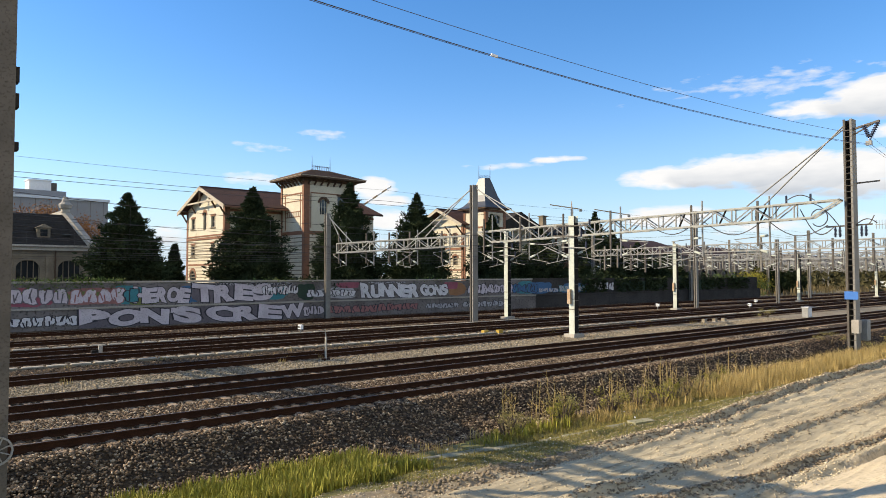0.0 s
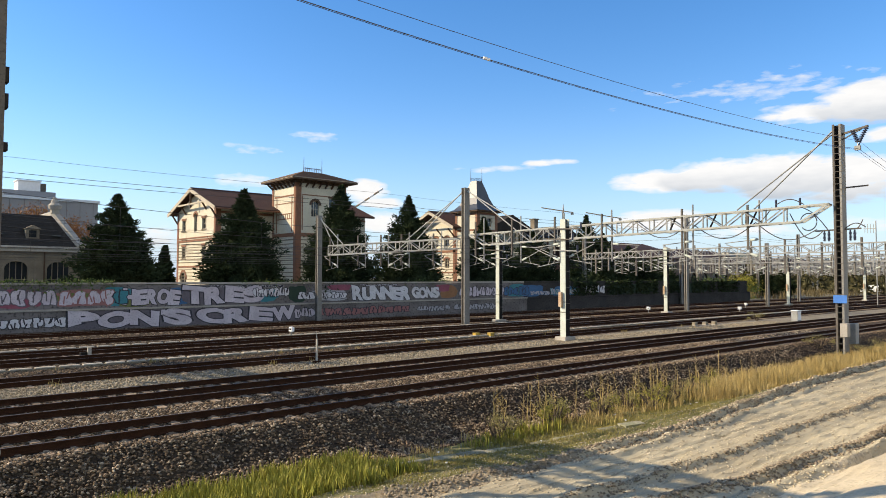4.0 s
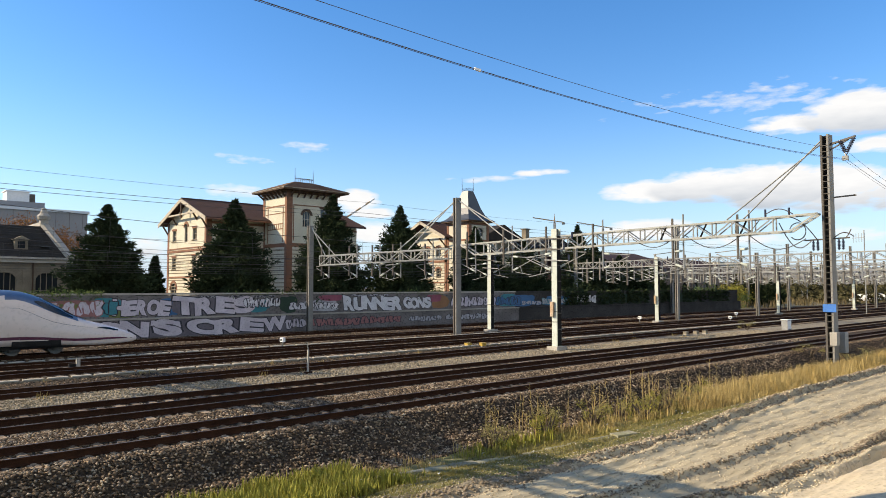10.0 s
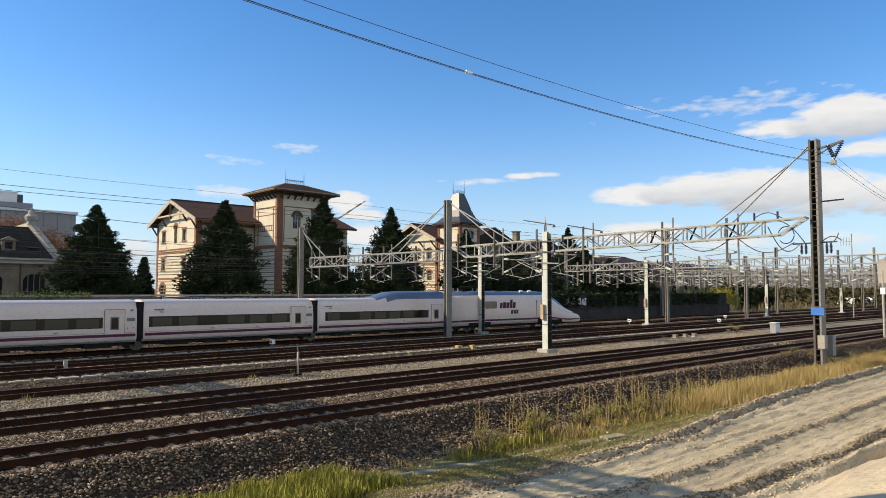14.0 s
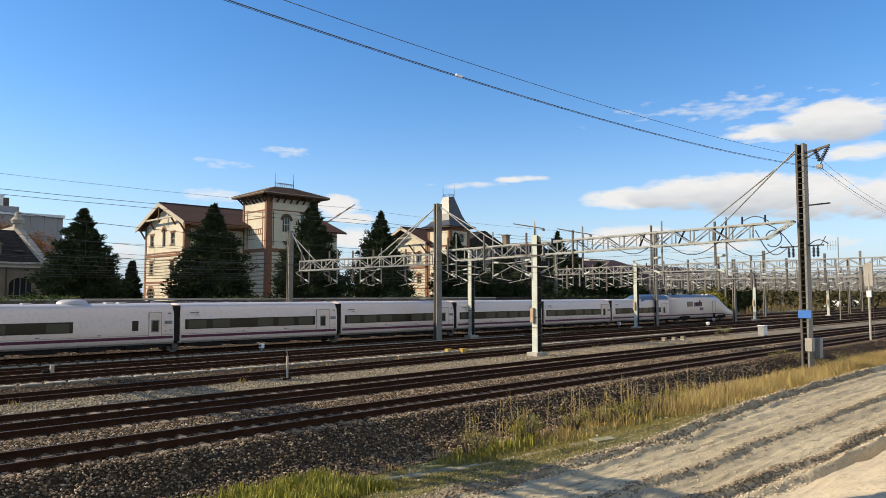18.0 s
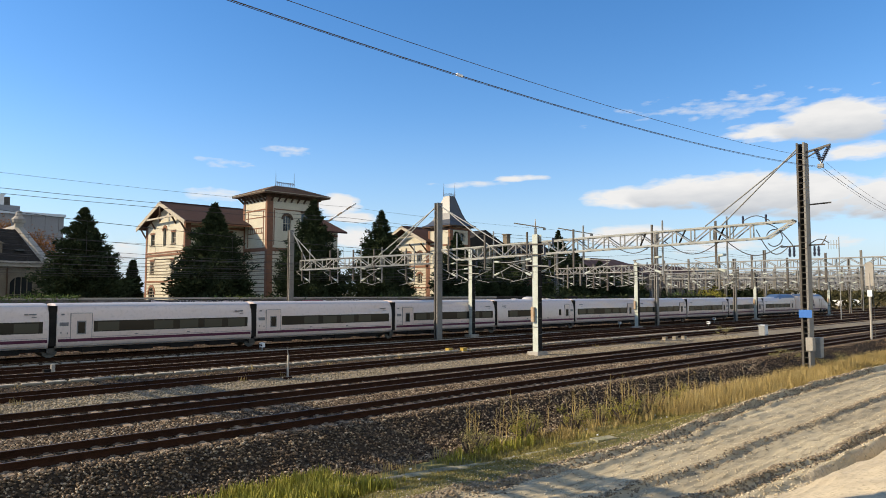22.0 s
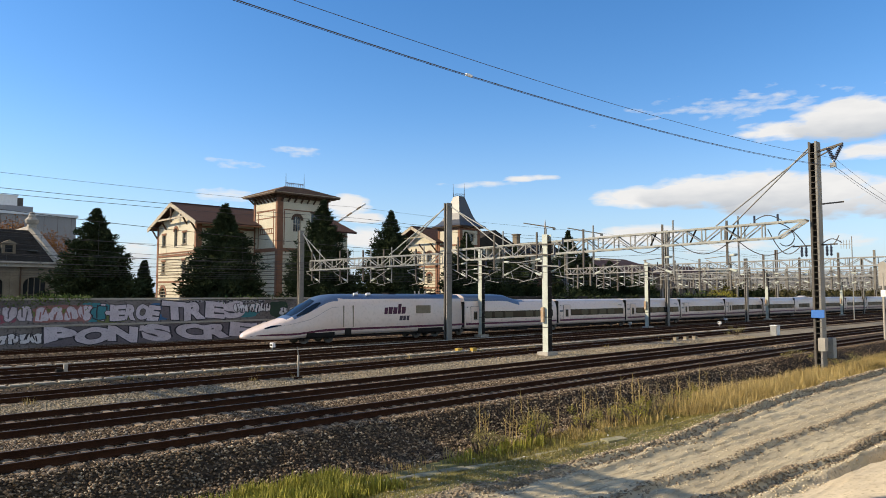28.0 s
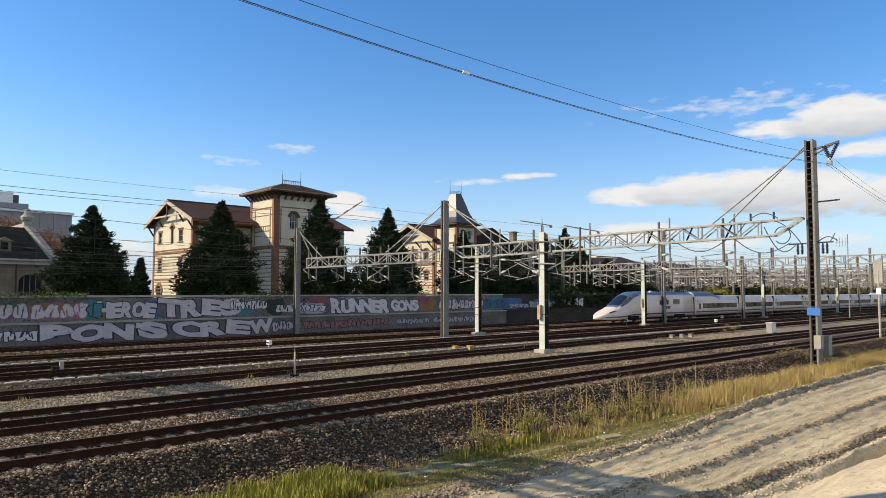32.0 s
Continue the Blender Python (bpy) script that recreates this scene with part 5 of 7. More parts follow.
    for d in (1.0, 3.0, 8.0):
        roof.box(xj + sgn * d - 0.35, xj + sgn * d + 0.35, -0.5, 0.5, 3.9, 4.05)
    part("roof_gear", roof, M_trainblack, body)
    for d in (10.9, 12.2):
        part("horn", MB().tube((xj + sgn * d - 0.2, -0.9, 3.92), (xj + sgn * d + 0.2, -0.9, 3.95), 0.11, 8), M_white, body)
    for d in (0.9, 1.5, 2.1, 4.1, 4.8, 5.3):
        part("roof_insulator", MB().tube((xj + sgn * d, -0.5, 3.9), (xj + sgn * d, -0.5, 4.2), 0.09, 7, 0.05), M_steel, body)
    panto = MB()
    for q in (-0.45, 0.45):
        panto.tube((xj + sgn * 2.0, q, 4.12), (xj + sgn * 3.6, q * 0.6, 4.32), 0.03, 5)
    panto.tube((xj + sgn * 3.6, -0.8, 4.34), (xj + sgn * 3.6, 0.8, 4.34), 0.04, 6)
    part("pantograph", panto, M_trainblack, body, "folded pantograph")
    return body


power_car(0.0, 1)
xc = 0.0
coach(xc, 14.5, 1, 1)
xc -= 14.5
for i in range(10):
    coach(xc, 13.45, 0, 1 if i < 5 else -1, bar=i == 4)
    xc -= 13.45
coach(xc, 14.5, -1, -1)
xc -= 14.5
power_car(xc, -1)

TRAIN_ROWS = [(0, -136), (5, -71.5), (9.5, -12.6), (10.5, 0.4), (12, 19.9), (13, 32.4), (14.5, 50.2), (16.5, 72.2), (19, 98.8), (23, 146.2), (25.5, 176.9), (28, 209.8), (30, 233.3), (32, 256.2)]

# ---------- buildings behind the wall ----------
def face_map(face, a, b):
    """Maps (along, up, depth inwards) to the world for a wall that looks to -y (face 'y', from x=a on plane y=b) or -x (face 'x', from y=a on plane x=b)."""
    if face == "y":
        return lambda u, v, d: (a + u, b + d, v)
    return lambda u, v, d: (b + d, a + u, v)


def cell(mb, fm, u0, u1, v0, v1, d0, d1, mi=0):
    vs = [fm(u, v, d) for d in (d0, d1) for u, v in ((u0, v0), (u1, v0), (u1, v1), (u0, v1))]
    mb.add(vs, [(0, 1, 2, 3), (4, 7, 6, 5), (0, 4, 5, 1), (1, 5, 6, 2), (2, 6, 7, 3), (3, 7, 4, 0)], mi)


def facade(parent, face, a, b, width, z0, z1, holes, mat, thick=0.45, frame_mat=None, name="wall", bars=(1, 2), surround=None, glass=None):
    """A wall with openings (u0, u1, v0, v1, arched), each filled with a framed window."""
    fm = face_map(face, a, b)
    us = sorted({0.0, width} | {h[0] for h in holes} | {h[1] for h in holes})
    mb = MB()
    for ua, ub in zip(us, us[1:]):
        mid = (ua + ub) / 2
        spans = sorted((h[2], h[3]) for h in holes if h[0] < mid < h[1])
        z = z0
        for lo, hi in spans:
            if lo > z:
                cell(mb, fm, ua, ub, z, lo, 0, thick)
            z = hi
        if z1 > z:
            cell(mb, fm, ua, ub, z, z1, 0, thick)
    wall_part = part(name, mb, mat, parent)
    for u0, u1, v0, v1, arched in holes:
        win = MB()
        fr = 0.09
        for q in ((u0, u0 + fr, v0, v1), (u1 - fr, u1, v0, v1), (u0 + fr, u1 - fr, v0, v0 + fr), (u0 + fr, u1 - fr, v1 - fr, v1)):
            cell(win, fm, *q, 0.16, 0.26)
        w = part("window", win, frame_mat or M_paletimber, parent)
        for k, (lo, hi) in enumerate(((u0, u1), (v0, v1))):
            for i in range(1, bars[k] + 1):
                c, gb = lo + (hi - lo) * i / (bars[k] + 1), MB()
                if k == 0:
                    cell(gb, fm, c - 0.04, c + 0.04, v0 + fr, v1 - fr, 0.17, 0.25)
                else:
                    cell(gb, fm, u0 + fr, u1 - fr, c - 0.03, c + 0.03, 0.175, 0.245)
                part("glazing_bar", gb, frame_mat or M_paletimber, w)
        pane = MB()
        cell(pane, fm, u0 + 0.02, u1 - 0.02, v0 + 0.02, v1 - 0.02, 0.20, 0.22)
        part("pane", pane, glass or M_glass, w)
        if arched:
            r = (u1 - u0) / 2
            rise = min(r, arched)
            sp, tr = MB(), MB()
            n = 10
            arc = [((u0 + u1) / 2 - r * math.cos(math.pi * i / n), v1 - rise + rise * math.sin(math.pi * i / n)) for i in range(n + 1)]
            out = [((u0 + u1) / 2 - (r + 0.32) * math.cos(math.pi * i / n), v1 - rise + (rise + 0.32) * math.sin(math.pi * i / n)) for i in range(n + 1)]
            for (ua, va), (ub, vb), (oa, pa), (ob, pb) in zip(arc, arc[1:], out, out[1:]):
                vs = [fm(ua, va, d) for d in (0.0, 0.15)] + [fm(ub, vb, d) for d in (0.0, 0.15)] + [fm(ua, v1 + 0.01, d) for d in (0.0, 0.15)] + [fm(ub, v1 + 0.01, d) for d in (0.0, 0.15)]
                sp.add(vs, [(0, 2, 6, 4), (1, 5, 7, 3), (0, 1, 3, 2)])
                vs = [fm(ua, va, d) for d in (-0.07, 0.05)] + [fm(ub, vb, d) for d in (-0.07, 0.05)] + [fm(oa, pa, d) for d in (-0.07, 0.05)] + [fm(ob, pb, d) for d in (-0.07, 0.05)]
                tr.add(vs, [(0, 2, 6, 4), (1, 5, 7, 3), (0, 1, 3, 2), (4, 6, 7, 5)])
            part("spandrel", sp, mat, w)
            part("arch_trim", tr, surround or M_brickred, w)
        else:
            sill = MB()
            cell(sill, fm, u0 - 0.15, u1 + 0.15, v0 - 0.14, v0, -0.12, 0.15)
            part("sill", sill, M_stonewall, w)
            lint = MB()
            cell(lint, fm, u0 - 0.15, u1 + 0.15, v1, v1 + 0.28, -0.06, 0.1)
            part("lintel", lint, surround or M_brickred, w)
    return wall_part


def strips(parent, face, a, b, rows, mat, name, proud=0.05):
    """Flat bands (u0, u1, v0, v1) standing proud of a wall, each a part."""
    fm = face_map(face, a, b)
    for u0, u1, v0, v1 in rows:
        mb = MB()
        cell(mb, fm, u0, u1, v0, v1, -proud, 0.03)
        part(name, mb, mat, parent)


def gable_wall(parent, x, y0, y1, z0, zr, mat, thick=0.4):
    mb = MB()
    ym = (y0 + y1) / 2
    mb.extrude([(y0, z0), (y1, z0), (ym, zr)], "x", x, x + thick)
    part("gable", mb, mat, parent)


def roof_slabs(parent, x0, x1, y0, y1, ze, zr, mat, t=0.22, courses=0):
    """A pitched roof with its ridge along x, in two slabs with tile courses."""
    ym = (y0 + y1) / 2
    for side, (ya, yb) in enumerate(((y0, ym), (y1, ym))):
        mb = MB()
        mb.extrude([(ya, ze), (yb, zr), (yb, zr + t), (ya, ze + t)] if side == 0 else [(ya, ze), (ya, ze + t), (yb, zr + t), (yb, zr)], "x", x0, x1)
        sl = part("roof_slope", mb, mat, parent)
        rb = MB()
        for x in np.arange(x0 + 0.2, x1, 0.34):
            rb.beam((x, ya, ze + t + 0.01), (x, yb, zr + t + 0.01), 0.10, 0.05)
        o = part("tile_rib", rb, mat, sl)
        o["kind"] = "stuff"
    part("ridge", MB().tube((x0, ym, zr + t), (x1, ym, zr + t), 0.14, 6), mat, parent)


# --- villa with the square tower ---
v1 = thing("villa", (0, 0, 0), "cream villa with red brick trim, dark red roof and square tower", "house", "villas")
VX, VY0, VY1 = 37.8, 88.4, 102.0
gw = [(3.2, 4.6, 10.85, 12.4, 0), (10.4, 11.8, 10.85, 12.4, 0), (3.2, 4.6, 6.9, 8.6, 0), (10.4, 11.8, 6.9, 8.6, 0), (2.9, 5.1, 1.5, 5.0, 1.1), (10.0, 12.2, 1.5, 5.0, 1.1), (6.3, 7.4, 10.6, 13.2, 0.5)]
facade(v1, "x", VY0, VX, VY1 - VY0, 0, 13.6, gw, M_cream, bars=(1, 1))
gable_wall(v1, VX, VY0, VY1, 13.6, 15.95, M_cream)
sw = [(u, u + 1.3, z, z + 1.7, 0) for z in (6.9, 10.7) for u in (1.6, 5.2, 18, 21)]
facade(v1, "y", VX, VY0, 24, 0, 13.6, sw, M_cream, bars=(1, 1))
part("rear_wall", MB().box(VX + 0.4, VX + 24, VY1 - 0.4, VY1, 0, 13.6), M_cream, v1)
part("end_wall", MB().box(VX + 23.6, VX + 24, VY0 + 0.45, VY1 - 0.4, 0, 13.6), M_cream, v1)
strips(v1, "x", VY0, VX, [(0, 13.6, 9.25, 9.55), (0, 13.6, 9.68, 9.85), (0, 13.6, 5.6, 5.85)], M_brickred, "string_course", 0.08)
strips(v1, "x", VY0, VX, [(0, 0.55, 0, 13.6), (13.05, 13.6, 0, 13.6)], M_brickred, "corner_strip", 0.06)
strips(v1, "x", VY0, VX, [(0.56, 13.04, z, z + 0.11) for z in np.arange(6.25, 9.2, 0.42)] + [(0.56, 13.04, z, z + 0.11) for z in np.arange(3.0, 5.5, 0.45)], M_stonewall, "stripe", 0.03)
strips(v1, "y", VX, VY0, [(0.02, 24, 9.3, 9.8), (0.02, 24, 12.8, 13.1)], M_brickred, "string_course", 0.08)
strips(v1, "y", VX, VY0, [(0.02, 0.7, 0, 13.6)], M_brickred, "corner_strip", 0.06)
roof_slabs(v1, 36.8, 62.2, 86.4, 103.2, 13.25, 16.4, M_roofred)
for ya in (86.4, 103.2):
    part("bargeboard", MB().beam((36.74, ya, 13.25), (36.74, 94.8, 16.38), 0.10, 0.50), M_paletimber, v1, "pale carved bargeboard")
part("tie_beam", MB().beam((36.85, 90.2, 14.4), (36.85, 99.4, 14.4), 0.2, 0.22), M_paletimber, v1)
part("king_post", MB().beam((36.85, 94.8, 13.9), (36.85, 94.8, 16.2), 0.2, 0.2), M_timber, v1)
for y in (88.4, 91.6, 98.8, 102.0):
    zt = 13.25 + min(y - 86.4, 103.2 - y) * 0.37
    part("bracket", MB().beam((37.8, y, zt - 1.7), (36.85, y, zt - 0.2), 0.18, 0.18), M_timber, v1)
    part("bracket_arm", MB().beam((37.8, y, zt - 0.15), (36.8, y, zt - 0.15), 0.16, 0.16), M_timber, v1)
for x in np.arange(38.2, 46, 0.9):
    part("rafter_tail", MB().beam((x, 86.5, 13.25), (x, 88.4, 14.0), 0.12, 0.14), M_timber, v1)
part("gutter", MB().tube((36.8, 86.3, 13.25), (46.1, 86.3, 13.25), 0.11, 6), M_brickred, v1)
# tower
TX0, TX1, TY0, TY1, TZ = 46.1, 54.0, 82.0, 88.6, 17.0
facade(v1, "x", TY0, TX0, TY1 - TY0, 0, TZ, [], M_cream, name="tower_wall")
facade(v1, "y", TX0 + 0.45, TY0, TX1 - TX0 - 0.45, 0, TZ, [(1.9, 3.1, 12.5, 14.7, 0.6), (4.7, 6.8, 12.6, 15.2, 0), (1.9, 3.1, 7.2, 9.0, 0), (4.9, 6.3, 7.2, 9.0, 0)], M_cream, name="tower_wall", bars=(2, 1), surround=M_timber)
part("tower_rear", MB().box(TX1 - 0.4, TX1, TY0 + 0.45, TY1, 0, TZ).box(TX0 + 0.45, TX1 - 0.4, TY1 - 0.3, TY1, 13.4, TZ), M_cream, v1)
strips(v1, "x", TY0, TX0, [(0.0, 0.5, 0, TZ), (6.15, 6.6, 0, TZ), (0.5, 6.15, 9.75, 10.25)], M_brickred, "corner_strip", 0.09)
strips(v1, "x", TY0, TX0, [(1.0, 1.18, 10.4, 15.2), (5.2, 5.38, 10.4, 15.2), (0.7, 5.9, 15.25, 15.45), (0.7, 5.9, 14.3, 14.42), (1.0, 5.38, 12.15, 12.27), (1.0, 5.38, 12.85, 12.97)], M_brickred, "panel_line", 0.04)
strips(v1, "x", TY0, TX0, [(u, u + 0.12, 12.27, 12.85) for u in (1.6, 2.2, 2.8, 3.4, 4.0, 4.6)], M_brickred, "panel_line", 0.035)
strips(v1, "x", TY0, TX0, [(0.52, 6.12, z, z + 0.13) for z in np.arange(3.2, 9.6, 0.55)], M_stonewall, "stripe", 0.03)
strips(v1, "y", TX0, TY0, [(0.0, 0.75, 0, TZ), (7.3, 7.9, 0, TZ), (0.75, 7.3, 9.75, 10.25)], M_brickred, "corner_strip", 0.09)
strips(v1, "y", TX0, TY0, [(0.9, 7.1, 15.35, 15.5), (0.9, 1.02, 10.6, 15.3)], M_brickred, "panel_line", 0.04)
strips(v1, "y", TX0, TY0, [(0.77, 7.28, z, z + 0.13) for z in np.arange(3.2, 9.6, 0.55)], M_stonewall, "stripe", 0.03)
part("cornice", MB().box(TX0 - 0.25, TX1 + 0.25, TY0 - 0.25, TY1 + 0.25, TZ, TZ + 0.35), M_timber, v1)
ev = 1.2
part("eaves_board", MB().box(TX0 - ev, TX1 + ev, TY0 - ev, TY1 + ev, TZ + 0.36, TZ + 0.54), M_timber, v1)
# pale fascia board, its lightness also standing for the sunlit eave edge
part("fascia", MB().box(TX0 - ev - 0.04, TX1 + ev + 0.04, TY0 - ev - 0.04, TY1 + ev + 0.04, TZ + 0.54, TZ + 0.625), M_paletimber, v1)
hip = MB()
a, b, c, d = TX0 - ev - 0.1, TX1 + ev + 0.1, TY0 - ev - 0.1, TY1 + ev + 0.1
z0, z1 = TZ + 0.63, TZ + 2.0
rx0, rx1, ry0, ry1 = 48.6, 51.5, 84.4, 86.2
hip.add([(a, c, z0), (b, c, z0), (b, d, z0), (a, d, z0), (rx0, ry0, z1), (rx1, ry0, z1), (rx1, ry1, z1), (rx0, ry1, z1)],
        [(0, 1, 5, 4), (1, 2, 6, 5), (2, 3, 7, 6), (3, 0, 4, 7), (4, 5, 6, 7), (0, 3, 2, 1)])
tower_roof = part("tower_roof", hip, M_rooftile, v1)
for k in range(1, 14):
    f = k / 14
    part("tile_course", MB().box(a + (rx0 - a) * f - 0.03, b + (rx1 - b) * f + 0.03, c + (ry0 - c) * f - 0.03, d + (ry1 - d) * f + 0.03, z0 + (z1 - z0) * f - 0.02, z0 + (z1 - z0) * f + 0.03), M_rooftile, tower_roof)
for x in np.arange(46.6, 54, 1.0):
    part("bracket", MB().beam((x, TY0, TZ - 0.5), (x, TY0 - 1.0, TZ + 0.34), 0.16, 0.2), M_timber, v1)
for y in np.arange(82.5, 88.6, 1.0):
    part("bracket", MB().beam((TX0, y, TZ - 0.5), (TX0 - 1.0, y, TZ + 0.34), 0.16, 0.2), M_timber, v1)
cr = MB()
for x in np.arange(rx0, rx1 + 0.01, 0.29):
    cr.tube((x, ry0, z1), (x, ry0, z1 + 0.62), 0.03, 5)
    cr.tube((x, ry0, z1 + 0.3), (x + 0.29 if x < rx1 - 0.2 else x, ry0, z1 + 0.55), 0.025, 4)
cr.tube((rx0, ry0, z1 + 0.5), (rx1, ry0, z1 + 0.5), 0.03, 5)
part("roof_cresting", cr, M_timber, v1, "iron roof cresting")["kind"] = "stuff"
for x in (rx0, rx1):
    part("finial", MB().tube((x, ry0, z1), (x, ry0, z1 + 2.0), 0.06, 6, 0.015), M_timber, v1)

# --- villa with the spire ---
v2 = thing("villa", (0, 0, 0), "cream villa with brick trim and a pointed zinc spire", "house", "villas")
facade(v2, "x", 87.4, 79.9, 10.2, 0, 12.6, [(u, u + 1.2, z, z + 1.7, 0.4) for u in (1.5, 4.4, 7.3) for z in (5.9, 9.6)], M_cream, bars=(1, 1))
gable_wall(v2, 79.9, 87.4, 97.6, 12.6, 15.2, M_cream)
facade(v2, "y", 84.7, 87.4, 13.5, 0, 12.6, [(u, u + 1.2, z, z + 1.7, 0) for u in (1.5, 5, 8.5, 11.5) for z in (5.9, 9.6)], M_cream, bars=(1, 1))
part("rear_wall", MB().box(80.3, 98.2, 97.2, 97.6, 0, 12.6), M_cream, v2)
roof_slabs(v2, 78.2, 98.6, 86.0, 99.0, 12.7, 15.7, M_roofred)
for ya in (86.0, 99.0):
    part("bargeboard", MB().beam((78.15, ya, 12.7), (78.15, 92.5, 15.7), 0.1, 0.5), M_paletimber, v2)
part("tie_beam", MB().beam((78.2, 89.2, 13.9), (78.2, 95.8, 13.9), 0.2, 0.22), M_paletimber, v2)
for y in (87.5, 90.5, 94.5, 97.5):
    part("bracket", MB().beam((79.9, y, 11.2), (78.3, y, 12.7), 0.18, 0.18), M_timber, v2)
strips(v2, "x", 87.4, 79.9, [(0, 10.2, 8.6, 9.0), (0, 10.2, 5.0, 5.25), (0, 0.5, 0, 12.6), (9.7, 10.2, 0, 12.6)], M_brickred, "corner_strip", 0.07)
strips(v2, "x", 87.4, 79.9, [(0.52, 9.68, z, z + 0.12) for z in np.arange(2.6, 8.4, 0.5)], M_stonewall, "stripe", 0.03)
part("chimney", MB().box(86.0, 87.2, 91, 92, 14, 17.2).box(85.8, 87.4, 90.8, 92.2, 17.2, 17.45), M_brickred, v2)
# spire tower
SX0, SX1, SY0, SY1, SZ = 80.0, 84.7, 82.0, 87.4, 15.3
facade(v2, "x", SY0, SX0, SY1 - SY0, 0, SZ, [(2.1, 3.3, 9.8, 11.8, 0.5)], M_cream, name="tower_wall", bars=(1, 1))
facade(v2, "y", SX0 + 0.45, SY0, SX1 - SX0 - 0.45, 0, SZ, [(1.5, 2.9, 12.9, 14.3, 0.7), (1.5, 2.8, 9.0, 11.0, 0)], M_cream, name="tower_wall", bars=(1, 1), surround=M_paletimber)
part("tower_rear", MB().box(SX1 - 0.4, SX1, SY0 + 0.45, SY1, 0, SZ), M_cream, v2)
strips(v2, "x", SY0, SX0, [(0, 0.45, 0, SZ), (4.95, 5.4, 0, SZ), (0.45, 4.95, 12.1, 12.4), (0.45, 4.95, 14.8, 15.2)], M_brickred, "corner_strip", 0.07)
strips(v2, "y", SX0, SY0, [(0, 0.55, 0, SZ), (4.15, 4.7, 0, SZ), (0.55, 4.15, 12.1, 12.4), (0.55, 4.15, 14.8, 15.2)], M_brickred, "corner_strip", 0.07)
part("eaves_board", MB().box(SX0 - 0.75, SX1 + 0.75, SY0 - 0.75, SY1 + 0.75, SZ, SZ + 0.22), M_timber, v2)
cx, cy = (SX0 + SX1) / 2, (SY0 + SY1) / 2
prof = [(1.0, 0.22), (0.80, 0.62), (0.62, 1.3), (0.47, 2.5), (0.34, 4.0), (0.20, 5.5)]
hx_, hy_ = (SX1 - SX0) / 2 + 0.85, (SY1 - SY0) / 2 + 0.85
for (f0, za), (f1, zb) in zip(prof, prof[1:]):
    sp = MB()
    lo = [(cx + sx * hx_ * f0, cy + sy * hy_ * f0, SZ + za) for sx, sy in ((-1, -1), (1, -1), (1, 1), (-1, 1))]
    hi = [(cx + sx * hx_ * f1, cy + sy * hy_ * f1, SZ + zb) for sx, sy in ((-1, -1), (1, -1), (1, 1), (-1, 1))]
    sp.add(lo + hi, [(0, 1, 5, 4), (1, 2, 6, 5), (2, 3, 7, 6), (3, 0, 4, 7), (4, 5, 6, 7), (0, 3, 2, 1)])
    part("spire_course", sp, M_spire, v2)
zt = SZ + 5.5
cr = MB()
for k in np.linspace(-1, 1, 9):
    cr.tube((cx + k * hx_ * 0.20, cy - hy_ * 0.20, zt), (cx + k * hx_ * 0.20, cy - hy_ * 0.20, zt + 0.5), 0.03, 4)
    cr.tube((cx - hx_ * 0.20, cy + k * hy_ * 0.20, zt), (cx - hx_ * 0.20, cy + k * hy_ * 0.20, zt + 0.5), 0.03, 4)
part("roof_cresting", cr, M_timber, v2)["kind"] = "stuff"
for k in (-1, 1):
    part("finial", MB().tube((cx - k * hx_ * 0.20, cy + k * hy_ * 0.20, zt), (cx - k * hx_ * 0.20, cy + k * hy_ * 0.20, zt + 2.3), 0.06, 6, 0.015), M_timber, v2)
# side wings
facade(v2, "x", 82.0, 98.2, 5.6, 0, 11.6, [(1.2, 2.4, 5.6, 7.4, 0.5), (3.3, 4.5, 5.6, 7.4, 0.5), (1.8, 3.6, 1.2, 4.2, 0.9)], M_cream, name="side_wing", bars=(1, 1))
facade(v2, "y", 98.65, 82.0, 8, 0, 11.6, [(1.2, 2.4, 5.6, 7.4, 0), (4.4, 5.6, 5.6, 7.4, 0)], M_cream, name="side_wing", bars=(1, 1))
strips(v2, "x", 82.0, 98.2, [(0, 0.4, 0, 11.6), (5.2, 5.6, 0, 11.6), (0.4, 5.2, 8.2, 8.5)], M_brickred, "corner_strip", 0.06)
part("wing_roof", MB().extrude([(97.2, 11.6), (107.6, 11.6), (102.4, 14.0)], "y", 81.2, 97), M_slate, v2)
part("link_roof", MB().extrude([(84.7, 12.6), (98.2, 12.6), (91.4, 15.6)], "y", 84.5, 92), M_slate, v2)
part("wing_chimney", MB().box(96.6, 97.6, 84, 85, 11.6, 15.0).box(96.45, 97.75, 83.85, 85.15, 15.0, 15.2), M_stonewall, v2)

# --- stone hall with arched windows ---
d1 = thing("depot_hall", (0, 0, 0), "grey stone hall with arched windows and dark slate mansard roof", "building")
holes = [(u, u + 2.3, 2.0, 5.95, 1.0) for u in np.arange(1.2, 41, 4.05)]
facade(d1, "y", -20.1, 86.0, 41, 0, 7.0, holes, M_stonewall, bars=(3, 1), surround=M_stonewall, frame_mat=M_stonewall)
part("side_wall", MB().box(20.4, 20.9, 86.45, 100, 0, 7.0), M_stonewall, d1)
part("cornice", MB().box(-20.4, 21.3, 85.6, 100.4, 7.0, 7.35).box(-20.6, 21.5, 85.4, 100.6, 7.35, 7.6), M_conc, d1)
strips(d1, "y", -20.1, 86.0, [(0, 41, 6.35, 6.55)] + [(u - 0.55, u - 0.25, 0, 6.35) for u in np.arange(4.6, 41, 4.05)], M_stonewall, "pilaster", 0.08)
ms = MB()
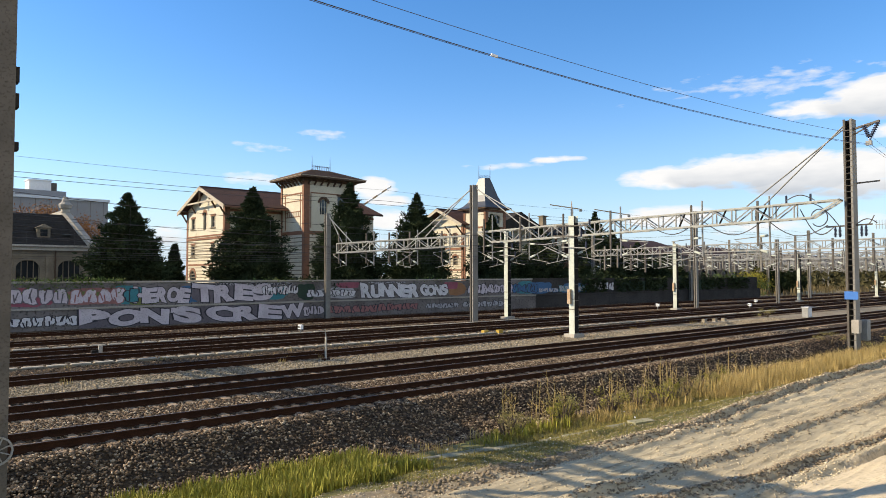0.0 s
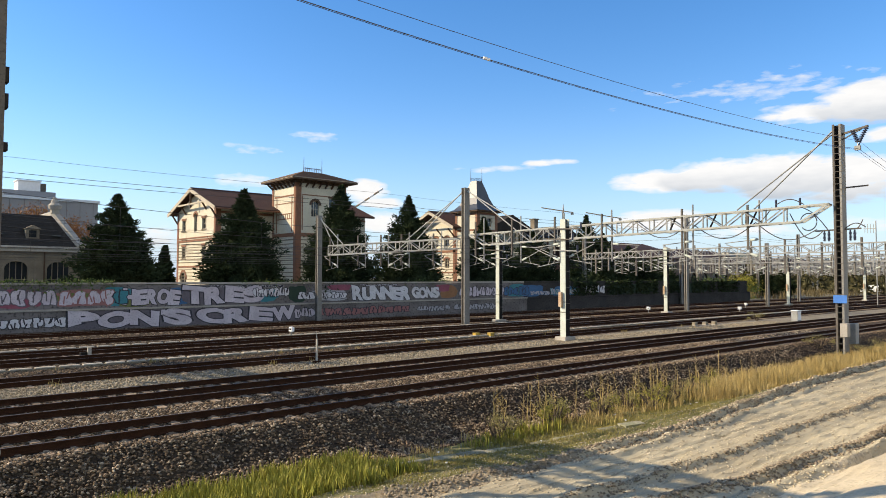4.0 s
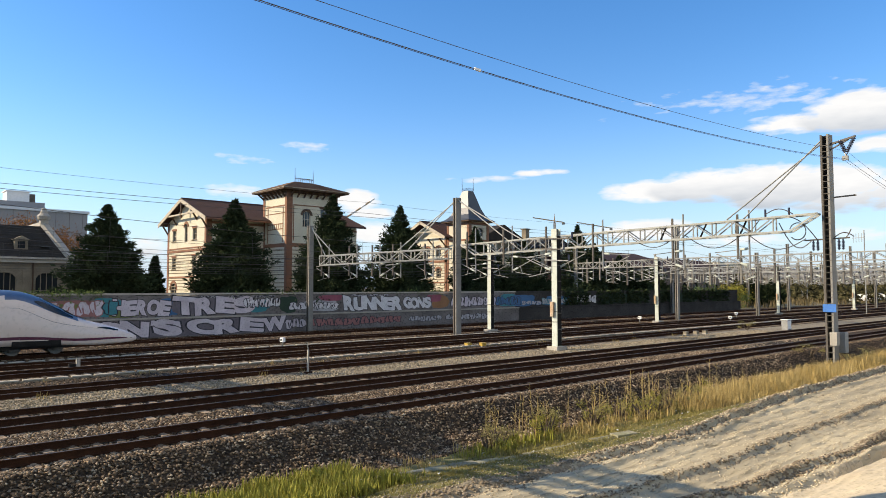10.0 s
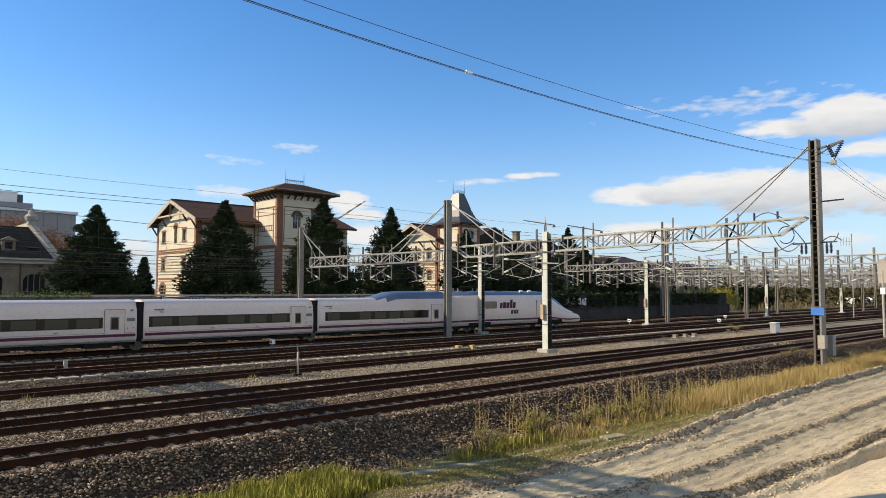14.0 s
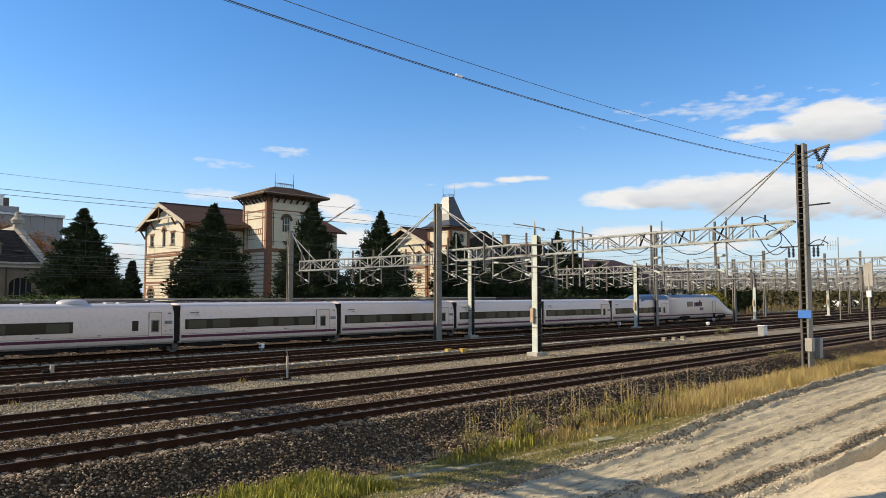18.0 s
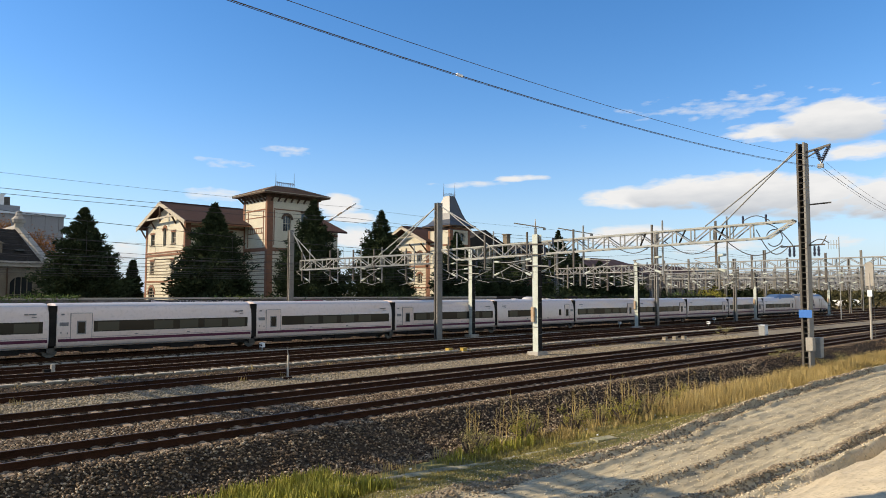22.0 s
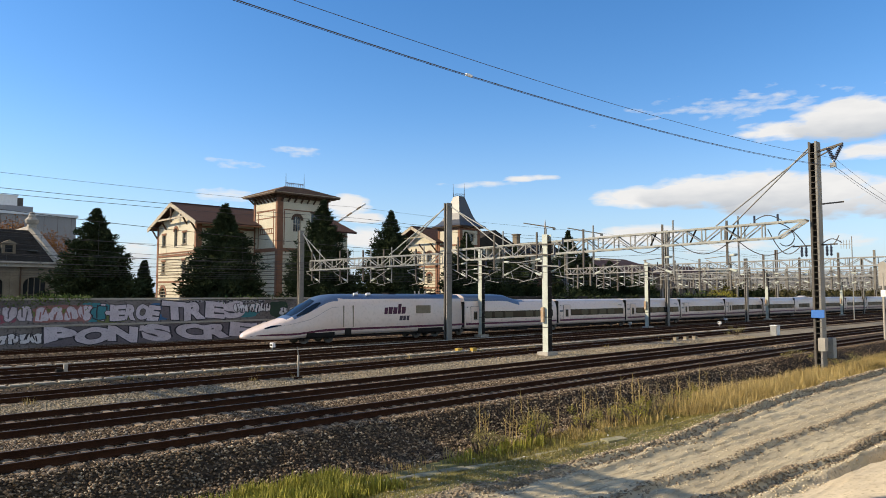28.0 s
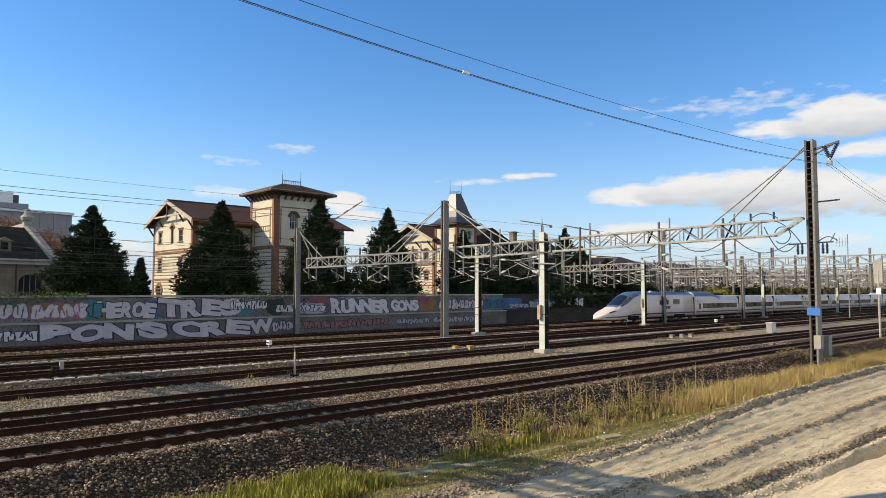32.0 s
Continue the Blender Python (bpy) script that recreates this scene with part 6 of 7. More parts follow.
ms.extrude([(85.7, 7.6), (89.6, 11.3), (96.6, 11.3), (100.4, 7.6)], "x", -20.3, 19.0)
mr = part("mansard_roof", ms, M_slate, d1)
for k in range(1, 9):
    part("slate_course", MB().box(-20.25, 18.95, 85.7 + 3.9 * k / 9 - 0.03, 85.7 + 3.9 * k / 9 + 0.1, 7.6 + 3.7 * k / 9 - 0.05, 7.6 + 3.7 * k / 9 + 0.03), M_slate, mr)
part("gable_coping", MB().beam((20.9, 85.7, 7.7), (19.0, 89.7, 11.6), 0.75, 0.45).beam((19.0, 89.7, 11.6), (19.0, 96.6, 11.6), 0.7, 0.45), M_conc, d1, "pale stone gable coping")
part("hip_end", MB().add([(18.9, 85.7, 7.6), (20.9, 85.7, 7.6), (18.9, 89.6, 11.3), (20.9, 100.4, 7.6), (18.9, 96.6, 11.3), (18.9, 100.4, 7.6)], [(0, 1, 2), (1, 3, 4, 2), (3, 5, 4)]), M_slate, d1)
part("urn", MB().box(18.6, 19.4, 89.3, 90.1, 11.6, 12.1).tube((19.0, 89.7, 12.1), (19.0, 89.7, 12.5), 0.65, 10, 0.75).tube((19.0, 89.7, 12.5), (19.0, 89.7, 12.9), 0.75, 10, 0.35).tube((19.0, 89.7, 12.9), (19.0, 89.7, 13.45), 0.42, 10, 0.22), M_conc, d1, "carved stone finial")
for x in (15.6, 9.5, 3.6):
    dm = part("dormer", MB().box(x, x + 1.3, 86.6, 88.6, 8.4, 9.5).extrude([(x - 0.2, 9.5), (x + 1.5, 9.5), (x + 0.65, 9.95)], "y", 86.4, 89), M_stonewall, d1)
    part("pane", MB().box(x + 0.3, x + 1.0, 86.54, 86.62, 8.6, 9.35), M_glass, dm)
for x in (18.6, 13.0):
    part("roof_light", MB().beam((x - 0.5, 86.9, 8.85), (x + 0.4, 86.9, 8.85), 0.8, 0.14), M_glass, d1)
part("downpipe", MB().tube((17.3, 85.85, 0), (17.3, 85.85, 7.0), 0.08, 6), M_timber, d1)

# --- pale office block behind ---
o1 = thing("office_block", (0, 0, 0), "pale grey clad office block with roof plant", "building")
facade(o1, "y", -12, 150, 51.5, 0, 19.0, [(u, u + 3.0, z, z + 1.5, 0) for u in np.arange(1.5, 34, 4.2) for z in (14.2, 10)], M_panel, thick=0.6, bars=(1, 0), frame_mat=M_steel, surround=M_steel)
part("block_body", MB().box(-12, 39.5, 150.6, 175, 0, 19.0), M_panel, o1)
part("parapet", MB().box(-12.3, 39.8, 149.7, 175.3, 19.0, 19.5), M_zinc, o1)
part("upper_floor", MB().box(-10, 32.5, 153, 172, 19.5, 20.9), M_panel, o1)
part("roof_unit", MB().box(26.2, 30.0, 154, 158, 20.9, 22.9).box(26.0, 30.2, 153.8, 158.2, 22.9, 23.05), M_white, o1, "white rooftop plant housing")
part("louvre", MB().box(30.05, 31.0, 154, 158, 20.9, 22.6), M_steeldark, o1)
for i, x in enumerate(np.arange(-11.8, 39.4, 2.4)):
    part("cladding_joint", MB().box(x, x + 0.05, 149.96, 150.0, 16, 19.0), M_steeldark, o1)
for k in range(5):
    part("roof_duct", MB().tube((14 + 2.2 * k, 149.2, 19.6), (14 + 2.2 * k, 151.5, 20.3), 0.35, 8), M_zinc, o1)

# --- long low arcaded building further right, behind the wall ---
a1 = thing("arcade_building", (0, 0, 0), "long low pinkish brick building with arched openings", "building")
facade(a1, "y", 100, 76, 62, 0, 8.2, [(u, u + 2.6, 1.0, 5.4, 1.2) for u in np.arange(1.5, 58, 4.6)], surface("faded_brick", (0.17, 0.125, 0.10), (0.13, 0.095, 0.078), None, 1, 14, 0.9), bars=(1, 1), surround=M_stonewall, frame_mat=M_timber)
part("side_wall", MB().box(100, 100.4, 76.45, 90, 0, 8.2), M_brickred, a1)
part("roof", MB().extrude([(75.4, 8.2), (90.6, 8.2), (83, 10.8)], "x", 99.5, 162.5), M_roofred, a1)

# --- far blocks on the horizon ---
def far_block(x, y, w, d, h, mat, label, roof=None, storeys=3):
    b = thing("apartment_block", (x, y, 0), label, "building", "far buildings")
    wins = [(u, u + 1.6, z, z + 1.6, 0) for u in np.arange(1.5, w - 2, 4.0) for z in np.arange(h - 3.0, h - 3.0 - 3.2 * storeys, -3.2) if z > 1]
    facade(b, "y", 0, 0, w, 0, h, wins, mat, thick=0.5, bars=(1, 0), frame_mat=M_white, surround=mat)
    part("body", MB().box(0.01, w, 0.5, d, 0, h), mat, b)
    part("roof", MB().extrude([(-0.5, h), (d + 0.5, h), (d / 2, h + 2.2)], "x", -0.4, w + 0.4) if roof else MB().box(-0.3, w + 0.3, -0.3, d + 0.3, h, h + 0.5), roof or M_panel, b)


far_block(152, 106, 26, 14, 12.0, M_brickred, "dark red brick block behind the overhead lines", M_roofred)
far_block(300, 160, 34, 16, 15, M_panel, "pale flat-roofed block far along the line", None)
far_block(370, 150, 40, 18, 13, M_stonewall, "grey block far along the line", M_roofred)
far_block(420, 205, 44, 18, 20, M_cream, "cream apartment block on the horizon", None)
far_block(470, 160, 50, 18, 14, M_panel, "pale industrial shed on the horizon", None, 1)

# ---------- graffiti ----------
def paint(name, c, c2=None):
    return surface(name, c, c2 or tuple(v * 0.82 for v in c), tuple(v * 0.6 for v in c), 1.2, 9, 0.75, bump=0.05)


G_white = paint("spray_white", (0.66, 0.645, 0.65), (0.54, 0.525, 0.53))
G_lilac = paint("spray_lilac", (0.58, 0.52, 0.55), (0.48, 0.42, 0.45))
G_pink = paint("spray_pink", (0.33, 0.10, 0.13), (0.25, 0.07, 0.10))
G_dark = paint("spray_black", (0.045, 0.042, 0.05))
G_teal = paint("spray_teal", (0.05, 0.22, 0.25))
G_blue = paint("spray_blue", (0.055, 0.14, 0.27))
G_red = paint("spray_dull_red", (0.33, 0.15, 0.14))
G_orange = paint("spray_orange", (0.30, 0.15, 0.07))
G_green = paint("spray_dark_green", (0.03, 0.055, 0.035))
G_olive = paint("spray_olive", (0.16, 0.18, 0.06))
G_mauve = paint("spray_mauve_grey", (0.15, 0.13, 0.145))
G_grey = paint("spray_grey", (0.40, 0.39, 0.40))


def plate(name, outline, y, mat, thick=0.004, at_label=""):
    """A flat painted shape on the wall: outline in (x, z)."""
    mb = MB()
    mb.extrude(outline, "y", y - thick, y)
    return part(name, mb, mat, wall, at_label)


def blob(x, z, w, h, n=14, rough=0.25, rng=random):
    out = []
    ph = rng.uniform(0, 6)
    for i in range(n):
        a = 6.28318 * i / n
        k = 1 + rough * math.sin(a * 3 + ph) * 0.6 + rng.uniform(-rough, rough) * 0.5
        ca, sa = math.cos(a), math.sin(a)
        q = 1 / max(abs(ca), abs(sa)) ** 0.6
        out.append((x + w / 2 * ca * q * k * 0.92, z + h / 2 * sa * q * min(k, 1.05) * 0.92))
    return out


def letter_mesh(ch, off):
    cu = bpy.data.curves.new("graffiti", "FONT")
    cu.body, cu.size, cu.extrude, cu.offset = ch, 1.0, 0.002, off
    tmp = bpy.data.objects.new("tmp", cu)
    scene.collection.objects.link(tmp)
    me = bpy.data.meshes.new_from_object(tmp.evaluated_get(bpy.context.evaluated_depsgraph_get()))
    bpy.data.objects.remove(tmp)
    bpy.data.curves.remove(cu)
    me.materials.clear()
    return me


def word(text, x0, x1, z0, h, y, fill, line=G_dark, fat=0.05, lean=0.0, seed=1):
    """Sprayed letters, crowded and tilted, each with a dark outline under its fill."""
    r = random.Random(seed)
    n = len(text)
    w = (x1 - x0) / n
    for i, ch in enumerate(text):
        tilt, lift, grow = r.uniform(-0.12, 0.12) + lean, r.uniform(-0.05, 0.05) * h, r.uniform(0.94, 1.06)
        for k, (off, m, dy) in enumerate(((fat * 2.1, line, 0.010), (fat * 1.35, fill, 0.020))):
            me = letter_mesh(ch, off)
            me.materials.append(m)
            co = np.empty(len(me.vertices) * 3, np.float32)
            me.vertices.foreach_get("co", co)
            co = co.reshape(-1, 3)
            if k == 0:
                lo, hi = co[:, :2].min(0), co[:, :2].max(0)
            u = (co[:, 0] - lo[0]) / (hi[0] - lo[0]) - 0.5
            v = (co[:, 1] - lo[1]) / (hi[1] - lo[1]) - 0.5
            bulge = 1 + 0.10 * np.cos(v * 3.1)
            out = np.stack([x0 + w * (i + 0.5) + (u * w * 1.18 * grow * bulge + v * h * tilt), y - dy - 0.0004 * i + co[:, 2],
                            z0 + h * 0.5 + v * h * grow + lift + u * w * 0.12 * (1 if i % 2 else -1)], 1)
            for q in out:
                s_ = noise.noise((q[0] * 1.6, q[2] * 1.6, seed + 3.0))
                t_ = noise.noise((q[0] * 1.6, q[2] * 1.6, seed + 9.0))
                q[0] += 0.09 * s_
                q[2] = max(z0 - 0.02, q[2] + 0.07 * t_)
            me.vertices.foreach_set("co", out.astype(np.float32).ravel())
            me.update()
            part("graffiti_outline" if k == 0 else "graffiti_letter", me, None, wall)


def scribble(x0, x1, z0, z1, y, fill, line, n, seed):
    """Unreadable tags: fat leaning strokes with a dark outline."""
    r = random.Random(seed)
    w = (x1 - x0) / n
    for i in range(n):
        c = x0 + w * (i + 0.5)
        hh = (z1 - z0) * r.uniform(0.8, 1.0)
        o = blob(c, (z0 + z1) / 2 + r.uniform(-0.06, 0.06), w * 1.12, hh, 16, 0.3, r)
        plate("graffiti_outline", o, y - 0.006 - 0.0006 * i, line)
        m = (c, (z0 + z1) / 2)
        o2 = [(m[0] + (px - m[0]) * 0.84, m[1] + (pz - m[1]) * 0.88) for px, pz in o]
        plate("graffiti_stroke", o2, y - 0.013 - 0.0006 * i, fill)
        # inner strokes
        for k in range(2):
            a = r.uniform(0.25, 0.75)
            bx = c - w * 0.4 + w * 0.8 * a
            zz = (z0 + z1) / 2 + r.uniform(-0.3, 0.3) * hh
            tl = r.uniform(-0.25, 0.25) * w
            q = [(bx - 0.05, zz - hh * 0.24), (bx + 0.05, zz - hh * 0.24), (bx + 0.05 + tl, zz + hh * 0.24), (bx - 0.05 + tl, zz + hh * 0.24)]
            plate("graffiti_line", q, y - 0.020 - 0.0006 * i, line)


UY, LY = WL - 0.022, WY - 0.022
# coloured grounds, upper wall
for k_, (x0, x1, z0, z1, m) in enumerate(((9.0, 12.6, 1.8, 3.35, G_pink), (12.6, 17.9, 1.8, 3.3, G_red), (16.6, 19.2, 1.8, 3.5, G_teal), (21.8, 24.2, 1.75, 3.4, G_blue), (17.6, 20.6, 1.74, 2.5, G_olive), (13.0, 16.4, 2.2, 3.0, G_olive), (29.6, 32.6, 1.9, 3.2, G_teal),
                          (33.4, 35.6, 1.75, 3.5, G_green), (35.8, 40.6, 1.8, 3.1, G_grey), (53.3, 56.2, 1.8, 3.5, G_orange), (52.6, 55.0, 2.6, 3.5, G_pink), (64.6, 68.8, 1.75, 3.5, G_teal),
                          (67.2, 72.0, 1.75, 3.4, G_blue), (73.5, 80.0, 1.75, 3.2, G_blue), (38.0, 41.0, 2.9, 3.55, G_pink), (86.5, 100, 1.8, 3.4, G_green), (103, 118, 1.8, 3.5, G_green))):
    o = blob((x0 + x1) / 2, (z0 + z1) / 2, x1 - x0, z1 - z0, 22, 0.16, random.Random(int(x0 * 10)))
    o = [(a, min(3.6, max(1.72, b))) for a, b in o]
    plate("paint_patch", o, UY + 0.017 - 0.0009 * k_, m)
scribble(8.0, 13.2, 1.78, 3.4, UY, G_lilac, G_mauve, 5, 3)
scribble(13.3, 17.5, 1.78, 3.35, UY, G_lilac, G_red, 4, 4)
word("HEROE", 18.2, 22.9, 1.82, 1.45, UY, G_lilac, fat=0.05, lean=0.1)
plate("paint_patch", blob(27, 2.6, 8.6, 1.7, 24, 0.1, random.Random(77)), UY - 0.001, G_mauve)
word("TRES", 23.3, 30.8, 1.76, 1.72, UY, G_lilac, G_dark, 0.05)
scribble(29.8, 33.6, 2.3, 3.35, UY - 0.03, G_white, G_dark, 7, 5)
scribble(34.6, 40.4, 1.95, 2.85, UY, G_white, G_dark, 6, 6)
word("RUNNER", 41.1, 48.9, 1.76, 1.62, UY, G_white, G_dark, 0.05)
word("GONS", 49.2, 53.2, 1.82, 1.4, UY, G_white, G_dark, 0.05)
scribble(56.4, 64.2, 1.85, 3.35, UY, G_lilac, G_dark, 7, 7)
scribble(80.6, 86.0, 1.9, 3.3, UY, G_white, G_dark, 4, 8)
scribble(69.2, 73.2, 1.9, 2.6, UY, G_grey, G_blue, 4, 9)
# upper dark tags under the coping
scribble(25.4, 33.0, 3.32, 3.56, UY, G_dark, G_grey, 12, 10)
scribble(42.0, 47.0, 3.36, 3.58, UY, G_grey, G_dark, 7, 14)
# lower wall
scribble(49.4, 54.4, 0.4, 1.1, LY, G_grey, G_dark, 6, 21)
scribble(33.9, 36.2, 0.2, 1.3, LY, G_lilac, G_dark, 3, 22)
scribble(64.0, 69.0, 1.85, 3.2, UY, G_blue, G_dark, 5, 23)
scribble(73.4, 79.6, 1.85, 2.9, UY, G_grey, G_teal, 6, 24)
scribble(17.4, 18.6, 1.8, 3.3, UY - 0.03, G_teal, G_dark, 1, 25)
plate("paint_patch", [(13.9, 0.08), (34.6, 0.08), (34.6, 1.5), (13.9, 1.5)], LY + 0.018, G_mauve)
scribble(7.5, 13.8, 0.25, 1.2, LY, G_white, G_dark, 8, 11)
word("BON", 14.0, 20.9, 0.04, 1.48, LY, G_lilac, G_dark, 0.05)
plate("graffiti_stroke", [(21.05, 1.05), (21.3, 1.05), (21.45, 1.48), (21.1, 1.48)], LY - 0.02, G_lilac)
word("S", 21.4, 23.6, 0.04, 1.48, LY, G_lilac, G_dark, 0.05)
word("CREW", 24.4, 33.9, 0.04, 1.48, LY, G_lilac, G_dark, 0.05)
scribble(36.2, 48.3, 0.3, 1.25, LY, G_red, G_dark, 11, 12)
scribble(55.0, 63.0, 0.35, 1.2, LY, G_grey, G_dark, 8, 13)

# ---------- plants ----------
rngp = np.random.default_rng(7)
SPRAY_V = [(0, -0.10, 0), (0.02, 0.10, 0.02), (0.55, 0.16, 0.10), (0.60, -0.14, 0.04), (1.0, 0.0, -0.06)]
SPRAY_F = [(0, 3, 2), (0, 2, 1), (3, 4, 2)]


def oriented_scatter(name, tv, tf, pos, axis, size, mat, rng):
    """Copies of a small leafy spray that point along axis."""
    tv, tf = np.asarray(tv, float), np.asarray(tf, int)
    n = len(pos)
    ax = axis / np.linalg.norm(axis, axis=1, keepdims=True)
    ref = rng.normal(size=(n, 3))
    s = np.cross(ax, ref)
    s /= np.linalg.norm(s, axis=1, keepdims=True)
    u = np.cross(s, ax)
    v = (tv[None, :, 0, None] * ax[:, None] + tv[None, :, 1, None] * s[:, None] + tv[None, :, 2, None] * u[:, None]) * size[:, None, None] + pos[:, None]
    f = tf[None] + (np.arange(n) * len(tv))[:, None, None]
    return raw_mesh(name, v.reshape(-1, 3), f.reshape(-1, tf.shape[1]), mat)


def crown_form(k):
    """Share of the full spread at height k: full shoulders, a narrow leader, drawn in at the foot."""
    u = min(1.0, (1 - k) / 0.82)
    return (1 - (1 - u) ** 1.4) * (1 - 0.45 * k ** 2.5) * min(1.0, 0.78 + 1.1 * k)


def conifer(x, y, h, r, seed, label, skirt=0.6, branches=150, tip=1.0):
    """A dense dark conifer: trunk, limbs and a crown of many needle sprays with gaps and an uneven outline."""
    rng = np.random.default_rng(seed)
    t = thing("conifer_tree", (x, y, 0), label, "tree", "conifers along the wall")
    part("trunk", MB().tube((0, 0, -0.2), (0, 0, h * 0.5), 0.28, 8, 0.16).tube((0, 0, h * 0.5), (0, 0, h * 0.97), 0.16, 7, 0.03), M_bark, t)
    limbs = MB()
    P, A, S = [], [], []
    for b in range(branches):
        f = (b + rng.uniform(0, 1)) / branches
        z = skirt + (h - skirt) * f ** 1.15
        k = (z - skirt) / (h - skirt)
        lobe = 1 + 0.13 * math.sin(3 * b * 2.4 + seed) + rng.uniform(-0.16, 0.18)
        R = r * crown_form(k) * lobe * tip * 1.06 + 0.06
        a = b * 2.399 + rng.uniform(-0.4, 0.4)
        d = np.array([math.cos(a), math.sin(a), 0.0])
        rise = 0.12 + 0.50 * k + rng.uniform(-0.12, 0.22)
        end = np.array([0, 0, z]) + d * R + np.array([0, 0, rise * R])
        if b % 3 == 0:
            limbs.tube((0, 0, z - 0.1), tuple(np.array([0, 0, z]) + (end - [0, 0, z]) * 0.8), 0.05, 5, 0.015)
        n = int(60 + 190 * R / r)
        u = rng.uniform(0.18, 1.0, n) ** 0.62
        pts = np.array([0, 0, z]) + (end - np.array([0, 0, z])) * u[:, None]
        wid = 0.10 + 0.30 * R * (1 - u) + 0.14 * R
        pts += rng.normal(size=(n, 3)) * wid[:, None] * np.array([0.40, 0.40, 0.34])
        ax = d + rng.normal(size=(n, 3)) * 0.5 + np.array([0, 0, 0.35])
        P.append(pts), A.append(ax), S.append(rng.uniform(0.24, 0.62, n) * (0.55 + 0.45 * (1 - k)))
    P, A, S = np.concatenate(P), np.concatenate(A), np.concatenate(S)
    core = MB()
    lev = 9
    for q in range(lev + 1):
        f = q / lev
        rr = r * tip * 0.74 * crown_form(f) + 0.03
        core.v += [(rr * (1 + rng.uniform(-0.18, 0.18)) * math.cos(6.28318 * i / 12), rr * (1 + rng.uniform(-0.18, 0.18)) * math.sin(6.28318 * i / 12), skirt + (h * 0.95 - skirt) * f + rng.uniform(-0.2, 0.2)) for i in range(12)]
    for q in range(lev):
        core.f += [(q * 12 + i, q * 12 + (i + 1) % 12, q * 12 + 12 + (i + 1) % 12, q * 12 + 12 + i) for i in range(12)]
    core.mi = [0] * len(core.f)
    part("inner_foliage", core, M_conifer, t)
    me = oriented_scatter("crown", SPRAY_V, SPRAY_F, P, A, S, M_conifer, rng)
    part("crown", me, None, t)
    part("branches", limbs, M_bark, t)["kind"] = "stuff"


conifer(19.9, 69.0, 12.0, 3.4, 11, "dense dark green conifer rising behind the graffiti wall", branches=190)
conifer(32.6, 69.0, 13.6, 3.9, 12, "broad dark green conifer in front of the villa", branches=200)
conifer(44.8, 69.0, 15.1, 3.9, 13, "dark green conifer beside the square tower", branches=200)
conifer(55.8, 70.0, 14.8, 3.9, 14, "dark conifer standing between the two villas", branches=190)
conifer(70.5, 71.0, 13.0, 3.4, 15, "dark conifer in front of the spired villa", branches=170)
conifer(75.5, 73.0, 11.0, 3.4, 16, "lower dark conifer beside the spired villa", branches=140)
conifer(93.5, 70.0, 14.6, 3.6, 17, "dark conifer behind the catenary girders", branches=170)
conifer(101.0, 72.0, 12.0, 4.0, 18, "smaller dark conifer behind the overhead line", branches=130)
conifer(83.0, 72.5, 11.5, 4.2, 61, "dark conifer in front of the villa's side wing", branches=150)
conifer(108.0, 71.5, 10.0, 4.2, 62, "dark conifer in front of the arcaded building", branches=140)
conifer(118.0, 71.5, 8.5, 4.0, 63, "low dark conifer in front of the arcaded building", branches=120)
conifer(25.4, 72.0, 7.4, 0.8, 19, "slim dark cypress behind the wall", branches=90, tip=1.2)
conifer(24.2, 73.5, 6.2, 1.0, 20, "small slim cypress behind the wall", branches=70, tip=1.2)


def shrub(x, y, h, r, seed, mat, label, name="shrub", n=1400, flat=0.7, leaf=1.0, mid=0.58, deep=0.20):
    rng = np.random.default_rng(seed)
    t = thing(name, (x, y, ground_level(y)), label, "bush" if name != "autumn_tree" else "tree", "")
    for k in range(5):
        a = k * 1.26 + rng.uniform(-0.2, 0.2)
        part("stem", MB().tube((0, 0, -0.1), (r * 0.6 * math.cos(a), r * 0.6 * math.sin(a), h * rng.uniform(0.5, 0.85)), 0.06, 5, 0.02), M_bark, t)
    k = max(5, int(n / 90))
    cen = rng.normal(size=(k, 3)) * np.array([r * 0.5, r * 0.5, h * deep]) + np.array([0, 0, h * mid])
    cid = rng.integers(0, k, n)
    pts = cen[cid] + rng.normal(size=(n, 3)) * np.array([r, r, h * flat]) * 0.17
    pts[:, 2] = np.abs(pts[:, 2])
    ax = rng.normal(size=(n, 3)) + np.array([0, 0, 0.3])
    part("leaves", oriented_scatter("leaves", SPRAY_V, SPRAY_F, pts, ax, rng.uniform(0.18, 0.42, n) * (0.6 + 0.12 * h) * leaf, mat, rng), None, t)


shrub(146, 69, 5.0, 4.2, 31, M_olive, "yellow-green bush beyond the end of the wall", n=3200)
shrub(150, 71, 3.2, 4.0, 32, M_ivy, "dark green shrub at the wall's end", n=1400)
shrub(172, 74, 3.5, 5.0, 33, M_ivy, "dark green shrubs by the tracks", n=1400)
shrub(18.4, 101.8, 15.0, 3.4, 34, M_autumn, "russet autumn tree behind the stone hall", "autumn_tree", 6000, 0.25, 0.42, 0.72, 0.05)
shrub(23.6, 101.8, 13.6, 2.0, 35, M_autumn, "russet autumn tree behind the stone hall", "autumn_tree", 3000, 0.25, 0.42, 0.72, 0.05)
shrub(52, 66, 3.8, 4.2, 37, M_conifer, "dark hedge behind the wall", n=1800)
shrub(58, 66, 4.2, 4.0, 38, M_conifer, "dark hedge behind the wall", n=1600)
shrub(46, 66, 3.9, 3.6, 39, M_conifer, "dark hedge behind the wall", n=1300)
shrub(37, 65.5, 3.4, 3.4, 40, M_conifer, "dark hedge behind the wall", n=1200)
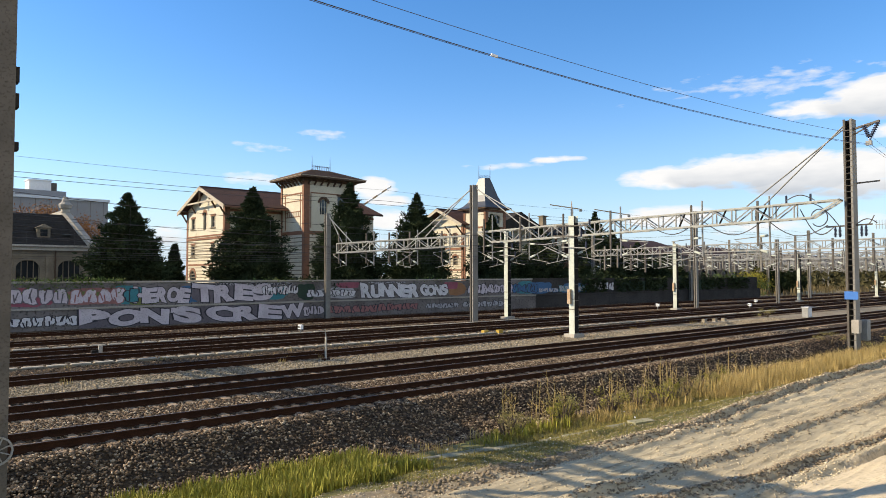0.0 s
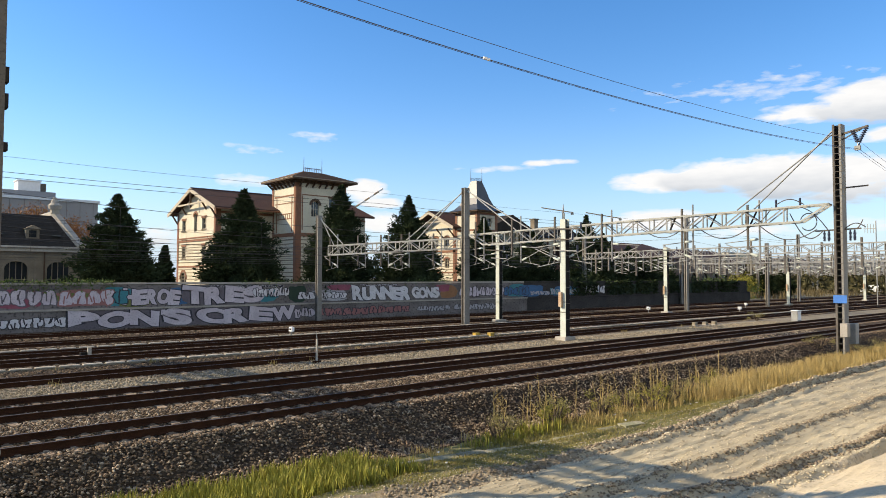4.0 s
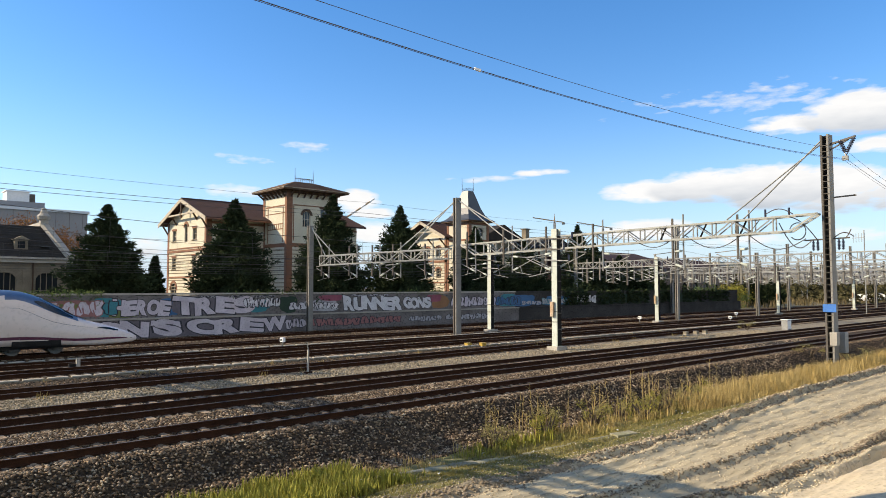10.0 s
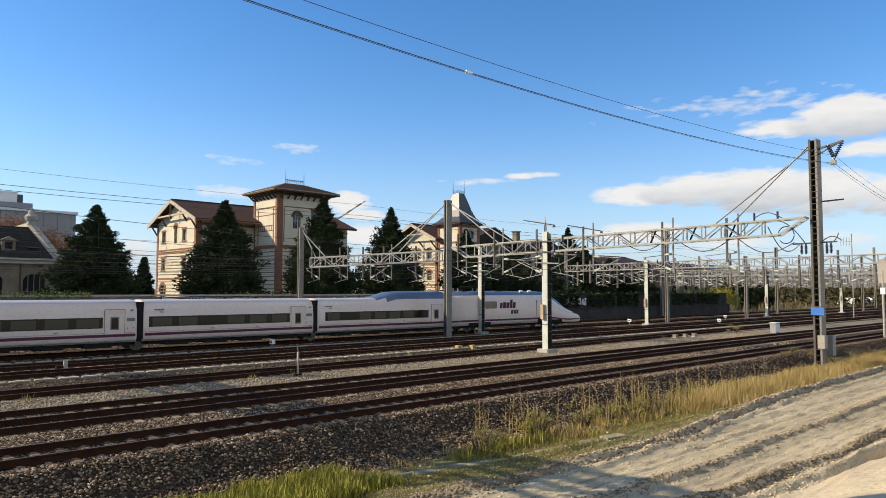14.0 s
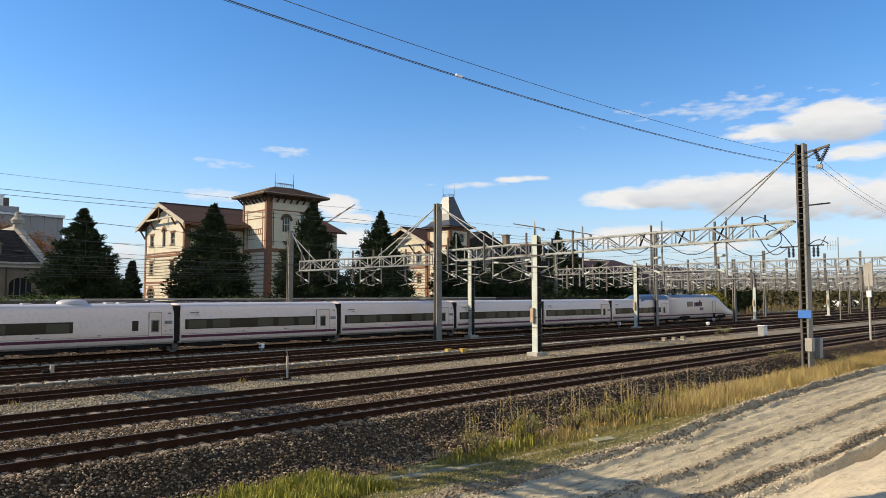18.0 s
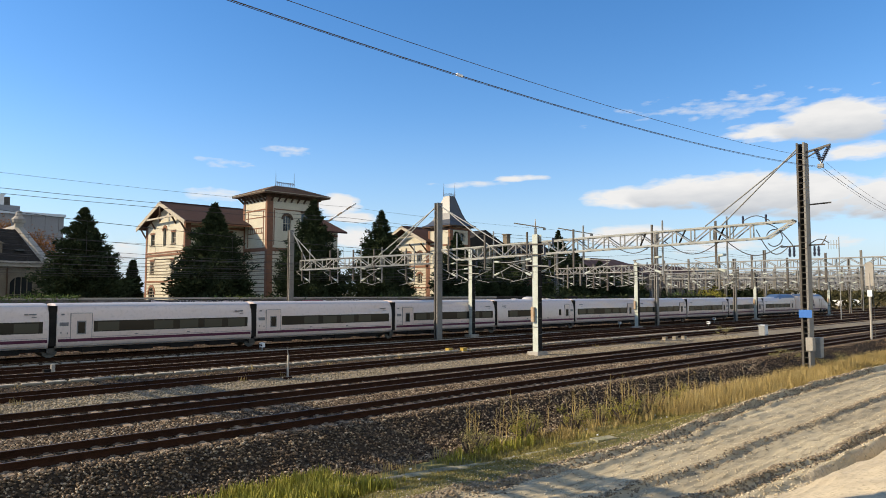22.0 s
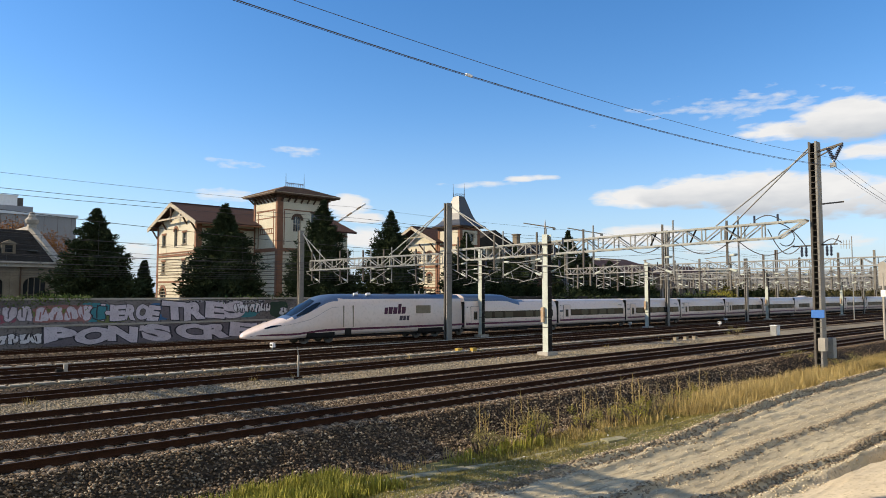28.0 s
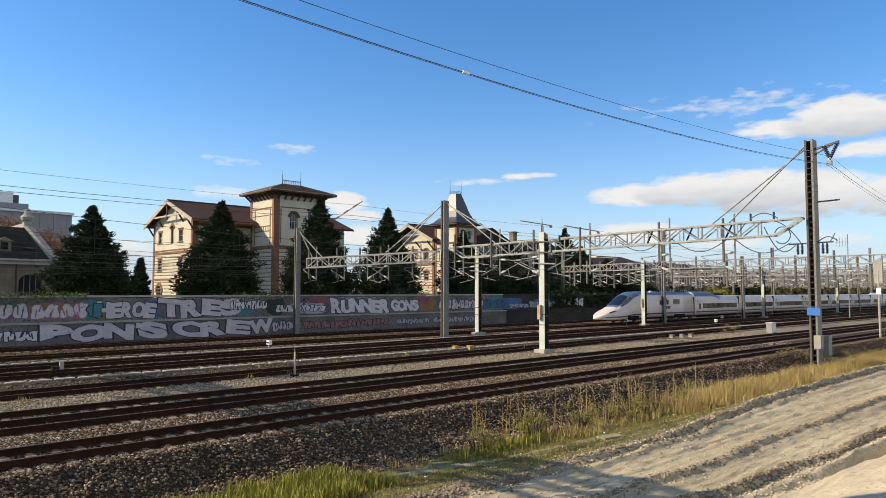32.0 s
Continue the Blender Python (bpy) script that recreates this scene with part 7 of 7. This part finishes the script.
shrub(66, 65.5, 4.0, 4.0, 41, M_conifer, "dark hedge behind the wall", n=1400)
shrub(82, 66, 4.5, 4.5, 42, M_conifer, "dark bushes behind the wall", n=1400)
shrub(88, 67, 5.0, 4.0, 43, M_conifer, "dark bushes behind the wall", n=1400)
shrub(110, 67, 4.6, 5.0, 44, M_conifer, "dark bushes behind the wall", n=1400)
shrub(124, 67, 4.6, 5.0, 45, M_conifer, "dark bushes behind the wall", n=1400)

# ivy on the wall's top
n = 1000
ix = np.concatenate([rngp.uniform(7, 17.5, n), rngp.uniform(28, 36, 110), rngp.uniform(48, 55, 110)])
iz = 3.82 + np.abs(rngp.normal(0, 0.10, len(ix))) - rngp.uniform(0, 1, len(ix)) ** 4 * 1.0
ipos = np.stack([ix, WL - 0.09 + rngp.uniform(-0.06, 0.35, len(ix)) * (iz > 3.8), iz], 1)
ob = new("ivy", oriented_scatter("ivy", SPRAY_V, SPRAY_F, ipos, rngp.normal(size=(len(ix), 3)) + [0, -0.4, 0.4], rngp.uniform(0.12, 0.3, len(ix)), M_ivy, rngp))
tagged(ob, "ragged green ivy growing over the wall's top", "ivy", kind="stuff")


# grasses in the ditch
def grass(name, xs, ys, hs, mat, label, rng, wide=1.0):
    pos = np.stack([xs, ys, [ground_height(a, b) - 0.02 for a, b in zip(xs, ys)]], 1)
    sc = np.stack([hs * 0.9 * wide + 0.12 * min(1.0, 0.4 + wide), hs * 0.8 + 0.1, hs], 1)
    me = scatter_mesh(name, BLADE_V, BLADE_F, pos, sc, mat, rng, upright=True)
    ob = new(name, me)
    tagged(ob, label, "grass", kind="stuff")


def tufts(rng, n_tufts, per, x0, x1, y0, y1, spread, h0, h1):
    cx = rng.uniform(x0, x1, n_tufts)
    cy = rng.uniform(y0, y1, n_tufts)
    ch = rng.uniform(h0, h1, n_tufts)
    k = np.repeat(np.arange(n_tufts), per)
    return cx[k] + rng.normal(0, spread, len(k)), cy[k] + rng.normal(0, spread, len(k)), ch[k] * rng.uniform(0.45, 1.0, len(k))


rg = np.random.default_rng(3)
grass("dry_grass", *tufts(rg, 1000, 90, 26.5, 75, 13.5, 16.0, 0.24, 0.25, 1.0), M_grassdry, "tall yellow dry grass in the ditch", rg, 0.2)
grass("dry_grass", *tufts(rg, 70, 36, 19, 28, 14.2, 15.8, 0.2, 0.15, 0.5), M_grassdry, "thin dry grass at the foot of the ballast", rg)
grass("dry_grass", *tufts(rg, 60, 16, 9, 20, 14.6, 16.4, 0.18, 0.15, 0.4), M_grassdry, "sparse dry grass at the foot of the ballast", rg)
grass("dry_grass", *tufts(rg, 260, 40, 27, 48, 13.1, 14.3, 0.25, 0.12, 0.4), M_grassdry, "low dry grass along the dirt road", rg, 0.7)
grass("green_grass", *tufts(rg, 70, 60, 15, 27, 13.9, 15.4, 0.22, 0.08, 0.32), M_moss, "olive grass at the foot of the ballast", rg)
grass("green_grass", *tufts(rg, 260, 90, 4.5, 11.0, 13.4, 16.3, 0.19, 0.18, 0.62), M_grassgreen, "lush yellow-green grass clumps in the ditch", rg)
grass("green_grass", *tufts(rg, 50, 30, 14.5, 18.5, 14.6, 15.8, 0.15, 0.15, 0.5), M_grassgreen, "green weed clumps beside the ballast", rg)
grass("green_grass", *tufts(rg, 1300, 30, 9, 27, 12.1, 14.6, 0.25, 0.04, 0.13), M_moss, "short olive turf along the dirt road", rg)
grass("dry_grass", *tufts(rg, 900, 18, 75, 150, 11, 17.5, 0.5, 0.4, 1.0), M_grassdry, "dry grass along the line in the distance", rg)
grass("dry_grass", *tufts(rg, 34, 20, 4, 60, 29, 36, 0.12, 0.15, 0.4), M_grassdry, "small dry weeds between the tracks", rg)
grass("dry_grass", *tufts(rg, 420, 24, 140, 300, 60, 110, 1.2, 0.8, 2.2), M_reed, "dry reeds beyond the wall's end", rg, 2.0)
# tall dead stalks
sx, sy, sh = rg.uniform(17, 34, 70), rg.uniform(15.0, 17.0, 70), rg.uniform(0.8, 1.7, 70)
stalks = MB()
for a, b, c in zip(sx, sy, sh):
    z = ground_height(a, b)
    tip = (a + rg.normal(0, 0.12), b + rg.normal(0, 0.12), z + c)
    stalks.tube((a, b, z - 0.05), tip, 0.014, 4, 0.006)
    for k in range(5):
        f = 0.45 + 0.1 * k
        q = Vector((a, b, z)).lerp(Vector(tip), f)
        stalks.tube(q, q + Vector((rg.normal(0, 0.12), rg.normal(0, 0.12), 0.16)), 0.008, 3, 0.004)
single("dead_stalks", stalks, M_grassdry, "tall brown dead weed stalks on the ballast slope", "weeds", kind="stuff")


# far belt of trees and bushes closing the view along the line
nb = 9000
bx = rngp.uniform(190, 620, nb)
by = 62 + (bx - 190) * 0.18 + rngp.uniform(-12, 26, nb)
bh = 4.2 + 2.0 * np.sin(bx * 0.11) + 1.5 * np.sin(bx * 0.31 + 1)
bz = np.abs(rngp.uniform(0, 1, nb)) ** 0.7 * np.maximum(bh, 1.6)
ob = new("far_bushes", oriented_scatter("far_bushes", SPRAY_V, SPRAY_F, np.stack([bx, by, bz], 1), rngp.normal(size=(nb, 3)) + [0, 0, 0.4], rngp.uniform(0.9, 2.2, nb), M_farbush, rngp))
tagged(ob, "belt of olive-green bushes far along the line", "bushes", kind="stuff")
conifer(150.3, 65.5, 7.0, 1.25, 51, "dark columnar cypress beside the tracks", branches=110, tip=1.5)
conifer(160.2, 65.5, 7.2, 1.2, 52, "dark columnar cypress beside the tracks", branches=110, tip=1.5)
shrub(132, 65, 4.4, 3.5, 53, M_ivy, "dark green shrub at the wall's end", n=1400)


# concrete kerb, a stick and litter in the ditch
kb = thing("concrete_kerb", (0, 0, 0), "old concrete channel slabs half buried in grass", "kerb")
for i in range(9):
    x = 12.4 + i * 0.80
    y = 14.5 - 0.275 * (x - 12.4)
    z = ground_height(x, y)
    part("slab", MB().beam((x, y, z - 0.03), (x + 0.76, y - 0.21, z - 0.01), 0.40, 0.14), M_kerb, kb)
single("fallen_branch", MB().path([(9.6, 14.4, -0.52), (10.6, 14.25, -0.48), (12.0, 14.1, -0.52)], 0.03, 6), M_paletimber, "pale dead branch lying in grass", "branch")
lit = np.random.default_rng(9)
for k in range(16):
    x, y = lit.uniform(11, 30), lit.uniform(13.4, 15.6)
    z = ground_height(x, y)
    single("litter", MB().beam((x, y, z + 0.05), (x + lit.uniform(0.03, 0.08), y + lit.uniform(-0.05, 0.05), z + lit.uniform(0.04, 0.07)), 0.05, 0.03), M_white, "scrap of white litter lying in grass", "litter", "litter")


# taller belt of trees and far roofs on the horizon
nb = 16000
ba = np.radians(rngp.uniform(13, 33, nb))
bd = rngp.uniform(360, 560, nb)
top = 9 + 3.0 * np.sin(ba * 60) + 2.2 * np.sin(ba * 173 + 1) + 1.2 * np.sin(ba * 410)
pos = np.stack([bd * np.cos(ba), bd * np.sin(ba), np.maximum(top, 3) * rngp.uniform(0, 1, nb) ** 0.8], 1)
ob = new("far_trees", oriented_scatter("far_trees", SPRAY_V, SPRAY_F, pos, rngp.normal(size=(nb, 3)) + [0, 0, 0.4], rngp.uniform(1.5, 4.0, nb), M_farbush, rngp))
tagged(ob, "distant belt of dark olive trees on the horizon", "trees", kind="stuff")
hang = np.concatenate([rngp.uniform(a, b, 520) for a, b in ((78, 84), (86, 93), (94, 100), (102, 110), (111, 119), (120, 128))])
hz_ = 1.75 + 2.1 * rngp.uniform(0, 1, len(hang)) ** 0.8
ob = new("hanging_ivy", oriented_scatter("hanging_ivy", SPRAY_V, SPRAY_F, np.stack([hang, WL - 0.06 - 0.1 * rngp.uniform(0, 1, len(hang)), hz_], 1), rngp.normal(size=(len(hang), 3)) + [0, -0.5, -0.3], rngp.uniform(0.3, 0.7, len(hang)), M_conifer, rngp))
tagged(ob, "dark ivy hanging down the far wall", "ivy", kind="stuff")


# bushy dry weeds at the foot of the ballast slope
wd = np.random.default_rng(21)
for k in range(26):
    x, y = wd.uniform(15.5, 29), wd.uniform(14.9, 16.5)
    shrub(x, y, wd.uniform(0.45, 1.0), wd.uniform(0.35, 0.75), 100 + k, M_weed if k % 3 else M_olive, "bushy dry weed clump at the foot of the ballast", "weed_bush", 420, 0.6, 0.32)
shrub(70.2, 31.5, 0.95, 0.9, 140, M_weed, "dry tan bush growing in pale ballast", "weed_bush", 600, 0.6, 0.4)
shrub(49.5, 18.0, 0.8, 0.9, 141, M_weed, "dry bush beside the catenary mast", "weed_bush", 500, 0.6, 0.4)
shrub(52.0, 16.4, 1.0, 1.2, 142, M_weed, "dry bush beside the catenary mast", "weed_bush", 700, 0.6, 0.4)

# ---------- loose stones ----------
rs = np.random.default_rng(5)


def stones(name, n, x0, x1, y0, y1, s0, s1, mat, label, power=1.0, lift=0.0):
    x = x0 + (x1 - x0) * rs.uniform(0, 1, n) ** power
    y = rs.uniform(y0, y1, n)
    s = rs.uniform(s0, s1, n)
    z = np.array([ground_height(a, b) for a, b in zip(x, y)]) + s * 0.25 + lift
    sc = np.stack([s * rs.uniform(0.7, 1.3, n), s * rs.uniform(0.6, 1.1, n), s * rs.uniform(0.5, 1.0, n)], 1)
    me = scatter_mesh(name, OCTA_V, OCTA_F, np.stack([x, y, z], 1), sc, mat, rs)
    tagged(new(name, me), label, "stones", kind="stuff")


stones("ballast_stones", 24000, 2, 40, 15.9, 19.1, 0.035, 0.075, M_stone, "dark angular ballast stones on the bank", 1.3)
stones("ballast_stones", 9000, 40, 95, 16.6, 19.1, 0.04, 0.075, M_stone, "dark angular ballast stones on the bank", 1.2)
stones("ballast_stones", 16000, 2, 50, 20.8, 23.6, 0.032, 0.065, M_stone, "ballast stones between the tracks", 1.2)
stones("ballast_stones", 7000, 2, 50, 19.3, 20.6, 0.03, 0.055, M_stone, "ballast stones between the rails", 1.2)
stones("ballast_stones", 9000, 3, 60, 23.7, 26.8, 0.032, 0.06, M_stone, "ballast stones between the rails", 1.2)
stones("pale_stones", 16000, 4, 70, 27.0, 30.8, 0.035, 0.07, M_stonepale, "pale ballast stones beside the tracks", 1.2)
stones("ballast_stones", 9000, 5, 70, 32.5, 37.5, 0.04, 0.08, M_stone, "ballast stones between the tracks", 1.2)
stones("ballast_stones", 9000, 6, 80, 39.2, 47.5, 0.05, 0.09, M_stone, "ballast stones between the far tracks", 1.2)
stones("ballast_stones", 6000, 8, 90, 49.3, 60.0, 0.05, 0.10, M_stone, "ballast stones before the wall", 1.2)
# paler stones laid on top, their colour standing for sunlit sparkle
stones("light_stones", 3800, 2, 46, 16.0, 19.0, 0.03, 0.07, M_stonegrey, "scattered light grey stones on the ballast bank", 1.25, 0.012)
stones("light_stones", 3000, 2, 60, 20.8, 23.5, 0.03, 0.065, M_stonegrey, "scattered light grey stones between the tracks", 1.25, 0.01)
stones("light_stones", 1600, 2, 60, 23.7, 26.8, 0.03, 0.06, M_stonegrey, "scattered light grey stones between the rails", 1.25, 0.01)
stones("road_stones", 15000, 6, 46, 6.2, 13.2, 0.010, 0.034, M_stonesand, "small pale stones strewn over the dirt road", 1.2)
def ridge_stones(name, n, row, x0, x1, spread, s0, s1, mat, label):
    """Clods and stones along one ridge of the road."""
    x = rs.uniform(x0, x1, n)
    crest, slip = RIDGES[row][0], RIDGES[row][3]
    y = np.array([crest(a) + 0.16 * noise.noise((a * 0.35, slip, 4.0)) for a in x]) + rs.normal(0, spread, n)
    s = s0 + (s1 - s0) * rs.uniform(0, 1, n) ** 2
    z = np.array([ground_height(a, b) for a, b in zip(x, y)]) + s * 0.2
    sc = np.stack([s * rs.uniform(0.7, 1.3, n), s * rs.uniform(0.6, 1.1, n), s * rs.uniform(0.5, 1.0, n)], 1)
    tagged(new(name, scatter_mesh(name, OCTA_V, OCTA_F, np.stack([x, y, z], 1), sc, mat, rs)), label, "stones", kind="stuff")


ridge_stones("edge_stones", 5200, 0, 9, 48, 0.28, 0.02, 0.085, M_edgestone, "rubble along the edge of the dirt road")
ridge_stones("edge_stones", 800, 0, 16, 48, 0.22, 0.02, 0.09, M_stonesand, "pale rubble along the edge of the dirt road")
ridge_stones("rut_stones", 2600, 2, 11, 42, 0.12, 0.015, 0.06, M_edgestone, "stones thrown up along a wheel rut")
ridge_stones("rut_stones", 400, 3, 11, 42, 0.2, 0.015, 0.05, M_stonesand, "stones thrown up along a wheel rut")
ridge_stones("rut_stones", 4200, 4, 11, 36, 0.17, 0.02, 0.075, M_edgestone, "clods thrown up along a wheel rut")
ridge_stones("rut_stones", 800, 5, 12, 30, 0.2, 0.02, 0.06, M_stonesand, "rubble along the edge of the pale sand")


def motions():
    walk(train, [(t, pose(x, TRY, TRZ)) for t, x in TRAIN_ROWS])


motions()
